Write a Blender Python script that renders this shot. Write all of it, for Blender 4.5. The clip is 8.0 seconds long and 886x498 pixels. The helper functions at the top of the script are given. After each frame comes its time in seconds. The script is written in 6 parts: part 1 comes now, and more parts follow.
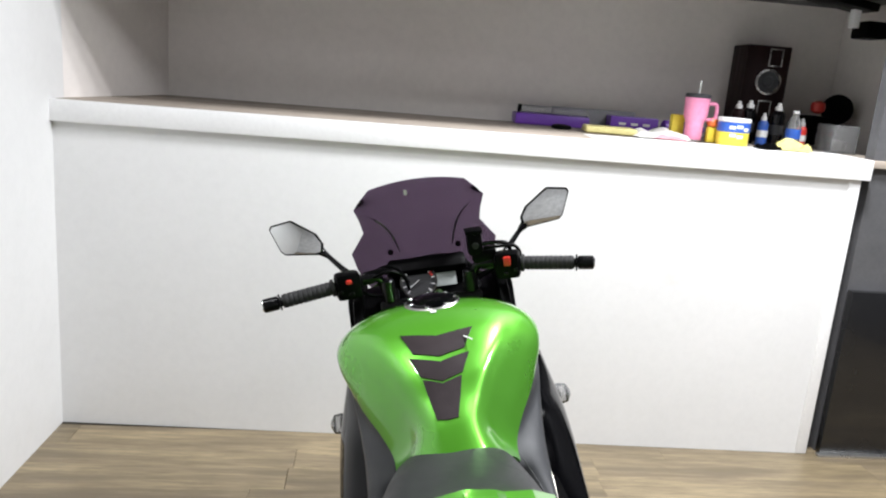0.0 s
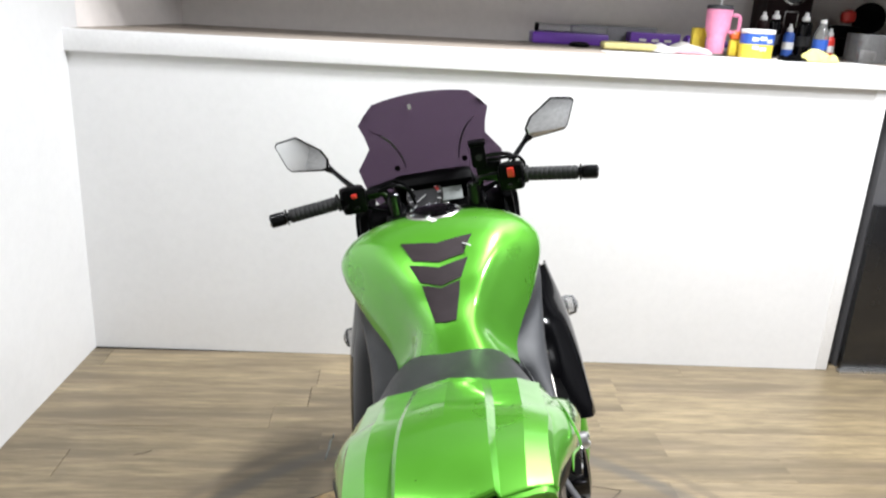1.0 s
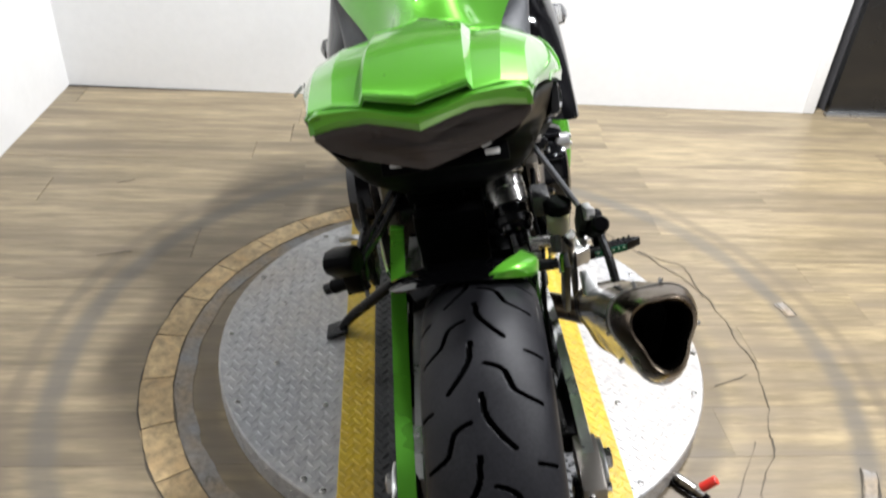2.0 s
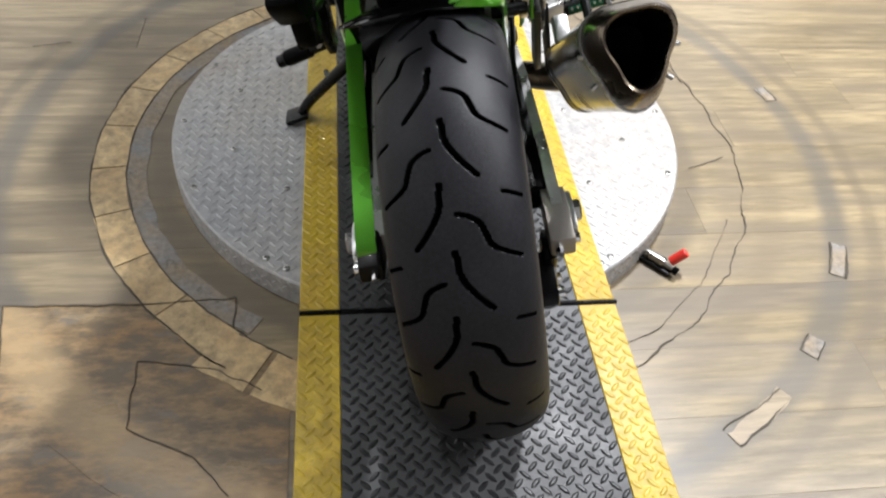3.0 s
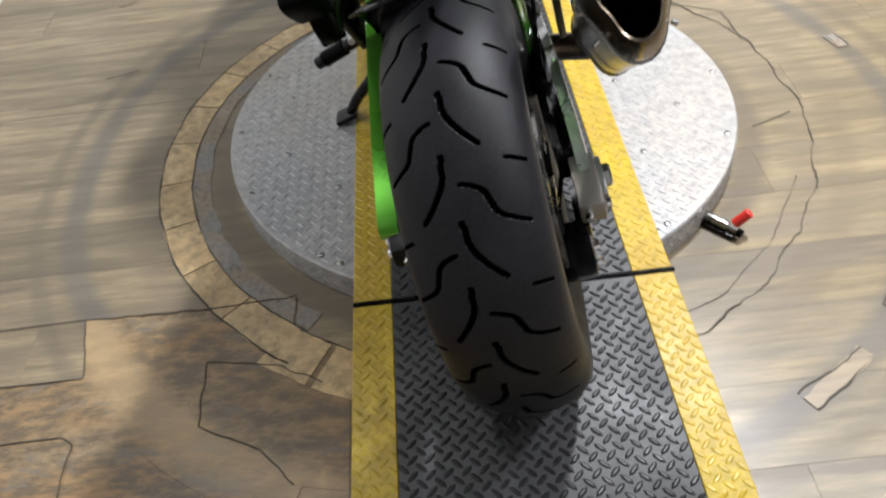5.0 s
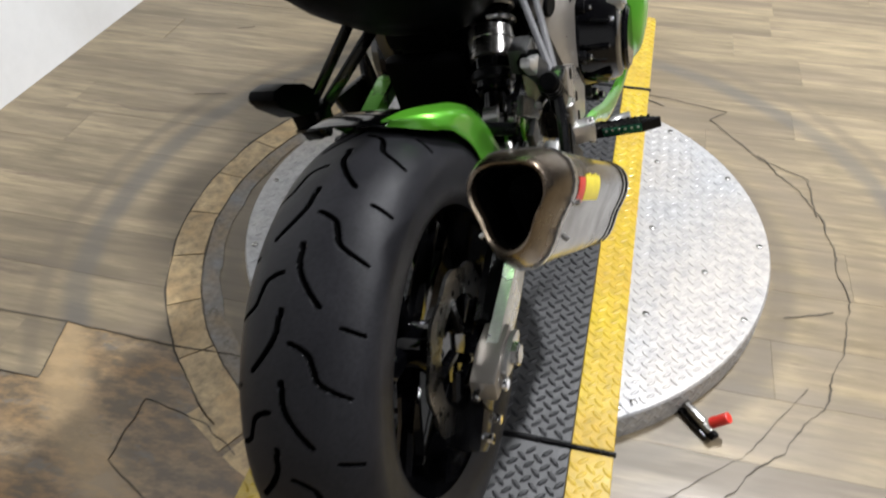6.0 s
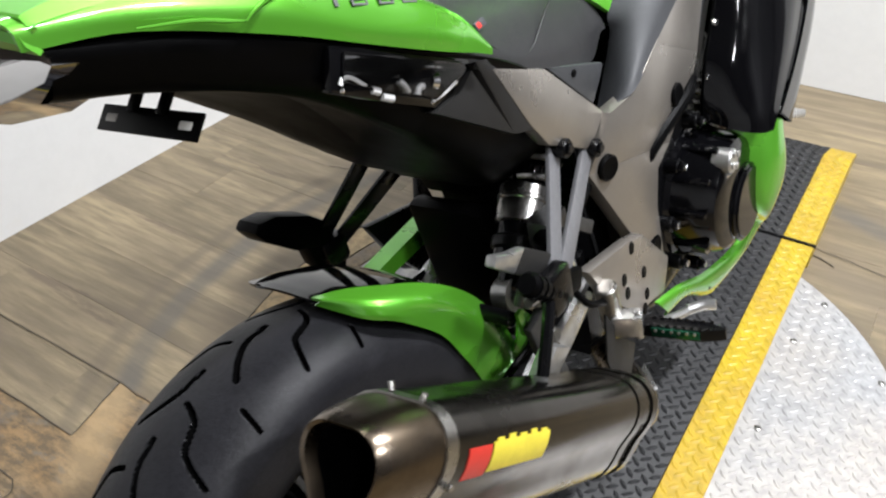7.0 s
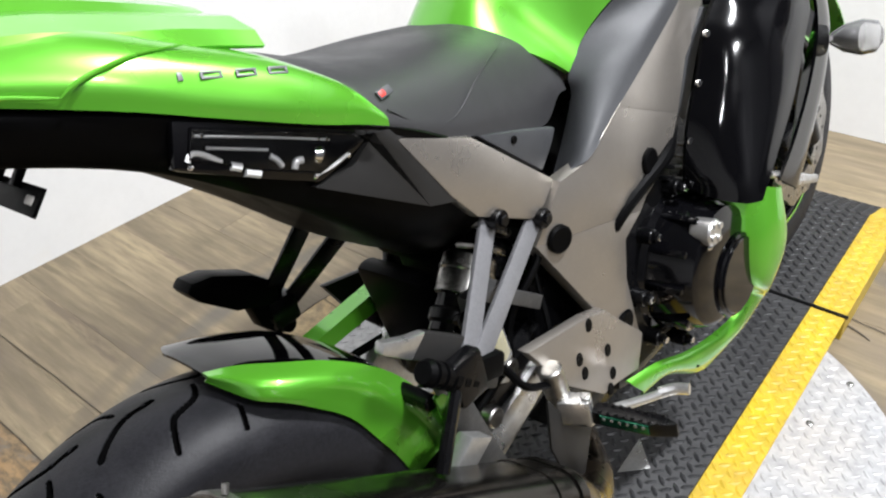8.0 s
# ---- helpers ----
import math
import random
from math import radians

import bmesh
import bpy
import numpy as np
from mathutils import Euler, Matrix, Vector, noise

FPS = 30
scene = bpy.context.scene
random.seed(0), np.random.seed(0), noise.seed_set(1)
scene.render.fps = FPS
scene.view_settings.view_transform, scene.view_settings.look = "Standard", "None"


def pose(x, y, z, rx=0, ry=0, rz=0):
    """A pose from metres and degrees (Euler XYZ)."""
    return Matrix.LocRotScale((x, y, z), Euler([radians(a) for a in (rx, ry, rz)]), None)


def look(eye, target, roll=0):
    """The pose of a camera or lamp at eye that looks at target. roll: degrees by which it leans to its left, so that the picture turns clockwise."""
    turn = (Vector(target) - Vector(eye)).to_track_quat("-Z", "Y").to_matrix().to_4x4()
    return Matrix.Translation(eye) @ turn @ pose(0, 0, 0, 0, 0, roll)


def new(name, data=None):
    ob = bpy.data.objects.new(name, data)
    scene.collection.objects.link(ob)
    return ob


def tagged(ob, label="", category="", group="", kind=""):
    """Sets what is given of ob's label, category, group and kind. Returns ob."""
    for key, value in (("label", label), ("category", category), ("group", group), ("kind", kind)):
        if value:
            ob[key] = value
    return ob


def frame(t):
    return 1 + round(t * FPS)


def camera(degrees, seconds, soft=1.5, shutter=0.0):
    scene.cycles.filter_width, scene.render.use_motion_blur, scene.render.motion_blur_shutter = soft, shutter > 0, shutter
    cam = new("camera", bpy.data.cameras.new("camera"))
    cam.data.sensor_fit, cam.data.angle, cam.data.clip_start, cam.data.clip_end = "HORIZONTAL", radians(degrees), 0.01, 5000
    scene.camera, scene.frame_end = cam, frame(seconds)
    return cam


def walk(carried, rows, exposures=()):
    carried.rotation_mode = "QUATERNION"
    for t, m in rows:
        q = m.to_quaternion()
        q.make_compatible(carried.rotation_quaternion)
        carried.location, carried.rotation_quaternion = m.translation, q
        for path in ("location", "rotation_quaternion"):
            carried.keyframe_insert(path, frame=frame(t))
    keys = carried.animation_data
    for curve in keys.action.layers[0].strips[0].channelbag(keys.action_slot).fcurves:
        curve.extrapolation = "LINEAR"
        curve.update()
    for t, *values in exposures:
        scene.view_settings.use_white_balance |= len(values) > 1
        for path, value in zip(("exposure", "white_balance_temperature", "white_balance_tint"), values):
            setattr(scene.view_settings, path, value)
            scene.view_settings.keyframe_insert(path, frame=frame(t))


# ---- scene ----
cam = camera(60.4, 8.0, 2.1, 0.2)
PATH = [
    (0, (-0.317, -0.784, 1.529), (-0.103, 1.153, 1.077), 4.7),
    (0.5, (-0.263, -0.807, 1.526), (-0.111, 1.127, 1.04), 3.0),
    (1, (-0.249, -0.815, 1.483), (-0.113, 1.082, 0.864), 3.0),
    (1.5, (-0.239, -0.828, 1.402), (-0.08, 0.975, 0.552), 3.4),
    (2, (-0.225, -0.858, 1.305), (-0.047, 0.788, 0.182), 4.1),
    (2.2, (-0.22, -0.862, 1.265), (-0.015, 0.717, 0.056), 4.8),
    (3.3, (-0.191, -0.888, 1.128), (0.065, 0.393, -0.386), 5.5),
    (3.5, (-0.193, -0.89, 1.109), (0.092, 0.325, -0.453), 6.0),
    (4, (-0.2, -0.892, 1.066), (0.124, 0.253, -0.541), 4.5),
    (4.5, (-0.217, -0.904, 1.083), (0.11, 0.271, -0.502), 0.1),
    (4.7, (-0.19, -0.913, 1.104), (0.003, 0.356, -0.43), -4.2),
    (5.8, (0.174, -0.852, 1.189), (-0.183, 0.61, -0.129), -2.5),
    (6, (0.2, -0.756, 1.196), (-0.173, 0.67, -0.156), -0.9),
    (6.5, (0.262, -0.585, 1.205), (-0.243, 0.829, -0.116), -3.1),
    (6.8, (0.335, -0.488, 1.194), (-0.471, 0.835, -0.07), -5.9),
    (7, (0.381, -0.416, 1.201), (-0.529, 0.87, -0.032), -3.2),
    (7.5, (0.46, -0.302, 1.182), (-0.63, 0.881, -0.007), -4.4),
    (8, (0.477, -0.256, 1.196), (-0.622, 0.952, 0.04), -5.0),
]
walk(cam, [(t, look(eye, target, roll)) for t, eye, target, roll in PATH], [(0, -0.36), (0.5, -0.28), (1.5, -0.06), (2.2, 0.1), (4, 0.05), (5.8, -0.25), (7, -0.17), (8, -0.02)])

# ---- light ----
world = bpy.data.worlds.new("world")
scene.world = world
world.use_nodes = True
world.node_tree.nodes["Background"].inputs[0].default_value = (0.9, 0.95, 1.0, 1)
world.node_tree.nodes["Background"].inputs[1].default_value = 0.02


def lamp(name, eye, target, size, watts, colour=(0.945, 0.96, 1.0), spread=180):
    data = bpy.data.lights.new(name, "AREA")
    data.shape, data.size, data.energy, data.color, data.spread = "DISK", size, watts, colour, radians(spread)
    ob = new(name, data)
    ob.matrix_world = look(eye, target)
    return ob


# ceiling bars of three round spots each, out of view, placed to suit the light: (place, turn, watts of the whole bar)
FIXTURES = [
    ((0.95, 1.25, 3.272), 0, 215),
    ((2.40, 0.25, 3.272), 0, 135),
    ((1.92, -1.17, 3.272), 0, 30),
    # fill added for the left side, no bar known there
    ((-1.10, 0.60, 3.272), 0, 22),
]


# ---- materials ----
def surf(name, colour, rough=0.5, metal=0.0, coat=0.0, blotch=(4.0, 0.12), grain=(60.0, 0.08), bump=(200.0, 0.05), second=None, stretch=(1, 1, 1),
         transmission=0.0, worn=None, each=0.0, spec=0.5, sheen=0.0, rings=()):
    """A principled surface with stains, grain and fine relief in metres. second: the stains' colour; worn: (colour, scale, share); each: spread between pieces; rings: smeared arcs round the turntable, (radius, half width, strength, colour)."""
    m = bpy.data.materials.new(name)
    m.use_nodes = True
    nodes, link = m.node_tree.nodes, m.node_tree.links.new
    bsdf = nodes["Principled BSDF"]
    coord, mapping = nodes.new("ShaderNodeTexCoord"), nodes.new("ShaderNodeMapping")
    mapping.inputs["Scale"].default_value = stretch
    link(coord.outputs["Object"], mapping.inputs["Vector"])
    info = nodes.new("ShaderNodeObjectInfo")
    vec = mapping.outputs["Vector"]
    if each:
        shift = nodes.new("ShaderNodeVectorMath")
        shift.operation = "MULTIPLY_ADD"
        link(info.outputs["Random"], shift.inputs[0])
        shift.inputs[1].default_value = (37.0, 19.0, 11.0)
        link(vec, shift.inputs[2])
        vec = shift.outputs[0]

    def noise_tex(scale, detail=4.0, rough_=0.6):
        n = nodes.new("ShaderNodeTexNoise")
        n.inputs["Scale"].default_value, n.inputs["Detail"].default_value, n.inputs["Roughness"].default_value = scale, detail, rough_
        link(vec, n.inputs["Vector"])
        return n.outputs["Fac"]

    def ramp(fac, lo, hi, a=0.35, b=0.65):
        r = nodes.new("ShaderNodeMapRange")
        r.inputs["From Min"].default_value, r.inputs["From Max"].default_value = a, b
        r.inputs["To Min"].default_value, r.inputs["To Max"].default_value = lo, hi
        link(fac, r.inputs["Value"])
        return r.outputs["Result"]

    def mix(fac, a, b, kind="MIX"):
        x = nodes.new("ShaderNodeMix")
        x.data_type, x.blend_type = "RGBA", kind
        if isinstance(fac, float):
            x.inputs[0].default_value = fac
        else:
            link(fac, x.inputs[0])
        for sock, v in ((x.inputs[6], a), (x.inputs[7], b)):
            if isinstance(v, tuple):
                sock.default_value = (*v, 1)
            else:
                link(v, sock)
        return x.outputs[2]

    large, fine = noise_tex(blotch[0]), noise_tex(grain[0], 6.0, 0.7)
    dark = second or tuple(c * (1 - 2 * blotch[1]) for c in colour)
    col = mix(ramp(large, 0.0, 1.0), colour, dark)
    col = mix(ramp(fine, 0.0, grain[1] * 4, 0.4, 0.75), col, tuple(c * 0.45 for c in colour))
    if worn:
        col = mix(ramp(noise_tex(worn[1], 8.0, 0.75), 0.0, 1.0, worn[2], worn[2] + 0.06), col, worn[0])
    if each:
        bright = nodes.new("ShaderNodeHueSaturation")
        link(ramp(info.outputs["Random"], 1 - each, 1 + each, 0.0, 1.0), bright.inputs["Value"])
        link(col, bright.inputs["Color"])
        col = bright.outputs["Color"]
    if rings:
        where, flat, far = nodes.new("ShaderNodeNewGeometry"), nodes.new("ShaderNodeVectorMath"), nodes.new("ShaderNodeVectorMath")
        flat.operation, far.operation = "MULTIPLY_ADD", "LENGTH"
        flat.inputs[1].default_value, flat.inputs[2].default_value = (1, 1, 0), (0.005, -0.585, 0)
        link(where.outputs["Position"], flat.inputs[0])
        link(flat.outputs[0], far.inputs[0])
        for k, (radius, half, strength, tint) in enumerate(rings):
            smear = nodes.new("ShaderNodeTexNoise")
            smear.inputs["Scale"].default_value, smear.inputs["Detail"].default_value, smear.inputs["Roughness"].default_value = 3.0 + k, 6.0, 0.65
            link(where.outputs["Position"], smear.inputs["Vector"])
            wander = nodes.new("ShaderNodeMath")
            wander.operation = "MULTIPLY_ADD"
            wander.inputs[1].default_value, wander.inputs[2].default_value = 0.05, -radius - 0.025
            link(smear.outputs["Fac"], wander.inputs[0])
            off, gap_ = nodes.new("ShaderNodeMath"), nodes.new("ShaderNodeMath")
            off.operation, gap_.operation = "ADD", "ABSOLUTE"
            link(far.outputs["Value"], off.inputs[0])
            link(wander.outputs[0], off.inputs[1])
            link(off.outputs[0], gap_.inputs[0])
            edge = nodes.new("ShaderNodeMapRange")
            edge.interpolation_type = "SMOOTHSTEP"
            edge.inputs["From Min"].default_value, edge.inputs["From Max"].default_value = half, half * 0.2
            link(gap_.outputs[0], edge.inputs["Value"])
            amount = nodes.new("ShaderNodeMath")
            amount.operation = "MULTIPLY"
            link(edge.outputs["Result"], amount.inputs[0])
            link(ramp(smear.outputs["Fac"], strength * 0.7, strength, 0.38, 0.60), amount.inputs[1])
            col = mix(amount.outputs[0], col, tint)
    link(col, bsdf.inputs["Base Color"])
    link(ramp(large, max(rough - 0.08, 0.02), min(rough + 0.10, 1.0)), bsdf.inputs["Roughness"])
    bsdf.inputs["Metallic"].default_value, bsdf.inputs["Coat Weight"].default_value = metal, coat
    bsdf.inputs["Coat Roughness"].default_value = 0.04
    bsdf.inputs["Transmission Weight"].default_value = transmission
    bsdf.inputs["Specular IOR Level"].default_value = spec
    bsdf.inputs["Sheen Weight"].default_value = sheen
    if bump[1]:
        b = nodes.new("ShaderNodeBump")
        b.inputs["Strength"].default_value, b.inputs["Distance"].default_value = bump[1], 0.002
        link(noise_tex(bump[0], 5.0, 0.6), b.inputs["Height"])
        link(b.outputs["Normal"], bsdf.inputs["Normal"])
    return m


def glow(name, colour, strength):
    m = bpy.data.materials.new(name)
    m.use_nodes = True
    b = m.node_tree.nodes["Principled BSDF"]
    b.inputs["Base Color"].default_value = (*colour, 1)
    b.inputs["Emission Color"].default_value, b.inputs["Emission Strength"].default_value = (*colour, 1), strength
    return m


def tinted(name, colour, gloss=0.08, haze=0.25, body=(0.05, 0.04, 0.06), rough=0.05):
    """Thin tinted plastic: clear through its colour, a little milky, glossy."""
    m = bpy.data.materials.new(name)
    m.use_nodes = True
    nodes, link = m.node_tree.nodes, m.node_tree.links.new
    nodes.remove(nodes["Principled BSDF"])
    clear, milk, shine = nodes.new("ShaderNodeBsdfTransparent"), nodes.new("ShaderNodeBsdfDiffuse"), nodes.new("ShaderNodeBsdfGlossy")
    clear.inputs[0].default_value, milk.inputs[0].default_value = (*colour, 1), (*body, 1)
    shine.inputs["Roughness"].default_value = rough
    fres = nodes.new("ShaderNodeFresnel")
    fres.inputs[0].default_value = 1.28
    a, b = nodes.new("ShaderNodeMixShader"), nodes.new("ShaderNodeMixShader")
    n = nodes.new("ShaderNodeTexNoise")
    n.inputs["Scale"].default_value = 30
    r = nodes.new("ShaderNodeMapRange")
    r.inputs["To Min"].default_value, r.inputs["To Max"].default_value = haze * 0.7, haze * 1.3
    link(n.outputs["Fac"], r.inputs["Value"])
    link(r.outputs["Result"], a.inputs[0])
    link(clear.outputs[0], a.inputs[1])
    link(milk.outputs[0], a.inputs[2])
    link(fres.outputs[0], b.inputs[0])
    link(a.outputs[0], b.inputs[1])
    link(shine.outputs[0], b.inputs[2])
    link(b.outputs[0], nodes["Material Output"].inputs["Surface"])
    return m


GREEN = surf("green_paint", (0.112, 0.43, 0.028), 0.30, 0.55, 1.0, (6, 0.05), (900, 0.0), (900, 0.0))
BLACK_GLOSS = surf("gloss_black", (0.002, 0.002, 0.0025), 0.06, 0, 0.1, (5, 0.1), (400, 0.1), (500, 0.01), spec=0.25)
BLACK = surf("black_plastic", (0.0018, 0.0018, 0.002), 0.40, 0, 0, (9, 0.2), (200, 0.15), (700, 0.12), spec=0.045)
BLACK_METAL = surf("black_metal", (0.003, 0.003, 0.0035), 0.26, 0.05, 0.05, (12, 0.2), (200, 0.1), (300, 0.08), spec=0.2)
GREY_PLASTIC = surf("grey_plastic", (0.036, 0.038, 0.042), 0.55, 0, 0, (8, 0.1), (500, 0.12), (900, 0.25))
SEAT = surf("seat_vinyl", (0.019, 0.019, 0.0205), 0.46, 0, 0, (7, 0.12), (300, 0.15), (700, 0.35))
TITAN = surf("titan_paint", (0.33, 0.305, 0.275), 0.34, 0.75, 0.1, (7, 0.06), (900, 0.1), (900, 0.06))
ALU = surf("aluminium", (0.62, 0.62, 0.61), 0.32, 0.9, 0, (14, 0.12), (150, 0.1), (300, 0.1))
STEEL = surf("steel", (0.45, 0.44, 0.42), 0.28, 1.0, 0, (20, 0.2), (150, 0.15), (300, 0.1))
CHROME = surf("chrome", (0.8, 0.8, 0.8), 0.08, 1.0, 0, (10, 0.05), (100, 0.05), (100, 0.0))
MIRROR = surf("mirror_glass", (0.88, 0.9, 0.9), 0.03, 1.0, 0, (5, 0.03), (50, 0.01), (100, 0.0))
CARBON = surf("dark_titanium", (0.062, 0.057, 0.051), 0.2, 0.95, 0.0, (9, 0.2), (200, 0.1), (300, 0.04))
CAST = surf("dark_casting", (0.08, 0.08, 0.08), 0.4, 0.5, 0, (20, 0.2), (150, 0.15), (300, 0.2))
BRONZE = surf("heat_tinted_titanium", (0.20, 0.165, 0.13), 0.27, 1.0, 0, (11, 0.15), (200, 0.1), (300, 0.06), second=(0.12, 0.09, 0.06))
RUBBER = surf("tyre_rubber", (0.0115, 0.0115, 0.0134), 0.40, 0, 0, (9, 0.2), (220, 0.2), (500, 0.25), second=(0.017, 0.017, 0.0195), spec=0.15)
# near-black: shade inside the tread cuts, put into the colour
GROOVE_SHADE = surf("groove_shade", (0.0012, 0.0012, 0.0013), 0.9, 0, 0, (9, 0.2), (220, 0.2), (500, 0.1), spec=0.02)
GRIP = surf("grip_rubber", (0.012, 0.012, 0.012), 0.7, 0, 0, (20, 0.2), (300, 0.2), (400, 0.5))
SCREEN = tinted("smoked_screen", (0.35, 0.285, 0.36), 0.08, 0.14, (0.05, 0.035, 0.055))
CREASE_SHADE = surf("purple_crease_shade", (0.020, 0.013, 0.024), 0.25)
SMOKED = tinted("smoked_lens", (0.42, 0.36, 0.32), 0.12, 0.5, (0.085, 0.068, 0.058))
CLEAR = tinted("clear_plastic", (0.8, 0.8, 0.8), 0.1, 0.2, (0.6, 0.6, 0.6))
RED = surf("red_plastic", (0.62, 0.03, 0.02), 0.4)
YELLOW_LABEL = surf("yellow_label", (0.75, 0.62, 0.05), 0.5)
PEG_GREEN = surf("green_anodised", (0.012, 0.11, 0.06), 0.3, 0.8)
LENS_CLEAR = tinted("dark_clear_lens", (0.86, 0.86, 0.86), 0.1, 0.03, (0.01, 0.01, 0.01))
DARK_GREY = surf("dark_grey_plastic", (0.016, 0.0155, 0.015), 0.5, 0, 0, (8, 0.1), (500, 0.12), (900, 0.2), spec=0.2)
SILVER = surf("silver_glint", (0.82, 0.82, 0.82), 0.28, 0.3)
STRAP = surf("grey_strap", (0.17, 0.17, 0.178), 0.42, 0.4, 0, (9, 0.1), (300, 0.1), (300, 0.1))
PAD = surf("tank_pad_rubber", (0.022, 0.013, 0.015), 0.6, 0, 0, (20, 0.1), (700, 0.2), (600, 0.4), spec=0.25)
DIAL = surf("dial_face", (0.02, 0.02, 0.022), 0.4)
LCD = surf("lcd_glass", (0.32, 0.34, 0.33), 0.2)
WHITE = surf("white_print", (0.75, 0.75, 0.74), 0.5)
WALL_PAINT = surf("white_wall_paint", (0.76, 0.76, 0.755), 0.55, 0, 0, (0.9, 0.03), (25, 0.02), (90, 0.12), worn=((0.70, 0.69, 0.67), 1.7, 0.66))
TRIM_PAINT = surf("white_trim_paint", (0.82, 0.82, 0.815), 0.4, 0, 0, (2.5, 0.02), (60, 0.03), (60, 0.06))
NICHE_PAINT = surf("warm_wall_paint", (0.78, 0.735, 0.70), 0.7, 0, 0, (1.2, 0.02), (25, 0.03), (90, 0.15))
CEILING = surf("low_bounce_ceiling", (0.10, 0.10, 0.102), 0.8)
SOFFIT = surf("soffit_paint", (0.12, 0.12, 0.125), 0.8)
UNSEEN_FAR = surf("unseen_far_dark", (0.075, 0.075, 0.08), 0.7)
UNSEEN_BACK = surf("unseen_back_pale", (0.58, 0.58, 0.585), 0.7)
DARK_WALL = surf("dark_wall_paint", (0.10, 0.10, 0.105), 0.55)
DARK_PANEL = surf("dark_panel", (0.012, 0.012, 0.013), 0.18, 0, 0.3)
TOP_WOOD = surf("raw_board", (0.42, 0.36, 0.30), 0.7, 0, 0, (3, 0.2), (30, 0.15), (60, 0.3), stretch=(0.3, 3, 3))
SMEARS = ((0.962, 0.046, 0.8, (0.098, 0.088, 0.074)), (1.045, 0.03, 0.6, (0.12, 0.095, 0.065)), (0.735, 0.06, 0.5, (0.165, 0.13, 0.09)), (0.82, 0.05, 0.45, (0.15, 0.115, 0.075)), (0.625, 0.05, 0.8, (0.11, 0.088, 0.06)))
PLANK = surf("vinyl_plank", (0.30, 0.236, 0.140), 0.37, 0, 0, (3.2, 0.2), (13, 0.30), (90, 0.12), second=(0.148, 0.116, 0.078), stretch=(0.45, 4.2, 1), each=0.14, worn=((0.13, 0.098, 0.064), 3.4, 0.61), rings=SMEARS)
RING_WOOD = surf("patch_board", (0.54, 0.40, 0.21), 0.42, 0, 0, (9, 0.15), (40, 0.35), (90, 0.15), second=(0.42, 0.28, 0.13), each=0.14, worn=((0.14, 0.095, 0.05), 14, 0.62))
STAINED = surf("stained_board", (0.24, 0.172, 0.096), 0.34, 0, 0, (6.5, 0.3), (26, 0.5), (60, 0.25), second=(0.26, 0.145, 0.05), stretch=(0.6, 1.4, 1), worn=((0.14, 0.115, 0.085), 8.0, 0.55), rings=((0.98, 0.07, 0.5, (0.47, 0.33, 0.17)),))
CEMENT = surf("grey_filler", (0.20, 0.198, 0.195), 0.7, 0, 0, (10, 0.25), (80, 0.2), (90, 0.6), second=(0.25, 0.19, 0.12), worn=((0.10, 0.085, 0.065), 9, 0.57))
CRACK = surf("dark_gap", (0.075, 0.063, 0.047), 0.9)
PLATE_ALU = surf("worn_plate", (0.43, 0.435, 0.445), 0.38, 0.35, 0, (3, 0.15), (45, 0.2), (120, 0.25), second=(0.42, 0.39, 0.355), worn=((0.22, 0.18, 0.15), 18, 0.72))
BAR_BLACK = surf("rubbed_black_bar", (0.008, 0.0085, 0.0098), 0.46, 0, 0, (12, 0.2), (60, 0.2), (200, 0.2), spec=0.4)
PLATE_BLACK = surf("black_plate", (0.005, 0.0053, 0.0063), 0.50, 0, 0, (6, 0.2), (50, 0.25), (150, 0.3), second=(0.007, 0.007, 0.008), spec=0.85)
PLATE_YELLOW = surf("yellow_plate", (0.50, 0.36, 0.016), 0.42, 0, 0.1, (7, 0.14), (60, 0.2), (150, 0.25), second=(0.44, 0.28, 0.02), worn=((0.10, 0.075, 0.02), 28, 0.69))
PINK = surf("pink_enamel", (0.80, 0.28, 0.45), 0.35)
PURPLE = surf("purple_plastic", (0.15, 0.05, 0.38), 0.35)
YELLOW = surf("yellow_print", (0.78, 0.62, 0.06), 0.45)
YELLOW_CLOTH = surf("yellow_cloth", (0.62, 0.56, 0.20), 0.9, bump=(80, 0.8))
BLUE = surf("blue_print", (0.03, 0.10, 0.42), 0.35)
PAPER = surf("paper", (0.72, 0.70, 0.66), 0.7)
WOOD_DARK = surf("dark_veneer", (0.016, 0.005, 0.005), 0.5, 0, 0, (5, 0.2), (30, 0.2), (60, 0.1), stretch=(4, 4, 0.5), spec=0.15)
PALE = surf("pale_plank", (0.31, 0.255, 0.18), 0.34, 0, 0, (3.2, 0.12), (16, 0.2), (90, 0.12), second=(0.29, 0.22, 0.14), stretch=(0.4, 3, 1))
GREY_CARD = surf("grey_card", (0.26, 0.26, 0.27), 0.6)
YELLOW_PALE = surf("pale_yellow_card", (0.78, 0.70, 0.30), 0.6)
PINK_PAPER = surf("pink_paper", (0.80, 0.36, 0.40), 0.7)
ORANGE = surf("orange_plastic", (0.75, 0.17, 0.03), 0.4)
LAMP_ON = glow("lamp_diffuser", (0.97, 0.98, 1.0), 14.0)


# ---- mesh helpers: a shape is (points, faces) ----
def joined(*shapes):
    pts, faces = [], []
    for p, f in shapes:
        n = len(pts)
        pts += [tuple(v) for v in p]
        faces += [tuple(i + n for i in q) for q in f]
    return pts, faces


def moved(shape, m):
    return [tuple(m @ Vector(p)) for p in shape[0]], shape[1]


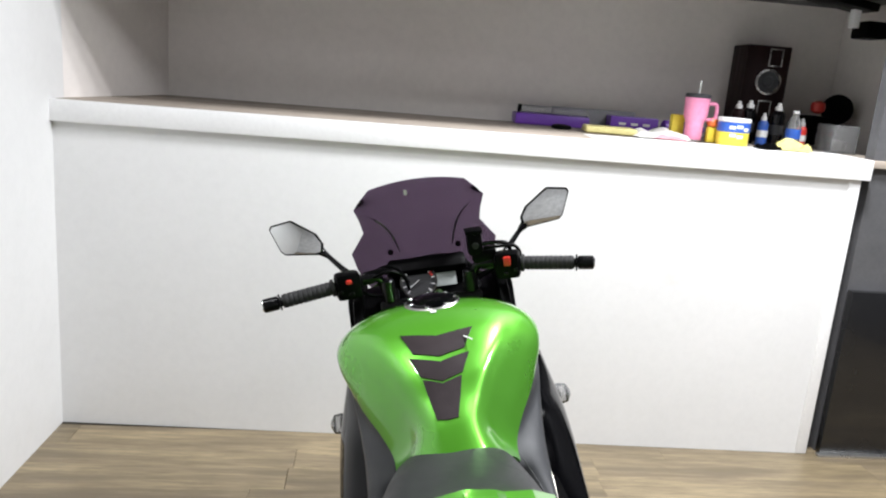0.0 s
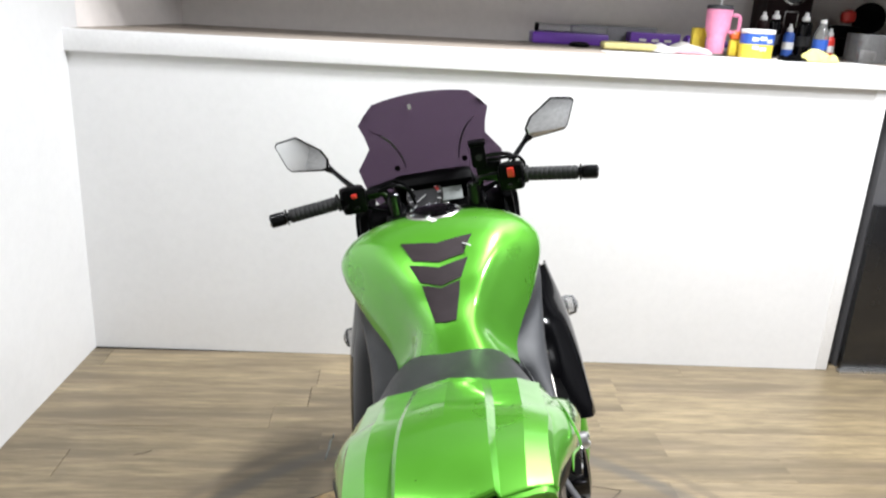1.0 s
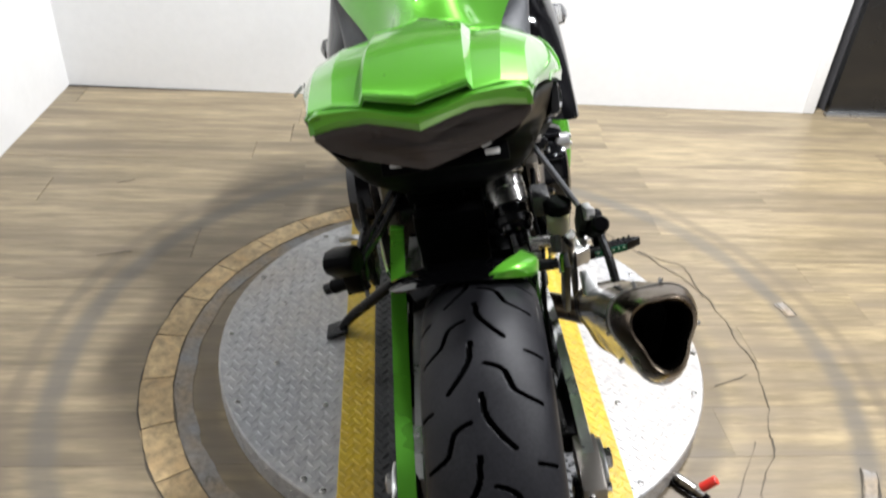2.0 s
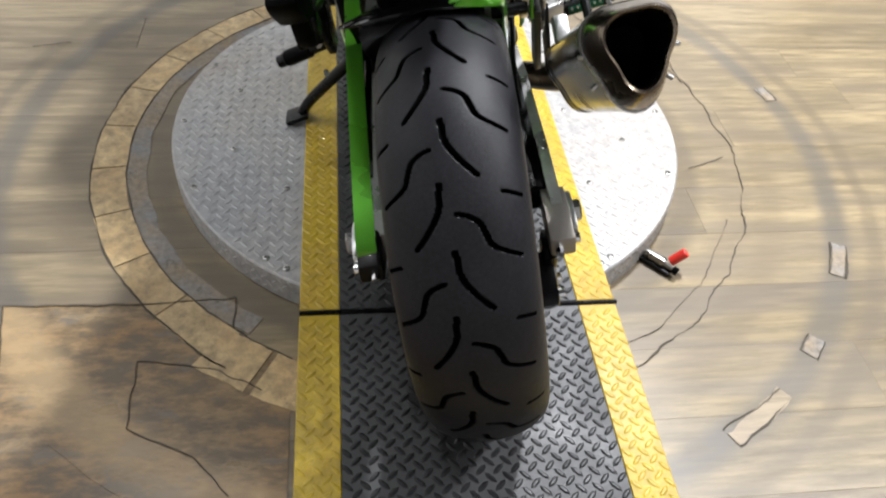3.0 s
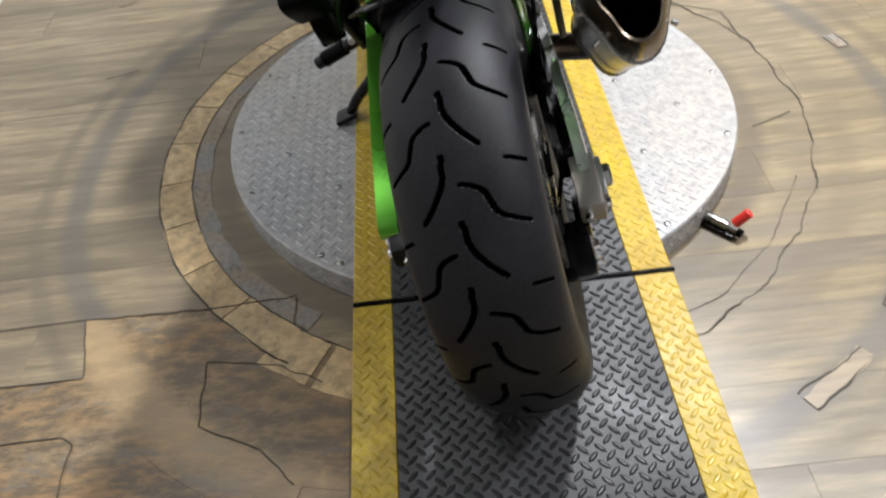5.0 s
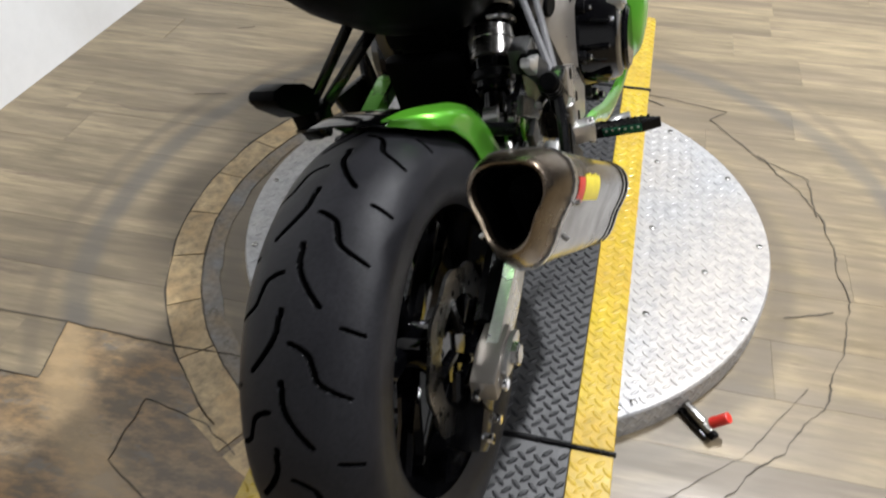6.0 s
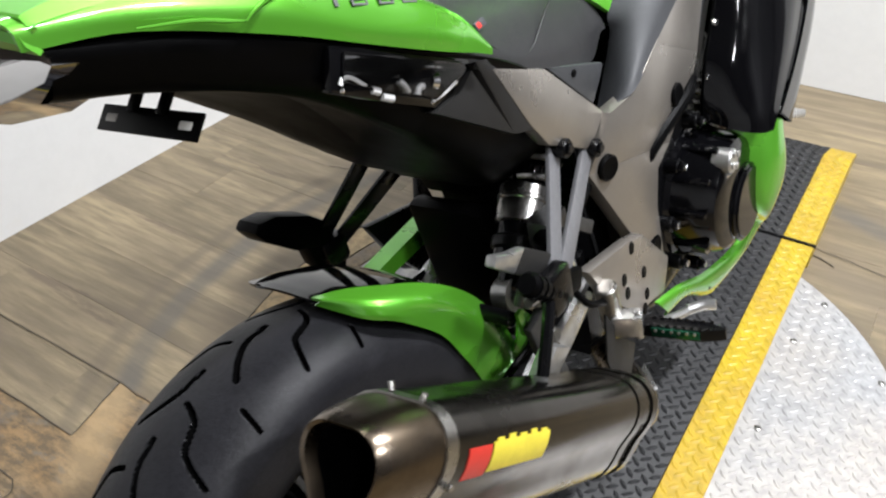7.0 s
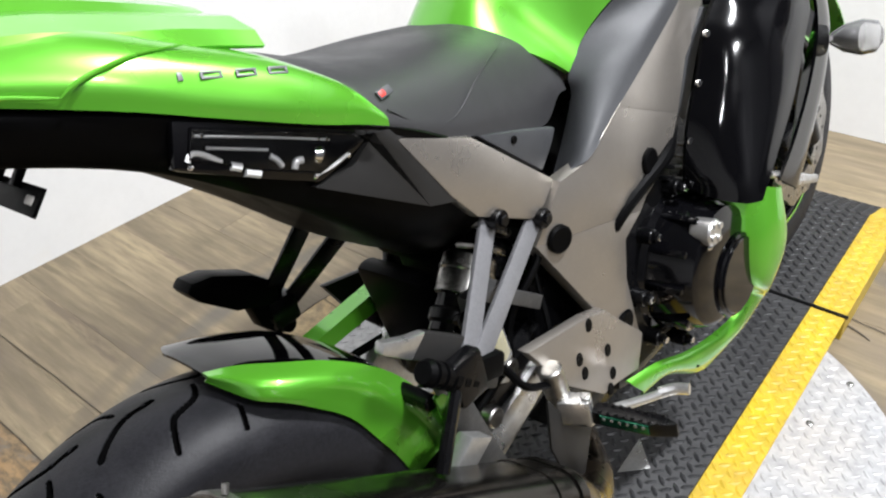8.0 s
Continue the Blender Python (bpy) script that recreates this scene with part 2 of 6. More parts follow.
def mirrored(shape):
    return [(-x, y, z) for x, y, z in shape[0]], [tuple(reversed(f)) for f in shape[1]]


def from_bm(bm):
    bm.verts.index_update()
    out = [tuple(v.co) for v in bm.verts], [tuple(v.index for v in f.verts) for f in bm.faces]
    bm.free()
    return out


def bevelled(bm, width, segments=2, limit=0.5):
    edges = [e for e in bm.edges if len(e.link_faces) == 2 and e.calc_face_angle(0) > limit]
    if width > 0 and edges:
        bmesh.ops.bevel(bm, geom=edges, offset=width, segments=segments, profile=0.6, affect="EDGES", clamp_overlap=True)
    return from_bm(bm)


def box(centre, size, bevel=0.004, turn=(0, 0, 0), segments=2):
    bm = bmesh.new()
    bmesh.ops.create_cube(bm, size=1, matrix=Matrix.Diagonal((*size, 1)))
    return moved(bevelled(bm, min(bevel, 0.45 * min(size)), segments), pose(*centre, *turn))


def plate(outline, x0, x1, bevel=0.004, axis="x", segments=2):
    """A flat outline of (y, z) from x0 to x1 (axis 'z': (x, y) from z0 to z1; axis 'y': (x, z))."""
    bm = bmesh.new()
    at = {"x": lambda p, d: (d, p[0], p[1]), "z": lambda p, d: (p[0], p[1], d), "y": lambda p, d: (p[0], d, p[1])}[axis]
    a, b = [bm.verts.new(at(p, x0)) for p in outline], [bm.verts.new(at(p, x1)) for p in outline]
    bm.faces.new(a)
    bm.faces.new(b)
    for i in range(len(a)):
        j = (i + 1) % len(a)
        bm.faces.new((a[i], a[j], b[j], b[i]))
    bmesh.ops.recalc_face_normals(bm, faces=bm.faces)
    return bevelled(bm, bevel, segments)


def turned(profile, start, end, n=24, closed=True):
    """A profile of (radius, way along) spun about the line from start to end; way along is in metres from start."""
    start, end = Vector(start), Vector(end)
    turn = (end - start).to_track_quat("Z", "Y").to_matrix()
    pts, faces = [], []
    for r, h in profile:
        for k in range(n):
            a = 2 * math.pi * k / n
            pts.append(tuple(start + turn @ Vector((r * math.cos(a), r * math.sin(a), h))))
    m = len(profile)
    for i in range(m - 1):
        for k in range(n):
            faces.append((i * n + k, i * n + (k + 1) % n, (i + 1) * n + (k + 1) % n, (i + 1) * n + k))
    if closed:
        faces.append(tuple(reversed(range(n))))
        faces.append(tuple((m - 1) * n + k for k in range(n)))
    return pts, faces


def rod(start, end, r, n=16, r2=None, chamfer=0.15):
    length = (Vector(end) - Vector(start)).length
    r2 = r if r2 is None else r2
    c = min(chamfer * min(r, r2), length * 0.3)
    return turned([(r - c, 0), (r, c), (r2, length - c), (r2 - c, length)], start, end, n)


def spline(points, per=6):
    """Catmull-Rom through the points (rows of numbers)."""
    p = np.array(points, float)
    ext = np.concatenate([[2 * p[0] - p[1]], p, [2 * p[-1] - p[-2]]])
    out = []
    for i in range(1, len(ext) - 2):
        a, b, c, d = ext[i - 1], ext[i], ext[i + 1], ext[i + 2]
        for k in range(per):
            t = k / per
            out.append(0.5 * (2 * b + (c - a) * t + (2 * a - 5 * b + 4 * c - d) * t * t + (3 * b - a - 3 * c + d) * t ** 3))
    out.append(p[-1])
    return np.array(out)


def tube(points, r, n=10, per=6, straight=False):
    line = np.array(points, float) if straight else spline(points, per)
    radii = r if isinstance(r, (list, tuple)) else [r] * 2
    pts, faces = [], []
    up = Vector((0.31, 0.2, 0.93))
    m = len(line)
    for i, p in enumerate(line):
        d = Vector(line[min(i + 1, m - 1)] - line[max(i - 1, 0)]).normalized()
        side = d.cross(up).normalized()
        up = side.cross(d).normalized()
        rad = float(np.interp(i / (m - 1), np.linspace(0, 1, len(radii)), radii))
        for k in range(n):
            a = 2 * math.pi * k / n
            pts.append(tuple(Vector(p) + rad * (math.cos(a) * side + math.sin(a) * up)))
    for i in range(m - 1):
        for k in range(n):
            faces.append((i * n + k, i * n + (k + 1) % n, (i + 1) * n + (k + 1) % n, (i + 1) * n + k))
    faces += [tuple(reversed(range(n))), tuple((m - 1) * n + k for k in range(n))]
    return pts, faces


def skin(rows, ring=False, caps=False):
    """Faces over a grid of points; ring: each row closes on itself."""
    rows = np.array(rows, float)
    m, n = rows.shape[:2]
    faces = []
    for i in range(m - 1):
        for k in range(n if ring else n - 1):
            faces.append((i * n + k, i * n + (k + 1) % n, (i + 1) * n + (k + 1) % n, (i + 1) * n + k))
    if caps:
        faces += [tuple(reversed(range(n))), tuple((m - 1) * n + k for k in range(n))]
    return [tuple(p) for p in rows.reshape(-1, 3)], faces


def smooth_rows(rows, along=5, across=4):
    """A denser grid through the control grid."""
    rows = np.array(rows, float)
    if across > 1:
        rows = np.array([spline(r, across) for r in rows])
    if along > 1:
        rows = np.array([spline(rows[:, k], along) for k in range(rows.shape[1])]).transpose(1, 0, 2)
    return rows


def shell(rows, thick=0.003):
    """A grid of points as a sheet of that thickness (inward, against the faces' normals)."""
    rows = np.array(rows, float)
    m, n = rows.shape[:2]
    du, dv = np.gradient(rows, axis=0), np.gradient(rows, axis=1)
    nrm = np.cross(dv, du)
    nrm /= np.linalg.norm(nrm, axis=2, keepdims=True) + 1e-9
    inner = rows + nrm * thick
    a, fa = skin(rows)
    b, fb = skin(inner)
    faces = list(fa) + [tuple(i + m * n for i in reversed(f)) for f in fb]
    rim = [k for k in range(n)] + [i * n + n - 1 for i in range(1, m)] + [(m - 1) * n + k for k in range(n - 2, -1, -1)] + [i * n for i in range(m - 2, 0, -1)]
    for i, p in enumerate(rim):
        q = rim[(i + 1) % len(rim)]
        faces.append((q, p, p + m * n, q + m * n))
    return a + b, faces


def both(half):
    """A half section from the middle to the right, as a whole one from left to right."""
    return [(-x, y, z) for x, y, z in reversed(half[1:])] + list(half)


def link_mesh(name, shape, material, smooth=35):
    me = bpy.data.meshes.new(name)
    me.from_pydata([tuple(map(float, p)) for p in shape[0]], [], [tuple(map(int, f)) for f in shape[1]])
    bm = bmesh.new()
    bm.from_mesh(me)
    bmesh.ops.recalc_face_normals(bm, faces=bm.faces)
    bm.to_mesh(me)
    bm.free()
    me.materials.append(material)
    if smooth:
        me.shade_smooth()
        me.set_sharp_from_angle(angle=radians(smooth))
    return me


def part(name, shape, material, parent, label="", smooth=35):
    ob = new(name, link_mesh(name, shape, material, smooth))
    ob.parent = parent
    return tagged(ob, label)


def thing(name, label, category, m=None, kind="", group="", shape=None, material=None, smooth=35):
    ob = new(name, link_mesh(name, shape, material, smooth) if shape else None)
    if m is not None:
        ob.matrix_world = m
    return tagged(ob, label, category, group, kind)


# ---- the room ----
def slab(name, centre, size, material, label, category, turn=0.0, bevel=0.0, kind="structure"):
    return thing(name, label, category, pose(*centre, 0, 0, turn), kind, shape=box((0, 0, 0), size, bevel), material=material)


SKEW = -1.5  # the counter's turn to the turntable, degrees


def counter_y(x):
    return 2.197 - 0.0262 * x


floor = slab("floor", (0.8, 0.6, -0.055), (5.4, 7.0, 0.10), CRACK, "plank floor of pale brown vinyl with patched arcs", "floor")
slab("wall_west", (-1.643, -0.45, 1.70), (0.12, 5.6, 3.4), WALL_PAINT, "smooth white painted wall beside the turntable", "wall", -1.8)
# south and east walls are out of view, toned to shape fill and reflections
slab("wall_south", (0.8, -2.9, 1.70), (5.0, 0.12, 3.4), UNSEEN_BACK, "unseen pale wall closing the room, toned for the mirrors", "wall")
slab("wall_east", (3.3, 0.2, 1.70), (0.12, 6.2, 3.4), UNSEEN_FAR, "unseen dark wall closing the room, toned to cut fill", "wall")
# ceiling out of view, made dark so little light bounces down
slab("ceiling", (0.8, -0.3, 3.45), (5.4, 6.0, 0.10), CEILING, "unseen flat ceiling, dark to cut bounced light", "ceiling")
# half-height wall with a deep shelf on top
counter = slab("wall_counter", (0.055, counter_y(0.055) + 0.045, 0.62), (3.27, 0.09, 1.238), WALL_PAINT, "white half-height wall carrying a deep shelf", "half wall", SKEW)
slab("baseboard", (1.690, counter_y(1.690) + 0.325, 0.62), (0.05, 0.66, 1.236), TRIM_PAINT, "white painted end return of the half wall", "trim", SKEW, 0.004)
slab("trim", (0.068, counter_y(0.068) - 0.012, 1.276), (3.33, 0.024, 0.082), TRIM_PAINT, "white painted lip board along the shelf's edge", "trim", SKEW, 0.004)
slab("shelf_front_board", (1.17, counter_y(1.17) + 0.142, 1.3035), (1.13, 0.28, 0.028), TRIM_PAINT, "white painted front board of the shelf", "trim", SKEW, 0.003)
slab("shelf_top", (0.175, 2.62, 1.300), (3.49, 0.83, 0.03), TOP_WOOD, "raw brown board shelf behind the white lip", "shelf", SKEW, 0.002)
slab("wall_niche_back", (0.9, 3.12, 1.72), (4.8, 0.10, 2.0), NICHE_PAINT, "dim warm grey wall behind the shelf", "wall", -0.5)
slab("wall_niche_side", (-1.45, 2.70, 1.75), (0.10, 0.92, 2.0), NICHE_PAINT, "dim grey side wall at the shelf's end", "wall", -16.0)
# front part added to keep the lamps off the upper niche wall
slab("soffit", (0.8, 2.68, 2.70), (5.2, 1.15, 1.40), SOFFIT, "low painted soffit over the shelf, its front added to shade the niche", "ceiling")
slab("wall_niche_right", (2.12, 2.66, 1.35), (0.10, 0.85, 2.7), NICHE_PAINT, "warm grey wall past the shelf's end", "wall")
# dark closed panel past the end of the half wall; a black sheet adds its dark lower reflection
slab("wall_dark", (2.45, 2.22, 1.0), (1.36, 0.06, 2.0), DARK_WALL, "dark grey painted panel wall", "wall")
slab("door_1", (2.45, 2.165, 0.385), (1.36, 0.035, 0.75), DARK_PANEL, "glossy black low sheet added for the dark reflection in the panel", "panel", 0.0, 0.003)
slab("threshold", (2.45, 2.135, 0.006), (1.40, 0.03, 0.012), ALU, "aluminium threshold strip along the floor", "threshold", 0.0, 0.003)


def ceiling_light(place, turn, watts):
    """A slim ceiling bar with three round spots and the light they give."""
    t = thing("ceiling_light", "unseen slim white ceiling bar with three glowing round spots", "ceiling light", pose(*place, 0, 0, turn), group="ceiling lights")
    part("housing", box((0, 0, 0.105), (0.07, 0.6, 0.05), 0.006), TRIM_PAINT, t)
    for k in (-1, 0, 1):
        spot = part("spot", turned([(0.030, 0.085), (0.058, 0.07), (0.062, 0.02), (0.060, 0.016), (0.056, 0.02), (0.03, 0.06)], (0, 0.17 * k, 0), (0, 0.17 * k, 1), 24), TRIM_PAINT, t)
        part("diffuser", turned([(0.001, 0.018), (0.054, 0.018), (0.055, 0.026), (0.001, 0.030)], (0, 0.17 * k, 0), (0, 0.17 * k, 1), 24), LAMP_ON, spot, "glowing round diffuser")
        at = pose(*place, 0, 0, turn) @ Vector((0, 0.17 * k, 0.012))
        lamp("lamp", at, (at.x + 0.001, at.y, 0), 0.11, watts / 3)


for where, turn, watts in FIXTURES:
    ceiling_light(where, turn, watts)


# ---- turntable ----
CX, CY, DISC_R, DECK = -0.005, 0.585, 0.590, 0.064


def lozenge(length=0.0255, width=0.0082, height=0.0022):
    """One raised bar of tread plate, pointed at both ends."""
    l, w = length / 2, width / 2
    base = [(-l, 0, 0), (-l * 0.45, -w, 0), (l * 0.45, -w, 0), (l, 0, 0), (l * 0.45, w, 0), (-l * 0.45, w, 0)]
    top = [(-l * 0.62, 0, height), (-l * 0.3, -w * 0.4, height), (l * 0.3, -w * 0.4, height), (l * 0.62, 0, height), (l * 0.3, w * 0.4, height), (-l * 0.3, w * 0.4, height)]
    faces = [(i, (i + 1) % 6, 6 + (i + 1) % 6, 6 + i) for i in range(6)] + [(6, 7, 8, 9, 10, 11)]
    return base + top, faces


def tread(u0, u1, v0, v1, pitch, keep, place, size=(0.0255, 0.0082, 0.0022), first=0.0):
    """Rows of raised bars, alternately turned, over a stretch u, v; place(u, v) gives the pose of a point there."""
    bar = lozenge(*size)
    pts, faces = [], []
    step = pitch / math.sqrt(2)
    for i in range(int((u1 - u0) / step) + 1):
        for k in range(int((v1 - v0) / step) + 1):
            if (i + k) % 2:
                continue
            u, v = u0 + (i + 0.5) * step, v0 + (k + 0.5) * step
            if u > u1 or v > v1 or not keep(u, v):
                continue
            m = place(u, v) @ pose(0, 0, 0, 0, 0, first + (45 if i % 2 else -45))
            n = len(pts)
            pts += [tuple(m @ Vector(p)) for p in bar[0]]
            faces += [tuple(q + n for q in f) for f in bar[1]]
    return pts, faces


turntable = thing("turntable", "round worn aluminium tread plate turntable on the plank floor", "turntable", pose(CX, CY, 0))
part("disc", turned([(DISC_R - 0.004, 0.0), (DISC_R - 0.002, 0.002), (DISC_R - 0.002, DECK - 0.004), (DISC_R - 0.005, DECK)], (0, 0, 0), (0, 0, 1), 160), PLATE_ALU, turntable)
tagged(part("tread_pattern", tread(-0.6, 0.6, -0.6, 0.6, 0.0194, lambda u, v: math.hypot(u, v) < DISC_R - 0.012 and abs(u + CX) > 0.298,
       lambda u, v: pose(u, v, DECK - 0.0002), (0.0225, 0.0070, 0.0014)), PLATE_ALU, turntable, "raised tread bars", 0), kind="stuff")
tagged(part("rim_pattern", tread(0, 2 * math.pi * DISC_R, 0.004, DECK - 0.004, 0.0185, lambda u, v: True,
       lambda u, v: Matrix.Rotation(u / DISC_R, 4, "Z") @ pose(DISC_R - 0.0022, 0, v, 0, 90, 0), (0.0225, 0.0070, 0.0014)), PLATE_ALU, turntable, "raised tread bars on the rim", 0), kind="stuff")
bolt_mesh = link_mesh("bolt", turned([(0.0068, 0), (0.0068, 0.0025), (0.0052, 0.0035), (0.003, 0.0035), (0.0028, 0.002)], (0, 0, 0), (0, 0, 1), 12), STEEL)
for a in (180, 156, 130, 204, 231, 236, 2, 27, 50, -22, -55, -58):
    b = new("bolt", bolt_mesh)
    b.parent, b.matrix_basis = turntable, pose(0.566 * math.cos(radians(a)), 0.566 * math.sin(radians(a)), DECK - 0.0003)
for x, y in ((-0.446, -0.105), (-0.325, -0.24), (-0.32, 0.03), (-0.325, 0.30), (-0.45, 0.12), (0.335, -0.24), (0.335, 0.03), (0.335, 0.29), (0.45, -0.09)):
    b = new("bolt", bolt_mesh)
    b.parent, b.matrix_basis = turntable, pose(x, y, DECK - 0.0003)

# drive-over track: a level bed over the disc and a ramp at each end; black tread in the middle, yellow edges
HALF, INNER, TOP = 0.294, 0.222, 0.071


def track(name, label, y0, y1, fall):
    """A stretch of the track from y0 to y1, which falls to the floor over its last part if fall is given (+1 or -1 gives the way)."""
    t = thing(name, label, name.replace("_", " "), pose(0, 0, 0))
    if fall:
        knee = y1 - fall * 0.166
        line = [(y0, TOP), (knee, TOP), (y1, 0.006)]
    else:
        line = [(y0, TOP), (y1, TOP)]
    base = 0.0005 if fall else DECK + 0.0008
    for nm, x0, x1, material in (("deck", -INNER, INNER, PLATE_BLACK), ("edge_strip", -HALF, -INNER - 0.0006, PLATE_YELLOW), ("edge_strip", INNER + 0.0006, HALF, PLATE_YELLOW)):
        outline = line + [(line[-1][0], base), (line[0][0], base)]
        part(nm, plate(outline, x0, x1, 0.0012, segments=1), material, t, "black tread plate" if nm == "deck" else "yellow painted tread plate", 25)

        def place(u, v):
            if fall and (v - knee) * fall > 0:
                s = (v - knee) / (y1 - knee)
                return pose(u, v, TOP + (0.006 - TOP) * s, -fall * math.degrees(math.atan2(TOP - 0.006, 0.166)))
            return pose(u, v, TOP)
        pat = tread(x0 + 0.002, x1 - 0.002, min(y0, y1) + 0.004, max(y0, y1) - 0.006, 0.0194, lambda u, v: True, place, (0.0255, 0.0082, 0.0022 if nm == "deck" else 0.0013))
        tagged(part("tread_pattern", pat, BAR_BLACK if material == PLATE_BLACK else material, t, "raised tread bars", 0), kind="stuff")
    return t


bed = track("track_bed", "black tread plate track with yellow edges across the turntable", 0.006, 1.202, 0)
ramp_rear = track("track_ramp", "black tread plate ramp with yellow edges down to the floor", -0.006, -0.598, -1)
ramp_front = track("track_ramp", "black tread plate ramp with yellow edges down to the floor", 1.214, 1.806, 1)
for y in (0.0, 1.208):
    thing("hinge_bar", "thin black bar across the joint of the track", "hinge", pose(0, y, TOP - 0.001), shape=joined(rod((-HALF, 0, 0), (HALF + 0.004, 0, 0), 0.0048, 10), box((0, 0, -0.012), (0.55, 0.005, 0.012), 0.001)), material=BLACK_METAL)


# ---- motorcycle: y ahead from the rear axle, z up from the tyres' contact ----
BIKE = pose(0.011, -0.086, TOP + 0.001, 0, 0, -2.0) @ pose(0, 0, 0, 0, -11.6, 0)
bike = thing("motorcycle", "bright green and black sport motorcycle leaning on its side stand", "motorcycle", BIKE)


def tyre_shape(radius, width, crown, cy, cz, pitches, around, across, grooves):
    """A tyre with a rounded tread cut by grooves; grooves: lines of (across 0 to 1, share of a pitch)."""
    prof_u = np.linspace(-1, 1, across)
    half = width / 2
    theta = np.linspace(0, 2 * math.pi, around, endpoint=False)
    arc = prof_u * 1.12
    x = half * np.sin(np.clip(arc, -1, 1) * math.pi / 2)
    drop = crown * (1 - np.cos(np.clip(arc, -1, 1) * math.pi / 2))
    r = np.repeat((radius - drop)[None, :], around, 0)
    phase = (-theta / (2 * math.pi) * pitches + 0.35) % 1.0
    seg = 2 * math.pi * radius / pitches
    depth = np.zeros_like(r)
    surf_u = np.abs(prof_u)
    for side in (1, -1):
        for line in grooves:
            fine = spline(line, 8)
            d = np.full(r.shape, 1e9)
            for (u0, v0), (u1, v1) in zip(fine[:-1], fine[1:]):
                a0, a1 = (side * u0 - 0.06) * half * 1.25, (side * u1 - 0.06) * half * 1.25
                px = (prof_u * half * 1.25)[None, :]
                ph = (phase - (0.5 if side < 0 else 0.0)) % 1.0
                for wrap in (-1, 0, 1):
                    py = (ph + wrap)[:, None] * seg
                    ax, ay, bx, by = a0, v0 * seg, a1, v1 * seg
                    ll = (bx - ax) ** 2 + (by - ay) ** 2 + 1e-12
                    t = np.clip(((px - ax) * (bx - ax) + (py - ay) * (by - ay)) / ll, 0, 1)
                    d = np.minimum(d, np.hypot(px - ax - t * (bx - ax), py - ay - t * (by - ay)))
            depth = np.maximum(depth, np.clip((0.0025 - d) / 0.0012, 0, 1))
    r = r - 0.0065 * depth
    rows = np.stack([np.repeat(x[None, :], around, 0), cy + r * np.cos(theta)[:, None], cz + r * np.sin(theta)[:, None]], -1)
    side_r = [(half * 1.0, radius - crown - 0.022), (half * 0.93, radius - crown - 0.042), (half * 0.80, radius - crown - 0.058)]
    cols = [rows]
    right = [np.stack([np.full(around, sx), cy + sr * np.cos(theta), cz + sr * np.sin(theta)], -1)[:, None] for sx, sr in side_r]
    left = [np.stack([np.full(around, -sx), cy + sr * np.cos(theta), cz + sr * np.sin(theta)], -1)[:, None] for sx, sr in reversed(side_r)]
    grid = np.concatenate(left + cols + right, 1)
    m, n = grid.shape[:2]
    i, k = np.meshgrid(np.arange(m), np.arange(n - 1), indexing="ij")
    j = (i + 1) % m
    faces = np.stack([i * n + k, i * n + k + 1, j * n + k + 1, j * n + k], -1).reshape(-1, 4)
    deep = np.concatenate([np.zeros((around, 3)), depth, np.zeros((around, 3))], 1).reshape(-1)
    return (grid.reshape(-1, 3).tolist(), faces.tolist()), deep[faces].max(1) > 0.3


def wheel(name, cy, cz, tyre_r, width, crown, rim_r, spokes, pitches, around, across, grooves):
    def spin(profile, n=72):
        return turned([(r, h) for r, h in profile], (0, cy, cz), (1, cy, cz), n, False)
    h = width * 0.42
    hoop = spin([(rim_r + 0.006, -h), (rim_r + 0.004, -h - 0.004), (rim_r - 0.008, -h), (rim_r - 0.012, -h + 0.02), (rim_r - 0.03, -0.02), (rim_r - 0.03, 0.02), (rim_r - 0.012, h - 0.02), (rim_r - 0.008, h),
                 (rim_r + 0.004, h + 0.004), (rim_r + 0.006, h)])
    hub = turned([(0.02, -0.07), (0.045, -0.07), (0.048, -0.05), (0.036, -0.03), (0.036, 0.03), (0.048, 0.05), (0.045, 0.07), (0.02, 0.07)], (0, cy, cz), (1, cy, cz), 32)
    arms = []
    for k in range(spokes):
        a = 2 * math.pi * (k + 0.3) / spokes
        for d in (-0.13, 0.13):
            p0 = (0, cy + 0.03 * math.cos(a), cz + 0.03 * math.sin(a))
            p1 = (0, cy + rim_r * 0.94 * math.cos(a + d), cz + rim_r * 0.94 * math.sin(a + d))
            arms.append(tube([p0, ((0, (p0[1] + p1[1]) / 2 + 0.006, (p0[2] + p1[2]) / 2)), p1], [0.017, 0.012, 0.015], 8, 4))
    w = part(name, joined(hoop, hub), BLACK_GLOSS, bike, "gloss black cast wheel")
    for a in arms:
        part("spoke", a, BLACK_GLOSS, w)
    shape, cut = tyre_shape(tyre_r, width, crown, cy, cz, pitches, around, across, grooves)
    tyre = part("tyre", shape, RUBBER, w, "black road tyre with curved grooves", 50)
    # groove faces take the near-black colour that stands for their shade
    tyre.data.materials.append(GROOVE_SHADE)
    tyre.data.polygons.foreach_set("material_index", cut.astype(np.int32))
    for side in (-1, 1):
        part("rim_tape", turned([(rim_r - 0.002, side * (h + 0.0045)), (rim_r + 0.004, side * (h + 0.0052))], (0, cy, cz), (1, cy, cz), 90, False), GREEN, w, "thin green rim stripe")
    return w


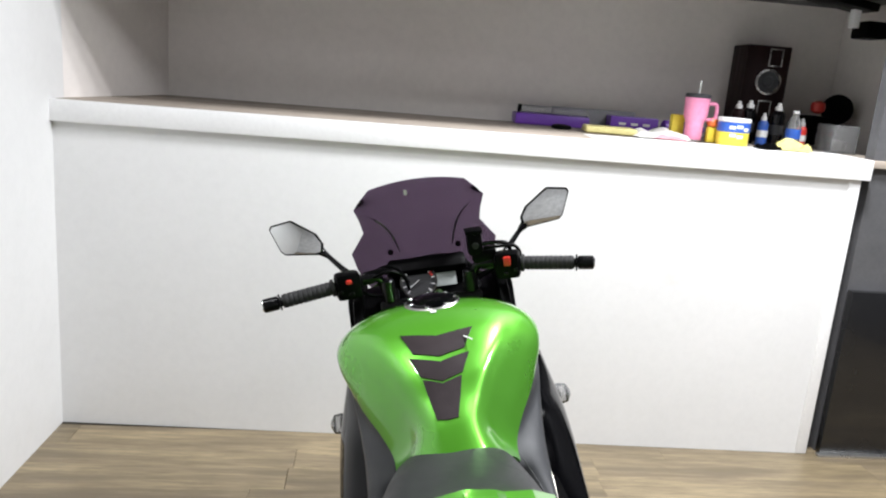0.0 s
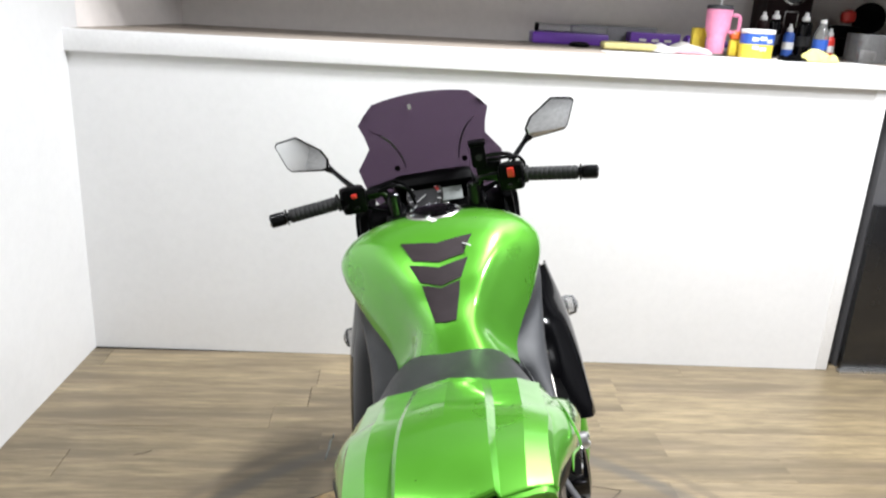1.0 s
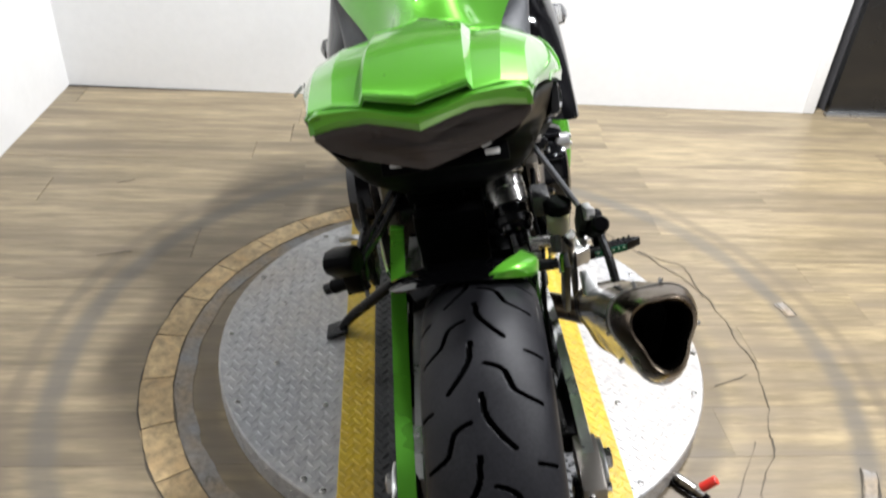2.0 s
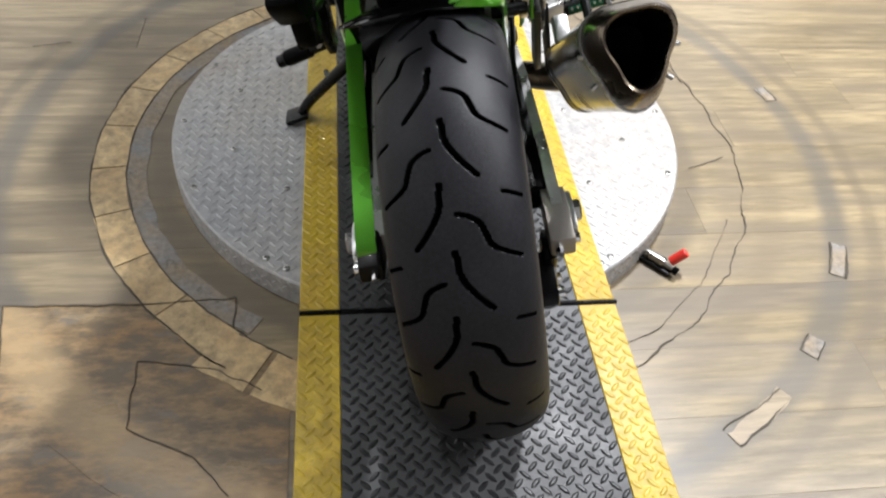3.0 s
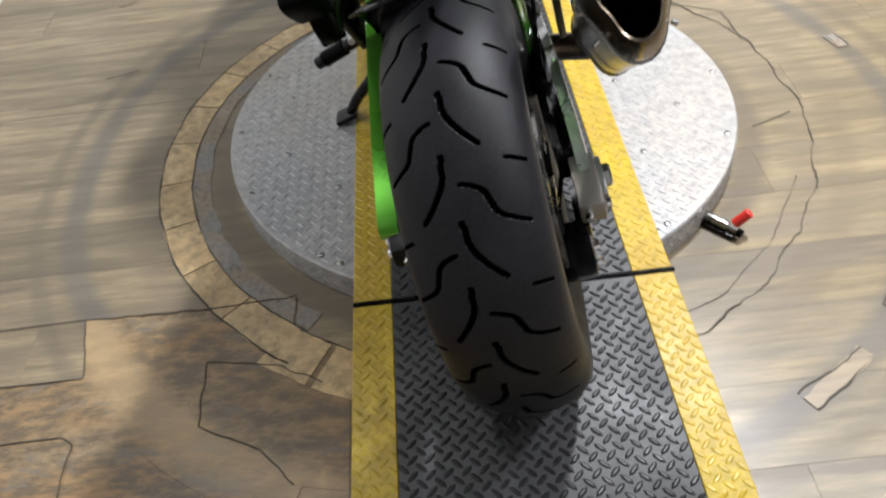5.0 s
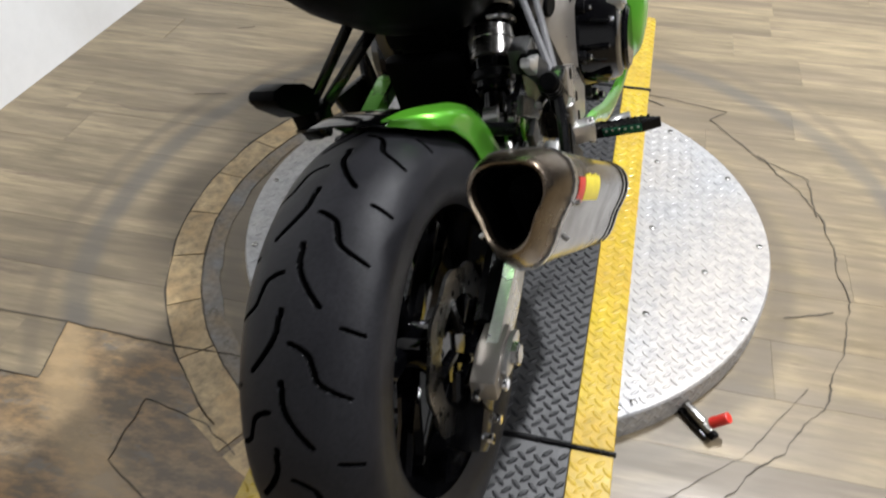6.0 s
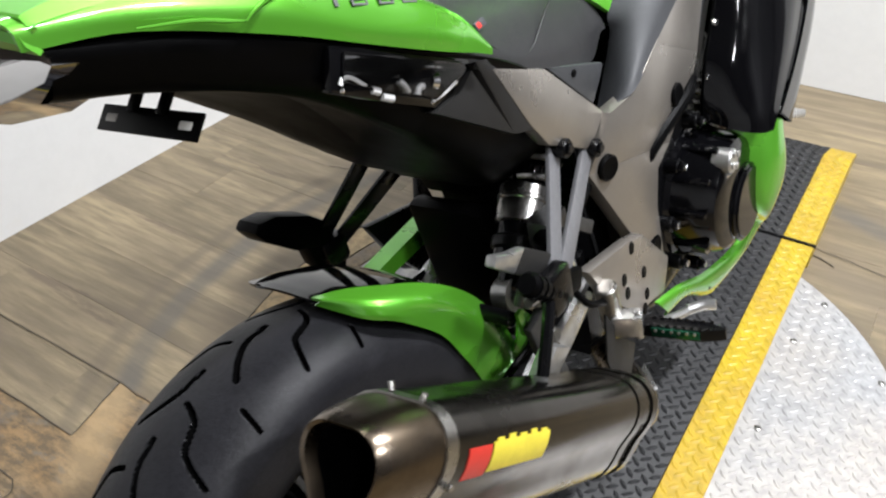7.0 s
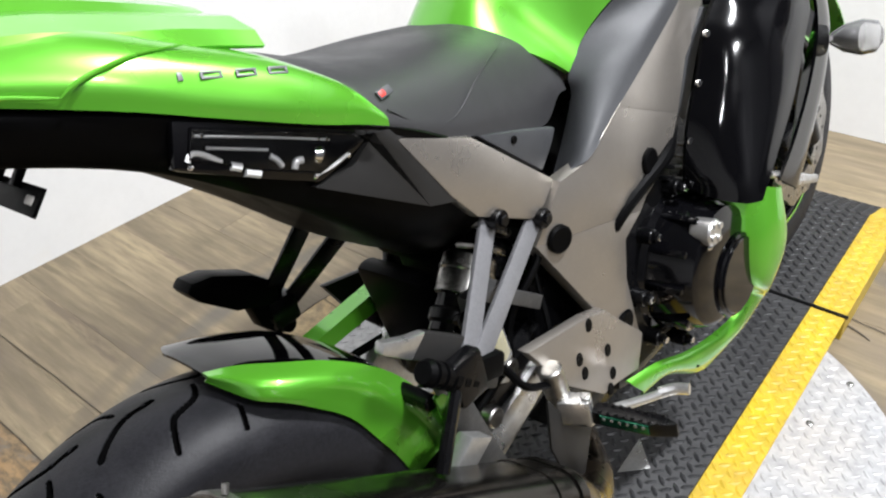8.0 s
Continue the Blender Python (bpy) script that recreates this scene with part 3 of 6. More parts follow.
def brake_disc(parent, x, cy, cz, r, petals):
    """A wavy brake disc with drilled holes shown as dark pins, on its carrier."""
    pts, faces = [], []
    n = petals * 10
    for xx in (x - 0.0025, x + 0.0025):
        for rad in (r * 0.66, r):
            for k in range(n):
                a = 2 * math.pi * k / n
                rr = rad + (0.035 * r * math.cos(petals * a) if rad == r else 0)
                pts.append((xx, cy + rr * math.cos(a), cz + rr * math.sin(a)))
    for k in range(n):
        q = (k + 1) % n
        faces += [(k, q, n + q, n + k), (2 * n + k, 3 * n + k, 3 * n + q, 2 * n + q), (n + k, n + q, 3 * n + q, 3 * n + k), (k, 2 * n + k, 2 * n + q, q)]
    d = part("brake_disc", (pts, faces), STEEL, parent, "wavy drilled steel brake disc")
    holes = [rod((x - 0.003, cy + r * s * math.cos(a), cz + r * s * math.sin(a)), (x + 0.003, cy + r * s * math.cos(a), cz + r * s * math.sin(a)), 0.0045, 8)
             for k in range(petals * 2) for a, s in ((2 * math.pi * (k + 0.25 * (k % 2)) / (petals * 2), 0.78 + 0.1 * (k % 2)),)]
    for hole in holes:
        part("drilling", hole, BLACK, d)
    part("carrier", joined(*[tube([(x, cy + 0.03 * math.cos(a), cz + 0.03 * math.sin(a)), (x, cy + r * 0.7 * math.cos(a + 0.25), cz + r * 0.7 * math.sin(a + 0.25))], 0.008, 8, 2) for a in [2 * math.pi * k / 5 for k in range(5)]]), BLACK_METAL, d)
    return d


REAR_Z, FRONT_Y, FRONT_Z = 0.311, 1.445, 0.300
GROOVES = [[(0.08, 0.554), (0.16, 0.525), (0.23, 0.475), (0.27, 0.385), (0.31, 0.301), (0.42, 0.24), (0.57, 0.186)], [(0.03, 0.283), (0.04, 0.18), (0.06, 0.077), (0.15, -0.06), (0.26, -0.176)], [(0.46, 0.691), (0.66, 0.655)]]
rear_wheel = wheel("rear_wheel", 0.0, 0.3085, 0.3085, 0.1704, 0.052, 0.216, 5, 13, 1800, 150, GROOVES)
rear_wheel.matrix_basis = BIKE.inverted() @ pose(0.0351, -0.0986, 0.0739, 0, 0, -3.56) @ pose(0, 0, 0, 0, -11.68, 0)
brake_disc(rear_wheel, 0.080, 0.0, 0.3085, 0.118, 9)
front_wheel = wheel("front_wheel", FRONT_Y, FRONT_Z, 0.300, 0.120, 0.036, 0.216, 5, 13, 390, 40, GROOVES)
for sx in (-0.085, 0.085):
    brake_disc(front_wheel, sx, FRONT_Y, FRONT_Z, 0.15, 10)

# swingarm with its end blocks
arm_r = [[(x, y, z) for x, z in ((0.112 + dx, zc - hz), (0.146 + dx, zc - hz), (0.150 + dx, zc), (0.146 + dx, zc + hz), (0.112 + dx, zc + hz), (0.108 + dx, zc))] for y, zc, hz, dx in
         ((-0.02, 0.308, 0.026, 0.0), (0.10, 0.318, 0.03, -0.002), (0.26, 0.345, 0.036, -0.010), (0.40, 0.375, 0.05, -0.022), (0.47, 0.39, 0.055, -0.03))]
arm = skin(arm_r, True, True)
bar_r = [[(x, y, z) for x, z in ((0.130 + dx, zc - hz), (0.146 + dx, zc - hz), (0.149 + dx, zc - hz * 0.4), (0.1465 + dx, zc), (0.149 + dx, zc + hz * 0.4), (0.146 + dx, zc + hz), (0.130 + dx, zc + hz), (0.128 + dx, zc))] for y, zc, hz, dx in
         ((-0.02, 0.308, 0.026, 0.0), (0.10, 0.318, 0.03, -0.002), (0.26, 0.347, 0.028, -0.010), (0.40, 0.376, 0.022, -0.022), (0.47, 0.390, 0.020, -0.03))]
swing = part("swingarm", joined(skin(bar_r, True, True), mirrored(arm)), ALU, bike, "brushed aluminium swingarm")
inner_r = [[(x, y, z) for x, z in ((0.098 + dx, zc - hz), (0.127 + dx, zc - hz), (0.127 + dx, zc + hz), (0.110 + dx, zc + hz + 0.006), (0.098 + dx, zc + hz))] for y, zc, hz, dx in
           ((0.03, 0.312, 0.020, 0.004), (0.10, 0.322, 0.026, 0.0), (0.26, 0.352, 0.034, -0.006), (0.40, 0.385, 0.045, -0.012), (0.47, 0.40, 0.05, -0.016))]
part("inner_arm", skin(inner_r, True, True), BLACK_METAL, swing, "black inner side of the swingarm")
swing.matrix_basis = pose(0.018, -0.012, 0.0)
part("cross_brace", box((0, 0.44, 0.39), (0.2, 0.09, 0.10), 0.02), BLACK, swing, "black cross brace")
for s in (1, -1):
    blk = plate([(-0.072, 0.293), (-0.068, 0.322), (-0.02, 0.336), (0.03, 0.332), (0.03, 0.290), (-0.02, 0.282)], 0.118, 0.154, 0.005)
    part("axle_block", blk if s > 0 else mirrored(blk), TITAN if s > 0 else BLACK_METAL, swing, "warm grey axle block")
    oval = [(-0.004 + 0.040 * math.cos(a), 0.311 + 0.0165 * math.sin(a)) for a in np.linspace(0, 2 * math.pi, 20, endpoint=False)]
    eyelet = plate(oval, 0.154, 0.162, 0.003)
    part("adjuster_plate", eyelet if s > 0 else mirrored(eyelet), ALU, swing, "bright oval axle plate")
    part("axle_nut", rod((s * 0.158, -0.005, 0.311), (s * 0.172, -0.005, 0.311), 0.017, 6), STEEL, swing)
    part("adjuster_bolt", joined(rod((s * 0.155, -0.048, 0.300), (s * 0.163, -0.048, 0.300), 0.009, 12), rod((s * 0.13, -0.085, 0.31), (s * 0.13, -0.06, 0.31), 0.006, 8)), CHROME, swing)
caliper = part("rear_caliper", joined(box((0.105, -0.055, 0.225), (0.055, 0.085, 0.05), 0.012, (35, 0, 0)), box((0.125, -0.03, 0.26), (0.02, 0.05, 0.06), 0.006, (20, 0, 0))), BLACK_METAL, bike, "black brake caliper")
caliper.matrix_basis = pose(0.012, -0.012, 0.0)
for y, z in ((-0.075, 0.215), (-0.035, 0.205)):
    part("caliper_bolt", rod((0.13, y, z), (0.142, y, z), 0.007, 8), CHROME, caliper)
part("brake_hose", tube([(0.10, -0.02, 0.24), (0.13, 0.08, 0.30), (0.13, 0.2, 0.39), (0.14, 0.30, 0.42), (0.15, 0.36, 0.45)], 0.004, 8), BLACK, bike)

# chain side
part("chain_guard", skin([[(-0.128 + g, y, z0), (-0.104 + g, y, z0 + 0.004), (-0.102 + g, y, z1), (-0.127 + g, y, z1 + 0.004)] for y, z0, z1 in ((-0.142, 0.409, 0.415), (-0.134, 0.400, 0.422), (0.0, 0.42, 0.447), (0.2, 0.445, 0.472), (0.42, 0.455, 0.49), (0.44, 0.462, 0.485)) for g in (0.013 * (0.44 - y) / 0.6,)], True, True), GREEN, bike, "green painted chain guard")
sprocket = turned([(0.09, -0.003), (0.108, -0.003), (0.108, 0.003), (0.09, 0.003)], (-0.1, 0, REAR_Z), (1, 0, REAR_Z), 44, False)
part("sprocket_carrier", turned([(0.03, -0.004), (0.098, -0.004), (0.098, 0.004), (0.03, 0.012)], (-0.088, 0, REAR_Z), (1, 0, REAR_Z), 36), BLACK, rear_wheel, "black sprocket carrier")
part("sprocket", sprocket, STEEL, rear_wheel)
part("chain", joined(tube([(-0.1, 0.0, REAR_Z + 0.106), (-0.1, 0.25, 0.425), (-0.1, 0.5, 0.40)], 0.007, 6), tube([(-0.1, 0.0, REAR_Z - 0.106), (-0.1, 0.25, 0.26), (-0.1, 0.5, 0.32)], 0.007, 6)), BLACK_METAL, bike, "dark drive chain")


# hugger over the rear tyre
def hug(theta, x, r):
    a = radians(theta)
    return (x, r * math.cos(a), REAR_Z + r * math.sin(a))


top_rows = [[hug(th, x * s, 0.3085 + 0.007 * min(1.0, (77 - th) / 30) - 0.016 * abs(x * s / 0.1) ** 2.5) for x in (-0.105, -0.07, -0.035, 0, 0.035, 0.07, 0.095)] for th, s in ((77, 0.5), (73.5, 0.85), (66, 1), (52, 1), (36, 1), (18, 1), (2, 1))]
hugger = part("hugger", shell(smooth_rows(top_rows, 4, 3), 0.003), BLACK_GLOSS, bike, "black and green rear wheel hugger")
skirt = [[(x0, y0, z0), (x0 * 0.45 + x1 * 0.55 + 0.012, y0 * 0.6 + y1 * 0.4, z0 * 0.6 + z1 * 0.4 + 0.004), (x1 + 0.003, y0 * 0.25 + y1 * 0.75, z0 * 0.25 + z1 * 0.75), (x1, y1, z1)] for x0, y0, z0, x1, y1, z1 in (
    (.044, .066, .622, .050, .062, .616), (.066, .092, .620, .096, .080, .598), (.086, .125, .607, .113, .102, .584), (.098, .165, .586, .116, .125, .562), (.106, .205, .555, .118, .160, .522),
    (.110, .240, .515, .119, .185, .470), (.112, .270, .46, .119, .205, .42), (.114, .295, .40, .119, .222, .36))]
part("side_panel", shell(smooth_rows(skirt, 4, 4), -0.003), GREEN, hugger, "glossy green side panel")
leg = shell(smooth_rows([[(0.120, .300, .47), (0.126, .28, .43), (0.122, .25, .40)], [(0.122, .315, .40), (0.128, .29, .37), (0.124, .262, .35)], [(0.124, .33, .33), (0.129, .31, .31), (0.125, .285, .30)]], 3, 3), -0.003)
part("side_leg", leg, GREEN, hugger, "glossy green lower leg of the hugger")

# ---- exhaust ----
AX0, AX1 = Vector((0.246, 0.315, 0.318)), Vector((0.240, -0.105, 0.630))
axis_len = (AX1 - AX0).length
exh_turn = (AX1 - AX0).to_track_quat("Z", "X").to_matrix().to_4x4()
EXH = Matrix.Translation(AX0) @ exh_turn


def exh_rings(stations, n=36):
    """Rounded three-sided rings along the muffler; stations of (way along, scale, slant)."""
    rows = []
    for h, s, slant in stations:
        row = []
        for k in range(n):
            a = 2 * math.pi * k / n
            r = s * (0.059 + 0.0085 * math.cos(3 * a + math.pi * 0.94) + 0.003 * math.cos(2 * a))
            p = Vector((r * math.cos(a), r * math.sin(a) * 0.90, h + slant * r * math.cos(a)))
            row.append(tuple(EXH @ p))
        rows.append(row)
    return rows


muffler = part("muffler", skin(exh_rings([(0.045, 0.9, 0), (0.05, 0.98, 0), (0.09, 1.0, 0), (0.36, 1.0, 0), (0.455, 1.0, 0)]), True), CARBON, bike, "dark polished muffler")
part("front_cap", skin(exh_rings([(-0.035, 0.42, 0), (-0.03, 0.50, 0), (0.0, 0.72, 0), (0.03, 0.95, 0), (0.048, 1.0, 0)]), True, True), BRONZE, muffler, "heat-tinted titanium front cone")
part("end_cone", skin(exh_rings([(0.455, 0.995, 0), (0.462, 0.99, 0), (0.485, 0.94, 0.02), (0.505, 0.84, 0.05), (0.518, 0.76, 0.06), (0.521, 0.72, 0.06), (0.519, 0.67, 0.055), (0.512, 0.635, 0.05), (0.49, 0.62, 0.02), (0.44, 0.59, 0.0)]), True), BRONZE, muffler, "heat-tinted titanium end cone")
part("outlet", skin(exh_rings([(0.507, 0.628, 0.045), (0.47, 0.605, 0.01), (0.40, 0.57, 0), (0.395, 0.05, 0)]), True), BLACK, muffler, "black hollow outlet")
for h in (0.455, 0.090, 0.050):
    part("band", skin(exh_rings([(h - 0.007, 0.99, 0), (h - 0.007, 1.025, 0), (h + 0.007, 1.025, 0), (h + 0.007, 0.98, 0)]), True), STEEL if h > 0.2 else CARBON, muffler, "riveted steel band")
for k in range(10):
    a = 2 * math.pi * (k + 0.5) / 10
    p = EXH @ Vector((0.057 * math.cos(a), 0.050 * math.sin(a), 0.455))
    q = EXH @ Vector((0.065 * math.cos(a), 0.0585 * math.sin(a), 0.455))
    part("rivet", rod(p, q, 0.003, 8), STEEL, muffler)


def on_muffler(h, a, lift=1.03):
    r = lift * (0.059 + 0.0085 * math.cos(3 * a + math.pi * 0.94) + 0.003 * math.cos(2 * a))
    return EXH @ Vector((r * math.cos(a), r * math.sin(a) * 0.90, h))


def badge(h0, h1, a0, a1, material, label, name="badge"):
    rows = [[tuple(on_muffler(h0 + (h1 - h0) * i / 8, a0 + (a1 - a0) * k / 8, 1.012)) for k in range(9)] for i in range(9)]
    part(name, shell(rows, 0.0012), material, muffler, label)


# the outer face of the muffler, in its own angle
SIDE = radians(max(range(0, 360, 3), key=lambda k: on_muffler(0.25, radians(k)).x))
UPW = 1 if on_muffler(0.25, SIDE + 0.3).z > on_muffler(0.25, SIDE).z else -1
badge(0.400, 0.432, SIDE + UPW * 0.10, SIDE - UPW * 0.34, RED, "red badge block")
badge(0.305, 0.397, SIDE + UPW * 0.12, SIDE - UPW * 0.30, YELLOW_LABEL, "yellow badge block")
for k in range(5):
    badge(0.310 + k * 0.018, 0.320 + k * 0.018, SIDE + UPW * (0.18 if k % 2 else 0.16), SIDE + UPW * 0.12, YELLOW_LABEL, "yellow badge block")
part("header_pipe", tube([tuple(EXH @ Vector((0, 0, -0.03))), (0.235, 0.37, 0.27), (0.19, 0.44, 0.235), (0.11, 0.52, 0.21), (0.05, 0.62, 0.19), (0.0, 0.8, 0.19)], 0.026, 16), BRONZE, bike, "heat-tinted exhaust pipe")
part("muffler_bracket", joined(tube([(0.225, 0.225, 0.565), (0.235, 0.19, 0.53), (0.24, 0.165, 0.50)], 0.007, 8), box((0.225, 0.235, 0.56), (0.02, 0.04, 0.05), 0.005)), BLACK_METAL, bike, "black muffler bracket")


# ---- bodywork ----
def section(y, pts, sweep=0.0):
    return both([(x, y + sweep * abs(x), z) for x, z in pts])


TANK = [
    [(0, .500, .826), (.052, .508, .822), (.082, .528, .803), (.104, .556, .778), (.118, .582, .757), (.128, .603, .736)],
    [(0, .545, .868), (.044, .550, .864), (.066, .562, .842), (.086, .582, .806), (.108, .603, .775), (.127, .620, .748)],
    [(0, .590, .898), (.054, .592, .893), (.074, .598, .872), (.092, .610, .834), (.113, .625, .797), (.130, .638, .768)],
    [(0, .640, .938), (.076, .640, .931), (.098, .643, .908), (.116, .650, .872), (.134, .658, .832), (.146, .666, .795)],
    [(0, .720, .981), (.105, .718, .972), (.143, .716, .947), (.164, .716, .908), (.175, .717, .868), (.178, .718, .833)],
    [(0, .800, 1.000), (.10, .800, .993), (.172, .796, .969), (.207, .788, .934), (.212, .782, .898), (.200, .774, .864)],
    [(0, .880, .990), (.09, .880, .985), (.158, .880, .966), (.200, .875, .937), (.209, .868, .908), (.196, .858, .872)],
    [(0, .960, .960), (.085, .960, .955), (.143, .960, .938), (.178, .960, .912), (.182, .960, .892), (.172, .960, .868)],
    [(0, 1.03, .915), (.07, 1.03, .91), (.12, 1.03, .90), (.15, 1.03, .89), (.155, 1.03, .885), (.14, 1.03, .865)],
]


def off_left(p, most=0.016):
    """The left counterpart of a point of the right half; the bodywork hangs a little to one side low down."""
    return (-p[0] + most * min(1.0, max(0.0, (0.95 - p[2]) / 0.2)), p[1], p[2])


tank_rows = smooth_rows([[off_left(p) for p in reversed(r[1:])] + r for r in TANK], 8, 6)
tank = part("fuel_tank", shell(tank_rows, -0.006), GREEN, bike, "metallic green fuel tank", 60)


def on_tank(x, y):
    """Height of the tank's upper skin at x, y."""
    row = np.array([[np.interp(y, tank_rows[:, k, 1], tank_rows[:, k, 0]), np.interp(y, tank_rows[:, k, 1], tank_rows[:, k, 2])] for k in range(tank_rows.shape[1])])
    mid = len(row) // 2
    order = row[mid - 20:mid + 21]
    return float(np.interp(x, order[:, 0], order[:, 1]))


def pad_rows(corners, n=9):
    """Rows between an upper and a lower edge; each edge is (y at the middle, y at the sides, half width)."""
    (ym, ys, w), (zm, zs, v) = corners
    out = []
    for i in range(n):
        t = i / (n - 1)
        half = w + (v - w) * t
        row = []
        for k in range(15):
            x = half * (2 * k / 14 - 1)
            f = abs(2 * k / 14 - 1)
            y = (ym + (ys - ym) * f) * (1 - t) + (zm + (zs - zm) * f) * t
            row.append((x, y, on_tank(x, y) + 0.0026))
        out.append(row)
    return shell(out, 0.0024)


part("tank_pad", pad_rows([(0.700, 0.716, 0.072), (0.655, 0.668, 0.050)]), PAD, tank, "dark brown rubber pad, upper plate")
part("tank_pad", pad_rows([(0.644, 0.660, 0.058), (0.610, 0.622, 0.040)]), PAD, tank, "dark brown rubber pad, middle plate")
part("tank_pad", pad_rows([(0.607, 0.617, 0.037), (0.545, 0.548, 0.020)]), PAD, tank, "dark brown rubber pad, lower plate")
part("pad_emblem", joined(*[box((0.052 + 0.006 * k, 0.694 - 0.010 * k, on_tank(0.052, 0.692) + 0.003), (0.003, 0.014, 0.0012), 0.0004, (0, 0, 25)) for k in range(3)]), WHITE, tank, "small pale print")
cap_z = on_tank(0, 0.845)
cap = part("fuel_cap", turned([(0.058, -0.006), (0.058, 0.003), (0.054, 0.006), (0.046, 0.005), (0.044, 0.008), (0.02, 0.010), (0.006, 0.010)], (0, 0.845, cap_z), (0, 0.845, cap_z + 1), 40), BLACK_GLOSS, tank, "black fuel cap with bolts round its rim")
part("cap_ring", turned([(0.0585, -0.004), (0.060, 0.002), (0.0565, 0.005)], (0, 0.845, cap_z), (0, 0.845, cap_z + 1), 40, False), STEEL, cap)
for k in range(7):
    a = 2 * math.pi * k / 7
    part("cap_bolt", rod((0.051 * math.cos(a), 0.845 + 0.051 * math.sin(a), cap_z + 0.004), (0.051 * math.cos(a), 0.845 + 0.051 * math.sin(a), cap_z + 0.0085), 0.0045, 10), CHROME, cap)
part("warning_label", plate([(-0.006, 0.772), (0.006, 0.772), (0.006, 0.790), (-0.006, 0.790)], on_tank(0, 0.78) + 0.0005, on_tank(0, 0.78) + 0.0015, 0, "z"), WHITE, tank, "small white label")

# knee panels beside the tank
knee = smooth_rows([
    [(0.136, 0.525, 0.627), (0.145, 0.525, 0.631), (0.16, 0.519, 0.64), (0.17, 0.52, 0.647)],
    [(0.13, 0.569, 0.667), (0.159, 0.553, 0.67), (0.178, 0.543, 0.665), (0.186, 0.544, 0.655)],
    [(0.129, 0.598, 0.708), (0.159, 0.59, 0.709), (0.178, 0.598, 0.703), (0.187, 0.614, 0.692)],
    [(0.1255, 0.604, 0.732), (0.159, 0.619, 0.735), (0.18, 0.641, 0.729), (0.189, 0.667, 0.719)],
    [(0.128, 0.637, 0.764), (0.167, 0.669, 0.762), (0.186, 0.687, 0.753), (0.192, 0.706, 0.742)],
    [(0.144, 0.666, 0.791), (0.177, 0.72, 0.793), (0.194, 0.735, 0.786), (0.199, 0.756, 0.778)],
    [(0.175, 0.717, 0.828), (0.198, 0.77, 0.839), (0.206, 0.788, 0.831), (0.206, 0.8, 0.822)],
    [(0.197, 0.774, 0.859), (0.204, 0.828, 0.878), (0.21, 0.834, 0.871), (0.208, 0.838, 0.862)],
], 5, 4)
for s in (1, -1):
    sh = shell(knee, -0.006)
    part("knee_panel", sh if s > 0 else moved(mirrored(sh), pose(0.014, 0, 0)), GREY_PLASTIC, bike, "matt dark grey knee panel", 50)

# seat
SEATS = [
    (0.165, [(0, .905), (.05, .905), (.10, .895), (.135, .875), (.152, .85), (.150, .835)]),
    (0.22, [(0, .888), (.055, .888), (.105, .88), (.138, .862), (.156, .833), (.156, .812)]),
    (0.28, [(0, .862), (.055, .862), (.105, .856), (.138, .838), (.157, .806), (.158, .786)]),
    (0.35, [(0, .843), (.052, .843), (.098, .838), (.133, .818), (.153, .776), (.156, .755)]),
    (0.45, [(0, .834), (.05, .834), (.09, .826), (.122, .800), (.142, .752), (.147, .722)]),
    (0.53, [(0, .824), (.045, .822), (.082, .808), (.110, .784), (.129, .735), (.135, .696)]),
    (0.575, [(0, .808), (.04, .806), (.080, .790), (.105, .768), (.121, .738), (.127, .716)]),
    (0.597, [(0, .790), (.04, .788), (.078, .774), (.102, .755), (.118, .732), (.124, .716)]),
]
seat = part("seat", shell(smooth_rows([section(y, p) for y, p in SEATS], 6, 5), -0.010), SEAT, bike, "black grained vinyl rider seat", 60)
part("seat_welt", tube([(.156, .283, .812), (.1545, .33, .776), (.150, .375, .770), (.137, .43, .790), (.118, .50, .808)], [0.0006, 0.0016, 0.0016, 0.0012, 0.0004], 6), SEAT, seat, "stitched welt of the seat")
tag_m = pose(0.1490, 0.291, 0.826, 0, 62, 0) @ pose(0, 0, 0, 0, 0, 8)
part("seat_tag", moved(box((0, 0, 0), (0.009, 0.018, 0.002), 0.0005), tag_m), GREY_PLASTIC, seat, "small woven tag")
part("seat_tag_mark", moved(box((0.0, -0.004, 0.0012), (0.006, 0.007, 0.0008), 0.0002), tag_m), RED, seat, "red mark of the tag")

# tail: lower body, raised cover, lens, underside
TAIL = [
    (-0.148, 0.33, 0.0, [(0, .966), (.05, .972), (.09, .969), (.100, .966), (.106, .960), (.106, .947)]),
    (-0.07, 0.22, 0.001, [(0, .975), (.06, .978), (.100, .972), (.114, .962), (.121, .948), (.120, .936)]),
    (0.04, 0.06, 0.005, [(0, .97), (.06, .97), (.108, .960), (.130, .946), (.145, .922), (.145, .901)]),
    (0.12, 0.0, 0.009, [(0, .935), (.06, .935), (.112, .930), (.142, .914), (.155, .886), (.154, .868)]),
    (0.19, 0.0, 0.012, [(0, .895), (.06, .895), (.118, .894), (.150, .882), (.165, .856), (.164, .836)]),
    (0.235, 0.0, 0.013, [(0, .85), (.06, .85), (.12, .855), (.152, .855), (.165, .838), (.165, .818)]),
    (0.262, 0.0, 0.013, [(0, .80), (.06, .80), (.13, .812), (.156, .820), (.166, .814), (.166, .806)]),
]
tail_rows = smooth_rows([[(x + off, yy, z) for x, yy, z in section(y, p, s)] for y, s, off, p in TAIL], 5, 5)


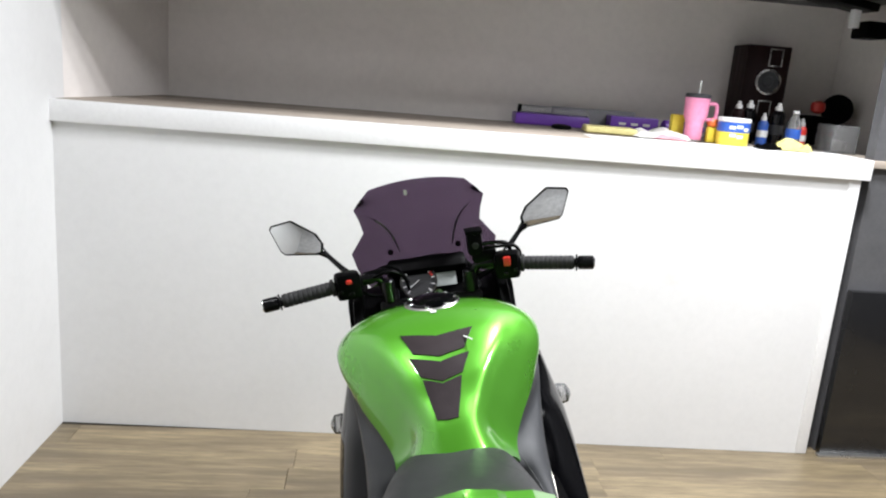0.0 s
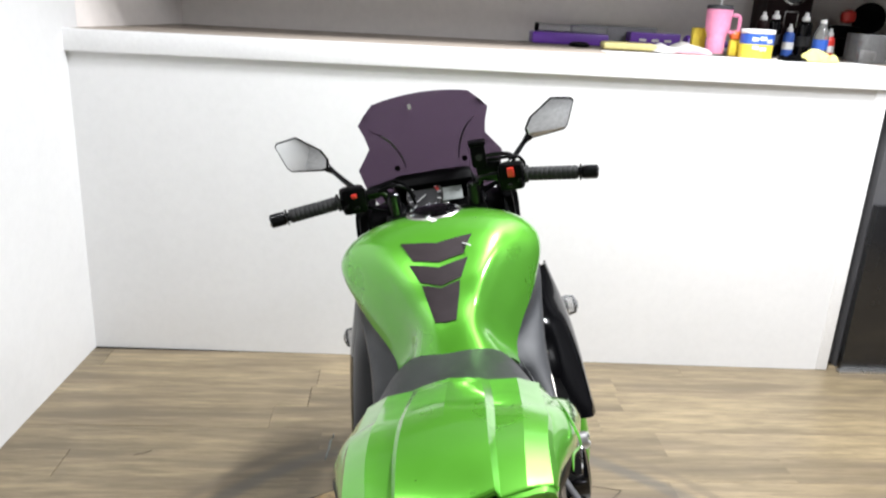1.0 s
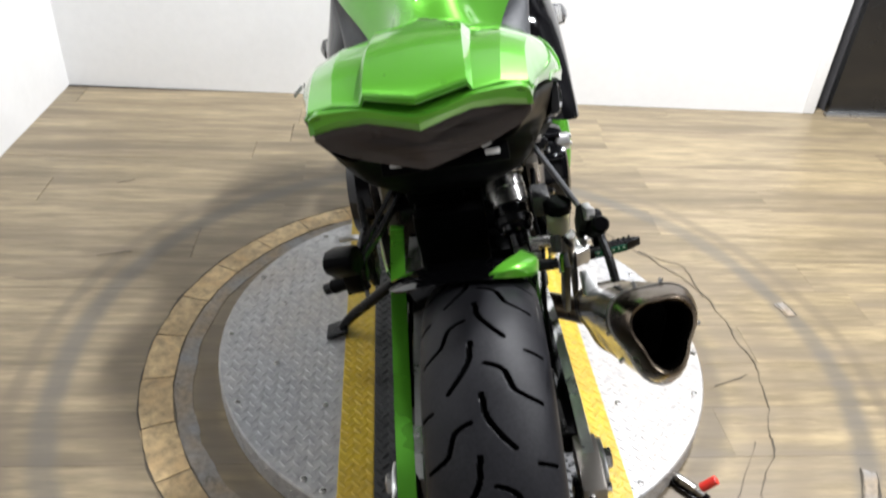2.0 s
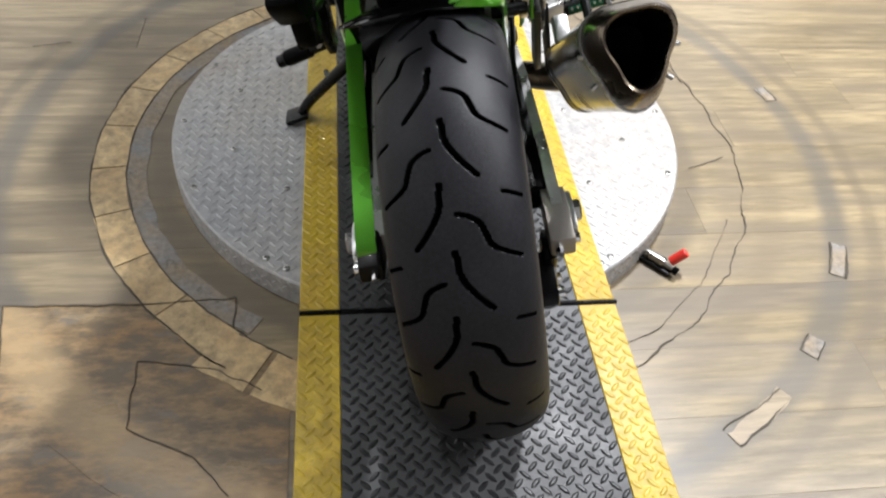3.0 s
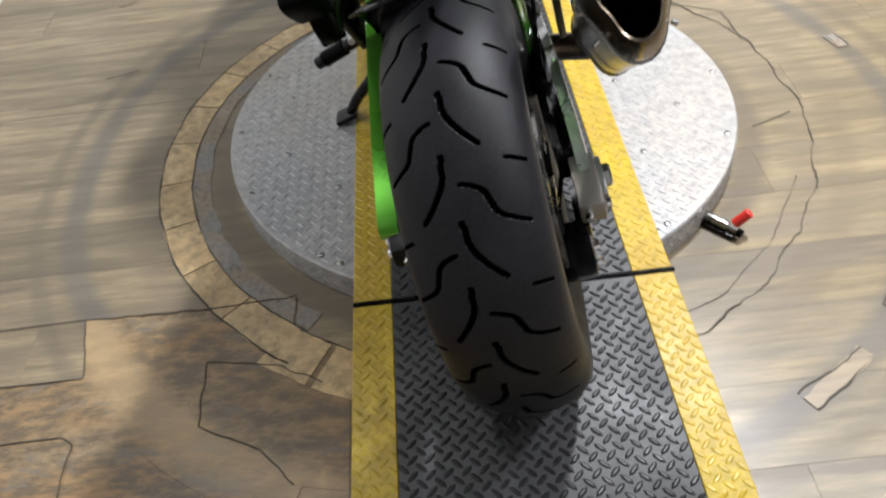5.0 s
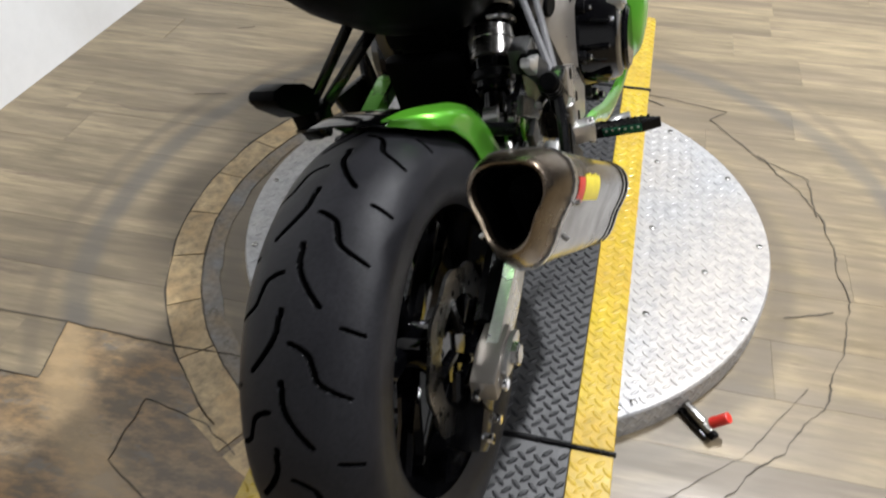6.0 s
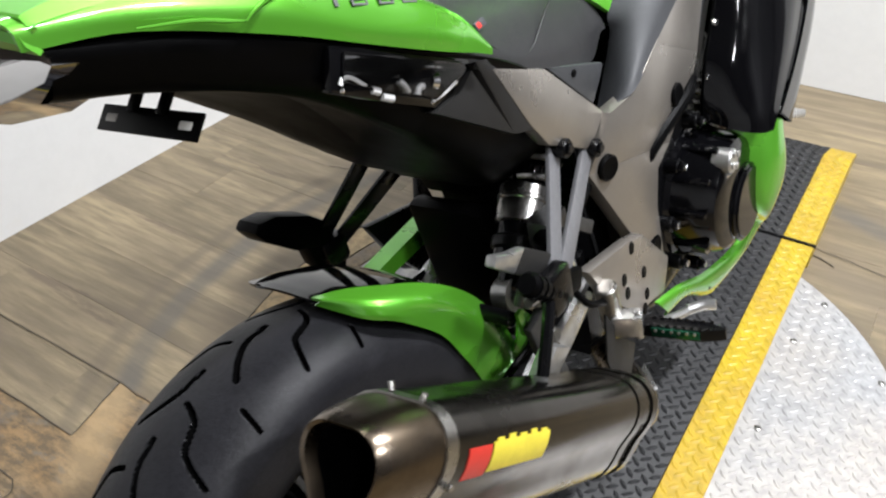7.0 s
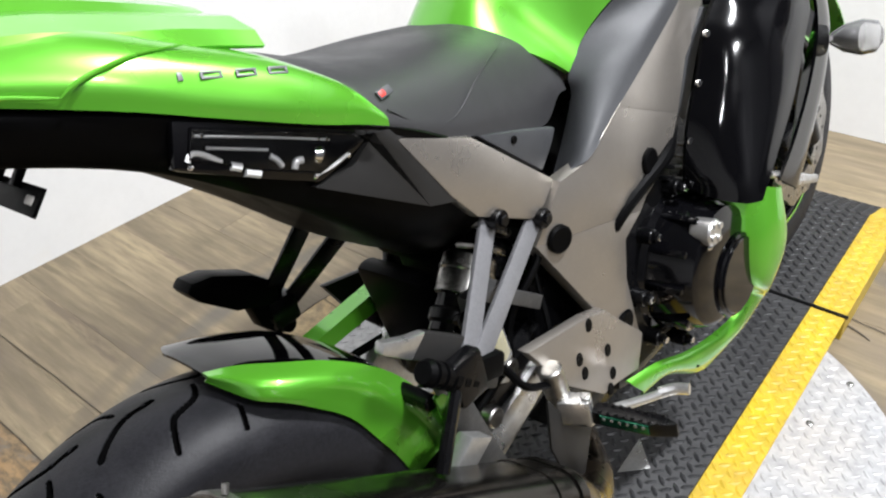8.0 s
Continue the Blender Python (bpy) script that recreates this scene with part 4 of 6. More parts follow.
def on_tail(y, z):
    """Half width of the tail's skin at y, z."""
    pts = tail_rows[:, tail_rows.shape[1] * 3 // 4:].reshape(-1, 3)
    d = (pts[:, 1] - y) ** 2 + (pts[:, 2] - z) ** 2
    near = np.argsort(d)[:4]
    return float(np.average(pts[near, 0], weights=1 / (d[near] + 1e-7)))


tail = part("tail_fairing", shell(tail_rows, -0.004), GREEN, bike, "glossy green tail fairing", 40)
COVER = [
    (-0.142, 0.36, 0.0, [(0, .975), (.048, .979), (.053, .970), (.080, .969), (.106, .961), (.109, .955)]),
    (-0.137, 0.36, 0.0, [(0, .986), (.048, .988), (.053, .977), (.080, .976), (.106, .968), (.110, .960)]),
    (-0.06, 0.22, 0.001, [(0, .999), (.048, .995), (.055, .984), (.085, .981), (.110, .971), (.118, .957)]),
    (0.02, 0.08, 0.004, [(0, .996), (.047, .989), (.056, .979), (.088, .975), (.116, .962), (.128, .945)]),
    (0.08, 0.0, 0.006, [(0, .983), (.045, .974), (.055, .965), (.088, .961), (.116, .947), (.130, .928)]),
    (0.135, 0.0, 0.007, [(0, .966), (.043, .956), (.054, .948), (.089, .944), (.116, .933), (.130, .919)]),
    (0.190, 0.03, 0.008, [(0, .943), (.040, .936), (.052, .931), (.090, .927), (.119, .914), (.126, .901)]),
]
cover_grid = np.array([[(x + off, yy, z) for x, yy, z in section(y, p, s)] for y, s, off, p in COVER])
cover_dense = np.array([spline(cover_grid[:, k], 6) for k in range(cover_grid.shape[1])]).transpose(1, 0, 2)
cover = part("seat_cover", shell(cover_dense, -0.004), GREEN, bike, "faceted green solo seat cover", 14)
band_top = both([(x, -0.1475 + 0.345 * x, z) for x, z in ((0, .967), (.025, .970), (.05, .973), (.08, .969), (.107, .957))])
band_low = both([(x, -0.1420 + 0.345 * x, z) for x, z in ((0, .949), (.025, .953), (.05, .956), (.08, .951), (.109, .942))])
part("rear_band", shell([band_top, [tuple((np.array(a) + np.array(b)) / 2 + np.array((0, -0.0025, 0))) for a, b in zip(band_top, band_low)], band_low], 0.004), GREEN, tail, "green rear edge of the tail", 14)
for line in ([(.148, .020, .921), (.148, .031, .926), (.146, .049, .929), (.142, .084, .930), (.138, .12, .925)], [(.128, -.05, .940), (.134, -.012, .932), (.141, .008, .925), (.147, .020, .921)]):
    part("moulded_crease", tube([(x + 0.0045, y, z) for x, y, z in line], [0.0008, 0.0018, 0.0018, 0.0008], 8), GREEN, tail)
LENS = [
    (-0.136, 0.36, [(0, .947), (.05, .954), (.10, .944), (.106, .940), (.099, .936), (.07, .932), (0, .928)]),
    (-0.139, 0.36, [(0, .934), (.05, .946), (.10, .938), (.107, .934), (.096, .924), (.06, .914), (0, .906)]),
    (-0.100, 0.32, [(0, .916), (.05, .926), (.105, .930), (.110, .925), (.095, .905), (.06, .892), (0, .886)]),
]
lens_rows = [both([(x, y + s * abs(x), z) for x, z in p]) for y, s, p in LENS]
tail_light = part("tail_light", skin(lens_rows, False, True), SMOKED, bike, "smoked clear tail light")
part("reflector_bowl", shell(smooth_rows([both([(0, -0.105, .950), (.05, -0.09, .952), (.095, -0.07, .945)]), both([(0, -0.07, .915), (.05, -0.06, .92), (.088, -0.045, .92)])], 4, 4), 0.003), BRONZE, tail_light, "dull metallic reflector")
# three chrome dots stand for the spots mirrored in the lens
for k in range(3):
    part("led", turned([(0.0035, 0), (0.0025, 0.002), (0.001, 0.0025)], (0.055 + 0.016 * k, -0.112 + 0.008 * k, .951), (0.055 + 0.016 * k, -1.1, .951), 10), CHROME, tail_light)
UNDER = [
    (-0.10, [(0, .935), (.06, .94), (.100, .945), (.104, .935), (.085, .91), (.05, .905), (0, .905)]),
    (-0.03, [(0, .93), (.08, .93), (.120, .928), (.124, .915), (.108, .888), (.07, .890), (0, .892)]),
    (0.07, [(0, .91), (.08, .91), (.144, .893), (.147, .875), (.132, .842), (.08, .845), (0, .85)]),
    (0.17, [(0, .87), (.08, .87), (.152, .848), (.153, .83), (.135, .765), (.08, .775), (0, .785)]),
    (0.26, [(0, .82), (.08, .82), (.154, .808), (.154, .79), (.133, .695), (.08, .672), (0, .668)]),
    (0.31, [(0, .80), (.08, .80), (.154, .785), (.155, .76), (.131, .672), (.085, .634), (0, .630)]),
    (0.36, [(0, .775), (.08, .775), (.152, .755), (.153, .73), (.128, .655), (.07, .600), (0, .595)]),
    (0.46, [(0, .74), (.08, .74), (.140, .70), (.140, .68), (.115, .62), (.06, .57), (0, .56)]),
]
under = part("undertail", skin(smooth_rows([both([(x, y, z) for x, z in p]) for y, p in UNDER], 4, 3), False), BLACK, bike, "matt black undertail", 45)


def leaf(outline, a, b, slope):
    """A flat leaf of the frame bent inward past the crease from a to b."""
    ny, nz = -(b[1] - a[1]), b[0] - a[0]
    l = math.hypot(ny, nz)
    pts, faces = plate(outline, 0.166, 0.188, 0.0007)
    return [(x - slope * abs((y - a[0]) * ny + (z - a[1]) * nz) / l - 0.25 * max(0.0, 0.56 - y), y, z) for x, y, z in pts], faces


for s in (1, -1):
    flip = (lambda g: g) if s > 0 else (lambda g: moved(mirrored(g), pose(0.028, 0, 0)))
    lamp_outline = [(.083, .881), (.20, .832), (.252, .808), (.256, .796), (.19, .781), (.13, .812), (.070, .846)]
    case = part("signal_light", flip(plate(lamp_outline, 0.146, 0.158, 0.004)), BLACK_GLOSS, bike, "black-framed side lamp in the tail")
    inner = [(.094, .870), (.20, .824), (.238, .807), (.240, .800), (.19, .791), (.13, .822), (.084, .850)]
    part("lamp_lens", flip(plate(inner, 0.1595, 0.1615, 0.0008)), LENS_CLEAR, case, "smoked lamp lens")
    # reflector edges and mirrored highlights, both drawn as silver lines
    for line, r in (([(.092, .865), (.15, .840), (.21, .813)], .0011), ([(.082, .848), (.087, .852), (.095, .849), (.108, .837)], .0026), ([(.114, .831), (.122, .826)], .0036), ([(.124, .821), (.136, .814)], .0036),
                    ([(.100, .852), (.150, .829)], .0014), ([(.150, .824), (.155, .818), (.158, .811)], .0026), ([(.168, .804), (.172, .809), (.178, .808)], .0034), ([(.186, .790), (.205, .790), (.225, .793)], .0018)):
        part("lamp_reflector", flip(tube([(0.1578, y, z) for y, z in line], r, 8)), SILVER, case)
    # chrome domes drawn where lights glint in the lamp
    for y, z in ((.094, .865), (.101, .862), (.200, .818), (.208, .8145), (.083, .843), (.153, .823), (.170, .803), (.186, .789), (.200, .791), (.225, .792)):
        part("lamp_facet", flip(turned([(0.0026, 0), (0.0020, 0.0012), (0.0008, 0.0018)], (0.1575, y, z), (1, y, z), 10)), CHROME, case)
    part("lamp_rim", flip(tube([(0.159, y, z) for y, z in inner + inner[:1]], 0.0016, 6, 1, True)), BLACK_GLOSS, case)
    part("lamp_bulb", flip(turned([(0.007, 0), (0.009, 0.006), (0.004, 0.012)], (0.156, 0.190, 0.808), (0.158, 0.21, 0.800), 12)), CHROME, case)
    part("side_panel", flip(plate([(.244, .803), (.276, .796), (.315, .745), (.365, .682), (.302, .703), (.184, .779), (.226, .781), (.258, .800)], 0.146, 0.160, 0.004)), DARK_GREY, bike, "dark grey plastic side panel")
    part("subframe_cover", flip(plate([(.279, .786), (.379, .746), (.500, .642), (.474, .620), (.448, .613), (.362, .660), (.332, .698)], 0.142, 0.162, 0.006)), TITAN, bike, "titanium-coloured subframe cover")
    part("seat_corner_panel", flip(plate([(.393, .741), (.528, .696), (.517, .680), (.491, .655)], 0.138, 0.153, 0.004)), GREY_PLASTIC, bike, "dark grey corner panel under the seat")
    part("panel_screw", flip(rod((0.150, 0.450, 0.712), (0.155, 0.450, 0.712), 0.005, 10)), BLACK, bike)
    # frame spar of three leaves that meet in creases
    up = leaf([(.610, .691), (.640, .706), (.699, .734), (.758, .779), (.84, .850), (.90, .80), (.873, .731), (.80, .691), (.749, .628)], (.610, .691), (.749, .628), 0.12)
    mid = leaf([(.446, .577), (.496, .642), (.537, .649), (.570, .671), (.610, .691), (.749, .628), (.730, .600), (.699, .567), (.651, .552), (.632, .537)], (.446, .577), (.632, .537), 0.0)
    low = leaf([(.446, .577), (.632, .537), (.591, .516), (.585, .458), (.603, .362), (.585, .330), (.567, .372), (.522, .441)], (.446, .577), (.632, .537), 0.04)
    spar = part("frame_spar", flip(joined(up, mid, low)), TITAN, bike, "titanium-coloured frame spar")
    for y, z, x in ((0.666, 0.594, 0.188), (0.480, 0.572, 0.1690), (0.573, 0.395, 0.1810)):
        part("frame_plug", flip(turned([(0.018, -0.006), (0.018, 0.002), (0.015, 0.004), (0.007, 0.0035)], (x, y, z), (x + 1, y - (0.25 if y < 0.5 else 0), z), 24)), BLACK, spar, "round black frame plug")
    part("spar_insert", flip(plate([(.752, .630), (.790, .597), (.772, .538), (.712, .560)], 0.158, 0.174, 0.003)), TITAN, bike, "titanium-coloured insert beside the spar")
    part("duct_panel", flip(plate([(.895, .735), (.850, .700), (.790, .600), (.752, .632), (.802, .692), (.866, .740)], 0.156, 0.176, 0.003)), GREY_PLASTIC, bike, "matt grey duct panel")

for s in (1, -1):
    for k, ch in enumerate("1000"):
        y = 0.098 + 0.027 * (k if s > 0 else 3 - k)
        m = pose(s * (on_tail(y, 0.910 - 0.28 * (y - 0.092)) + 0.0014), y, 0.910 - 0.28 * (y - 0.092), -16, 0, 0) @ pose(0, 0, 0, 0, -s * 20, 0)
        digit = box((0, 0.004, 0), (0.0014, 0.004, 0.0062), 0.0003)
        if ch == "0":
            digit = joined(*[box((0, 0, dz), (0.0014, 0.018, 0.0018), 0.0003) for dz in (-0.0022, 0.0022)], *[box((0, dy, 0), (0.0014, 0.0024, 0.0030), 0.0003) for dy in (-0.0078, 0.0078)])
        part("number_mark", moved(digit, m), STRAP, tail, "grey digit of the number 1000")

# licence plate holder under the tail
holder = part("plate_holder", joined(plate([(-0.0735, -0.012), (0.0735, -0.012), (0.0735, 0.012), (-0.0735, 0.012)], -0.0015, 0.0015, 0.0008, "z"), box((-0.022, 0.024, 0.004), (0.012, 0.036, 0.006), 0.002), box((0.022, 0.024, 0.004), (0.012, 0.036, 0.006), 0.002)), BLACK, bike, "small black plate bracket with two slots")
holder.matrix_basis = pose(0.0125, -0.005, 0.846, 45, 0, 0)
for sx in (-0.055, 0.055):
    part("slot", box((sx, 0.0, 0.0), (0.018, 0.008, 0.0042), 0.002), PAPER, holder, "pale slot")


# ---- engine ----
engine = part("engine", box((0, 0.70, 0.40), (0.35, 0.30, 0.26), 0.03), BLACK_METAL, bike, "black painted engine block")
part("cylinder_block", box((0, 0.80, 0.54), (0.35, 0.22, 0.20), 0.03, (-25, 0, 0)), BLACK_METAL, engine)
part("gearbox", box((0, 0.53, 0.375), (0.24, 0.13, 0.26), 0.03), BLACK_METAL, engine)
part("sump", box((0, 0.66, 0.24), (0.22, 0.30, 0.10), 0.03), BLACK_METAL, engine)
for k in range(6):
    part("cooling_rib", box((0.10, 0.80, 0.47 + 0.018 * k), (0.172, 0.20, 0.006), 0.002, (-25, 0, 0)), BLACK_METAL, engine)
CLUTCH = (0.165, 0.735, 0.405)
clutch = part("clutch_cover", turned([(0.114, 0), (0.116, 0.010), (0.106, 0.016), (0.100, 0.040), (0.094, 0.066), (0.088, 0.078), (0.078, 0.082), (0.02, 0.082)], CLUTCH, (1, CLUTCH[1], CLUTCH[2]), 48), BLACK_GLOSS, engine, "gloss black drum-shaped clutch cover")
part("outer_drum", turned([(0.064, 0.060), (0.064, 0.086), (0.061, 0.0885), (0.02, 0.0885)], (0.165, 0.770, 0.372), (1, 0.770, 0.372), 40), BLACK_GLOSS, clutch)
part("outer_plate", turned([(0.058, 0.088), (0.058, 0.090), (0.056, 0.0915), (0.02, 0.0915)], (0.165, 0.770, 0.372), (1, 0.770, 0.372), 40), BLACK_GLOSS, clutch, "gloss black flat outer plate")
for a in (2.0, 2.5, 3.0, 3.6):
    part("cover_rib", box((0.205, CLUTCH[1] + 0.101 * math.cos(a), CLUTCH[2] + 0.101 * math.sin(a)), (0.062, 0.010, 0.010), 0.003, (math.degrees(a), 0, 0)), BLACK_GLOSS, clutch)
for k in range(9):
    a = 2 * math.pi * (k + 0.4) / 9
    c = (CLUTCH[1] + 0.126 * math.cos(a), CLUTCH[2] + 0.126 * math.sin(a))
    part("cover_boss", joined(rod((0.17, *c), (0.196, *c), 0.012, 12), rod((0.196, *c), (0.203, *c), 0.0075, 6)), BLACK_METAL, clutch)
    part("cover_bolt", rod((0.203, *c), (0.2065, *c), 0.0055, 8), CHROME, clutch)
oil = part("oil_cap", joined(rod((0.225, 0.700, 0.479), (0.256, 0.700, 0.480), 0.019, 20), *[rod((0.256, 0.700 + 0.012 * math.cos(a), 0.482 + 0.012 * math.sin(a)), (0.260, 0.700 + 0.012 * math.cos(a), 0.482 + 0.012 * math.sin(a)), 0.005, 8) for a in (0.4, 2.0, 3.5, 5.1)]), ALU, clutch, "aluminium oil filler cap")
part("cap_neck", joined(rod((0.19, 0.712, 0.445), (0.242, 0.700, 0.472), 0.027, 24, 0.020)), CHROME, clutch, "polished filler neck")
part("sight_glass", joined(rod((0.20, 0.676, 0.352), (0.228, 0.676, 0.350), 0.022, 20)), BRONZE, clutch, "round oil sight glass")
part("alternator_cover", turned([(0.10, 0), (0.10, 0.03), (0.085, 0.05), (0.03, 0.056)], (-0.178, 0.70, 0.42), (-1, 0.70, 0.42), 40), BLACK_GLOSS, engine, "gloss black alternator cover")
for y, z in ((0.56, 0.52), (0.60, 0.57), (0.67, 0.585), (0.74, 0.575), (0.79, 0.53)):
    part("case_bolt", joined(rod((0.14, y, z), (0.156, y, z), 0.010, 10), rod((0.156, y, z), (0.161, y, z), 0.006, 6)), STEEL, engine)
part("coolant_pipe", tube([(0.17, 0.76, 0.60), (0.19, 0.70, 0.585), (0.18, 0.60, 0.55), (0.16, 0.56, 0.50)], 0.010, 10), BLACK, engine)
part("coolant_pipe", tube([(0.15, 0.58, 0.34), (0.17, 0.66, 0.315), (0.16, 0.78, 0.31), (0.12, 0.9, 0.30)], 0.012, 10), BLACK_METAL, engine)
part("side_bolt", rod((0.17, 0.835, 0.36), (0.228, 0.835, 0.355), 0.050, 28, 0.046), BLACK_GLOSS, engine, "gloss black round engine cover")

# ---- suspension and brackets behind the engine ----
SH0, SH1 = Vector((0.104, 0.330, 0.505)), Vector((0.078, 0.490, 0.655))
sh_turn = (SH1 - SH0).to_track_quat("Z", "X").to_matrix()
shock = part("rear_shock", joined(rod(SH0, SH0.lerp(SH1, 0.25), 0.030, 24), rod(SH0.lerp(SH1, 0.2), SH1, 0.021, 18), rod(SH0.lerp(SH1, -0.16), SH0, 0.018, 14)), BLACK_GLOSS, bike, "rear shock absorber with a coil spring")
part("adjuster_ring", turned([(0.030, 0), (0.034, 0.004), (0.034, 0.016), (0.030, 0.020)], SH0.lerp(SH1, 0.06), SH1, 20), BLACK_METAL, shock)
part("collar", turned([(0.030, 0), (0.0345, 0.003), (0.0345, 0.030), (0.036, 0.032), (0.036, 0.036), (0.0345, 0.038), (0.0345, 0.050), (0.030, 0.054)], SH0.lerp(SH1, 0.22), SH1, 28), STEEL, shock, "bright steel preload collar")
coil = [tuple(SH0.lerp(SH1, 0.48 + 0.52 * a / (2 * math.pi * 4.5)) + sh_turn @ Vector((0.036 * math.cos(a), 0.036 * math.sin(a), 0))) for a in np.linspace(0, 2 * math.pi * 4.5, 100)]
part("spring", tube(coil, 0.0048, 8, 1), STEEL, shock, "grey coil spring")
eye_c = SH0.lerp(SH1, -0.18)
part("shock_eye", turned([(0.012, -0.012), (0.022, -0.012), (0.022, 0.012), (0.012, 0.012)], eye_c, eye_c + Vector((1, 0, 0.2)), 20, False), ALU, shock, "pale round shock eye")
part("inner_guard", joined(box((-0.01, 0.445, 0.48), (0.13, 0.04, 0.28), 0.015, (6, 0, 0)), box((-0.03, 0.44, 0.60), (0.11, 0.10, 0.10), 0.02)), BLACK, bike, "black inner mudguard")
part("inner_guard", box((-0.01, 0.375, 0.46), (0.13, 0.03, 0.20), 0.012, (8, 0, 0)), BLACK, bike)
part("battery_box", box((0, 0.44, 0.69), (0.20, 0.20, 0.10), 0.02), BLACK, bike)


def strap(a, b, w):
    """A flat bar from a to b with rounded ends, facing outward."""
    a, b = Vector(a), Vector(b)
    d = (b - a).normalized()
    n = Vector((1, 0, 0.25)).normalized()
    n = (n - d * n.dot(d)).normalized()
    s = d.cross(n)
    m3 = Matrix((s, d, n)).transposed()
    length = (b - a).length
    outline = [(w * 0.5 * math.cos(t), length + w * 0.5 * math.sin(t)) for t in np.linspace(0, math.pi, 7)] + [(-w * 0.5, 0)] + [(w * 0.5 * math.cos(t), w * 0.5 * math.sin(t)) for t in np.linspace(math.pi * 1.15, math.pi * 1.85, 6)] + [(w * 0.5, 0)]
    p, f = plate(outline, -0.003, 0.003, 0.0012, "z")
    return [tuple(a + m3 @ Vector(q)) for q in p], f


hanger = part("peg_hanger", joined(strap((0.152, 0.462, 0.609), (0.222, 0.252, 0.554), 0.023), strap((0.148, 0.389, 0.644), (0.219, 0.246, 0.564), 0.023)), STRAP, bike, "two flat grey hanger straps")
for y, z in ((0.462, 0.609), (0.389, 0.644)):
    part("hanger_bolt", joined(rod((0.145, y, z), (0.170, y, z), 0.012, 12), rod((0.170, y, z), (0.174, y, z), 0.007, 6)), BLACK_METAL, hanger)
peg_r = part("passenger_peg", joined(turned([(0.008, 0), (0.010, 0.004)] + [q for k in range(5) for q in ((0.0135, 0.006 + 0.013 * k), (0.0135, 0.014 + 0.013 * k), (0.010, 0.015 + 0.013 * k), (0.010, 0.018 + 0.013 * k))] + [(0.014, 0.072), (0.011, 0.078)], (0.222, 0.245, 0.545), (0.224, 0.176, 0.609), 14), box((0.212, 0.268, 0.545), (0.028, 0.05, 0.028), 0.006, (-20, 0, 0))), BLACK, bike, "folded black passenger footpeg")
part("peg_arm", plate([(.19, .605), (.215, .622), (.262, .585), (.268, .55), (.25, .54), (.225, .575)], 0.196, 0.210, 0.004), DARK_GREY, hanger, "dark cast arm")
part("arm_tip", plate([(.160, .632), (.166, .642), (.195, .628), (.215, .622), (.19, .605)], 0.198, 0.211, 0.003), ALU, hanger, "bare metal tip")
part("peg_spring", rod((0.20, 0.215, 0.548), (0.20, 0.262, 0.536), 0.006, 10), STEEL, peg_r)
hang_l = part("peg_hanger", joined(strap((-0.085, 0.312, 0.650), (-0.176, 0.268, 0.530), 0.026), strap((-0.083, 0.352, 0.606), (-0.176, 0.286, 0.505), 0.026), box((-0.172, 0.275, 0.508), (0.03, 0.045, 0.045), 0.008)), BLACK_METAL, bike, "black hanger of the passenger footpeg")
part("passenger_peg", joined(plate([(0.159, 0.604), (0.170, 0.614), (0.199, 0.609), (0.25, 0.581), (0.282, 0.550), (0.270, 0.520), (0.232, 0.538), (0.213, 0.545), (0.171, 0.584)], -0.204, -0.160, 0.006), plate([(0.232, 0.540), (0.282, 0.550), (0.291, 0.510), (0.283, 0.478), (0.260, 0.473), (0.238, 0.502)], -0.196, -0.166, 0.008), rod((-0.200, 0.268, 0.482), (-0.160, 0.276, 0.486), 0.013, 12)), BLACK, hang_l, "folded black passenger footpeg")

# rear sets with pedals
rearset = part("rearset_plate", plate([(.363, .488), (.482, .463), (.520, .450), (.560, .405), (.600, .362), (.578, .312), (.530, .325), (.491, .331), (.416, .402)], 0.172, 0.190, 0.004), TITAN, bike, "grey drilled footrest plate")
for y, z in ((0.481, 0.451), (0.452, 0.417), (0.458, 0.391), (0.512, 0.391), (0.516, 0.350), (0.506, 0.330)):
    part("plate_hole", joined(rod((0.188, y, z - 0.004), (0.1915, y, z - 0.004), 0.0058, 12), rod((0.188, y, z + 0.004), (0.1915, y, z + 0.004), 0.0058, 12), box((0.1897, y, z), (0.0034, 0.0116, 0.008), 0)), BLACK, rearset, "dark slotted hole")
PEG = pose(0.236, 0.408, 0.384, 0, -4.8, 5.3)
peg_teeth = [box((0.012 + 0.0105 * k, dy, 0.0105), (0.0045, 0.0035, 0.0025), 0.001) for k in range(8) for dy in (-0.0075, 0.0075)]
peg = part("rider_peg", moved(joined(plate([(0.0, -0.0105), (0.076, -0.0105), (0.104, -0.002), (0.104, 0.002), (0.076, 0.0105), (0.0, 0.0105)], -0.009, 0.0095, 0.003, "z"), *peg_teeth), PEG), BLACK_METAL, bike, "black toothed footpeg with a green side strip")
strip_m = PEG @ pose(0.044, -0.011, 0.001)
part("peg_strip", moved(box((0, 0, 0), (0.062, 0.003, 0.013), 0.0012), strip_m), PEG_GREEN, peg, "green anodised side strip")
for k in range(6):
    part("strip_dot", moved(rod((-0.025 + 0.010 * k, -0.001, 0.003), (-0.025 + 0.010 * k, -0.0025, 0.003), 0.0022, 8), strip_m), ALU, peg)
part("peg_fork", joined(box((0.218, 0.395, 0.393), (0.040, 0.024, 0.034), 0.005, (0, 0, 27)), rod((0.232, 0.40, 0.37), (0.232, 0.40, 0.414), 0.006, 10)), ALU, peg, "aluminium peg mount")
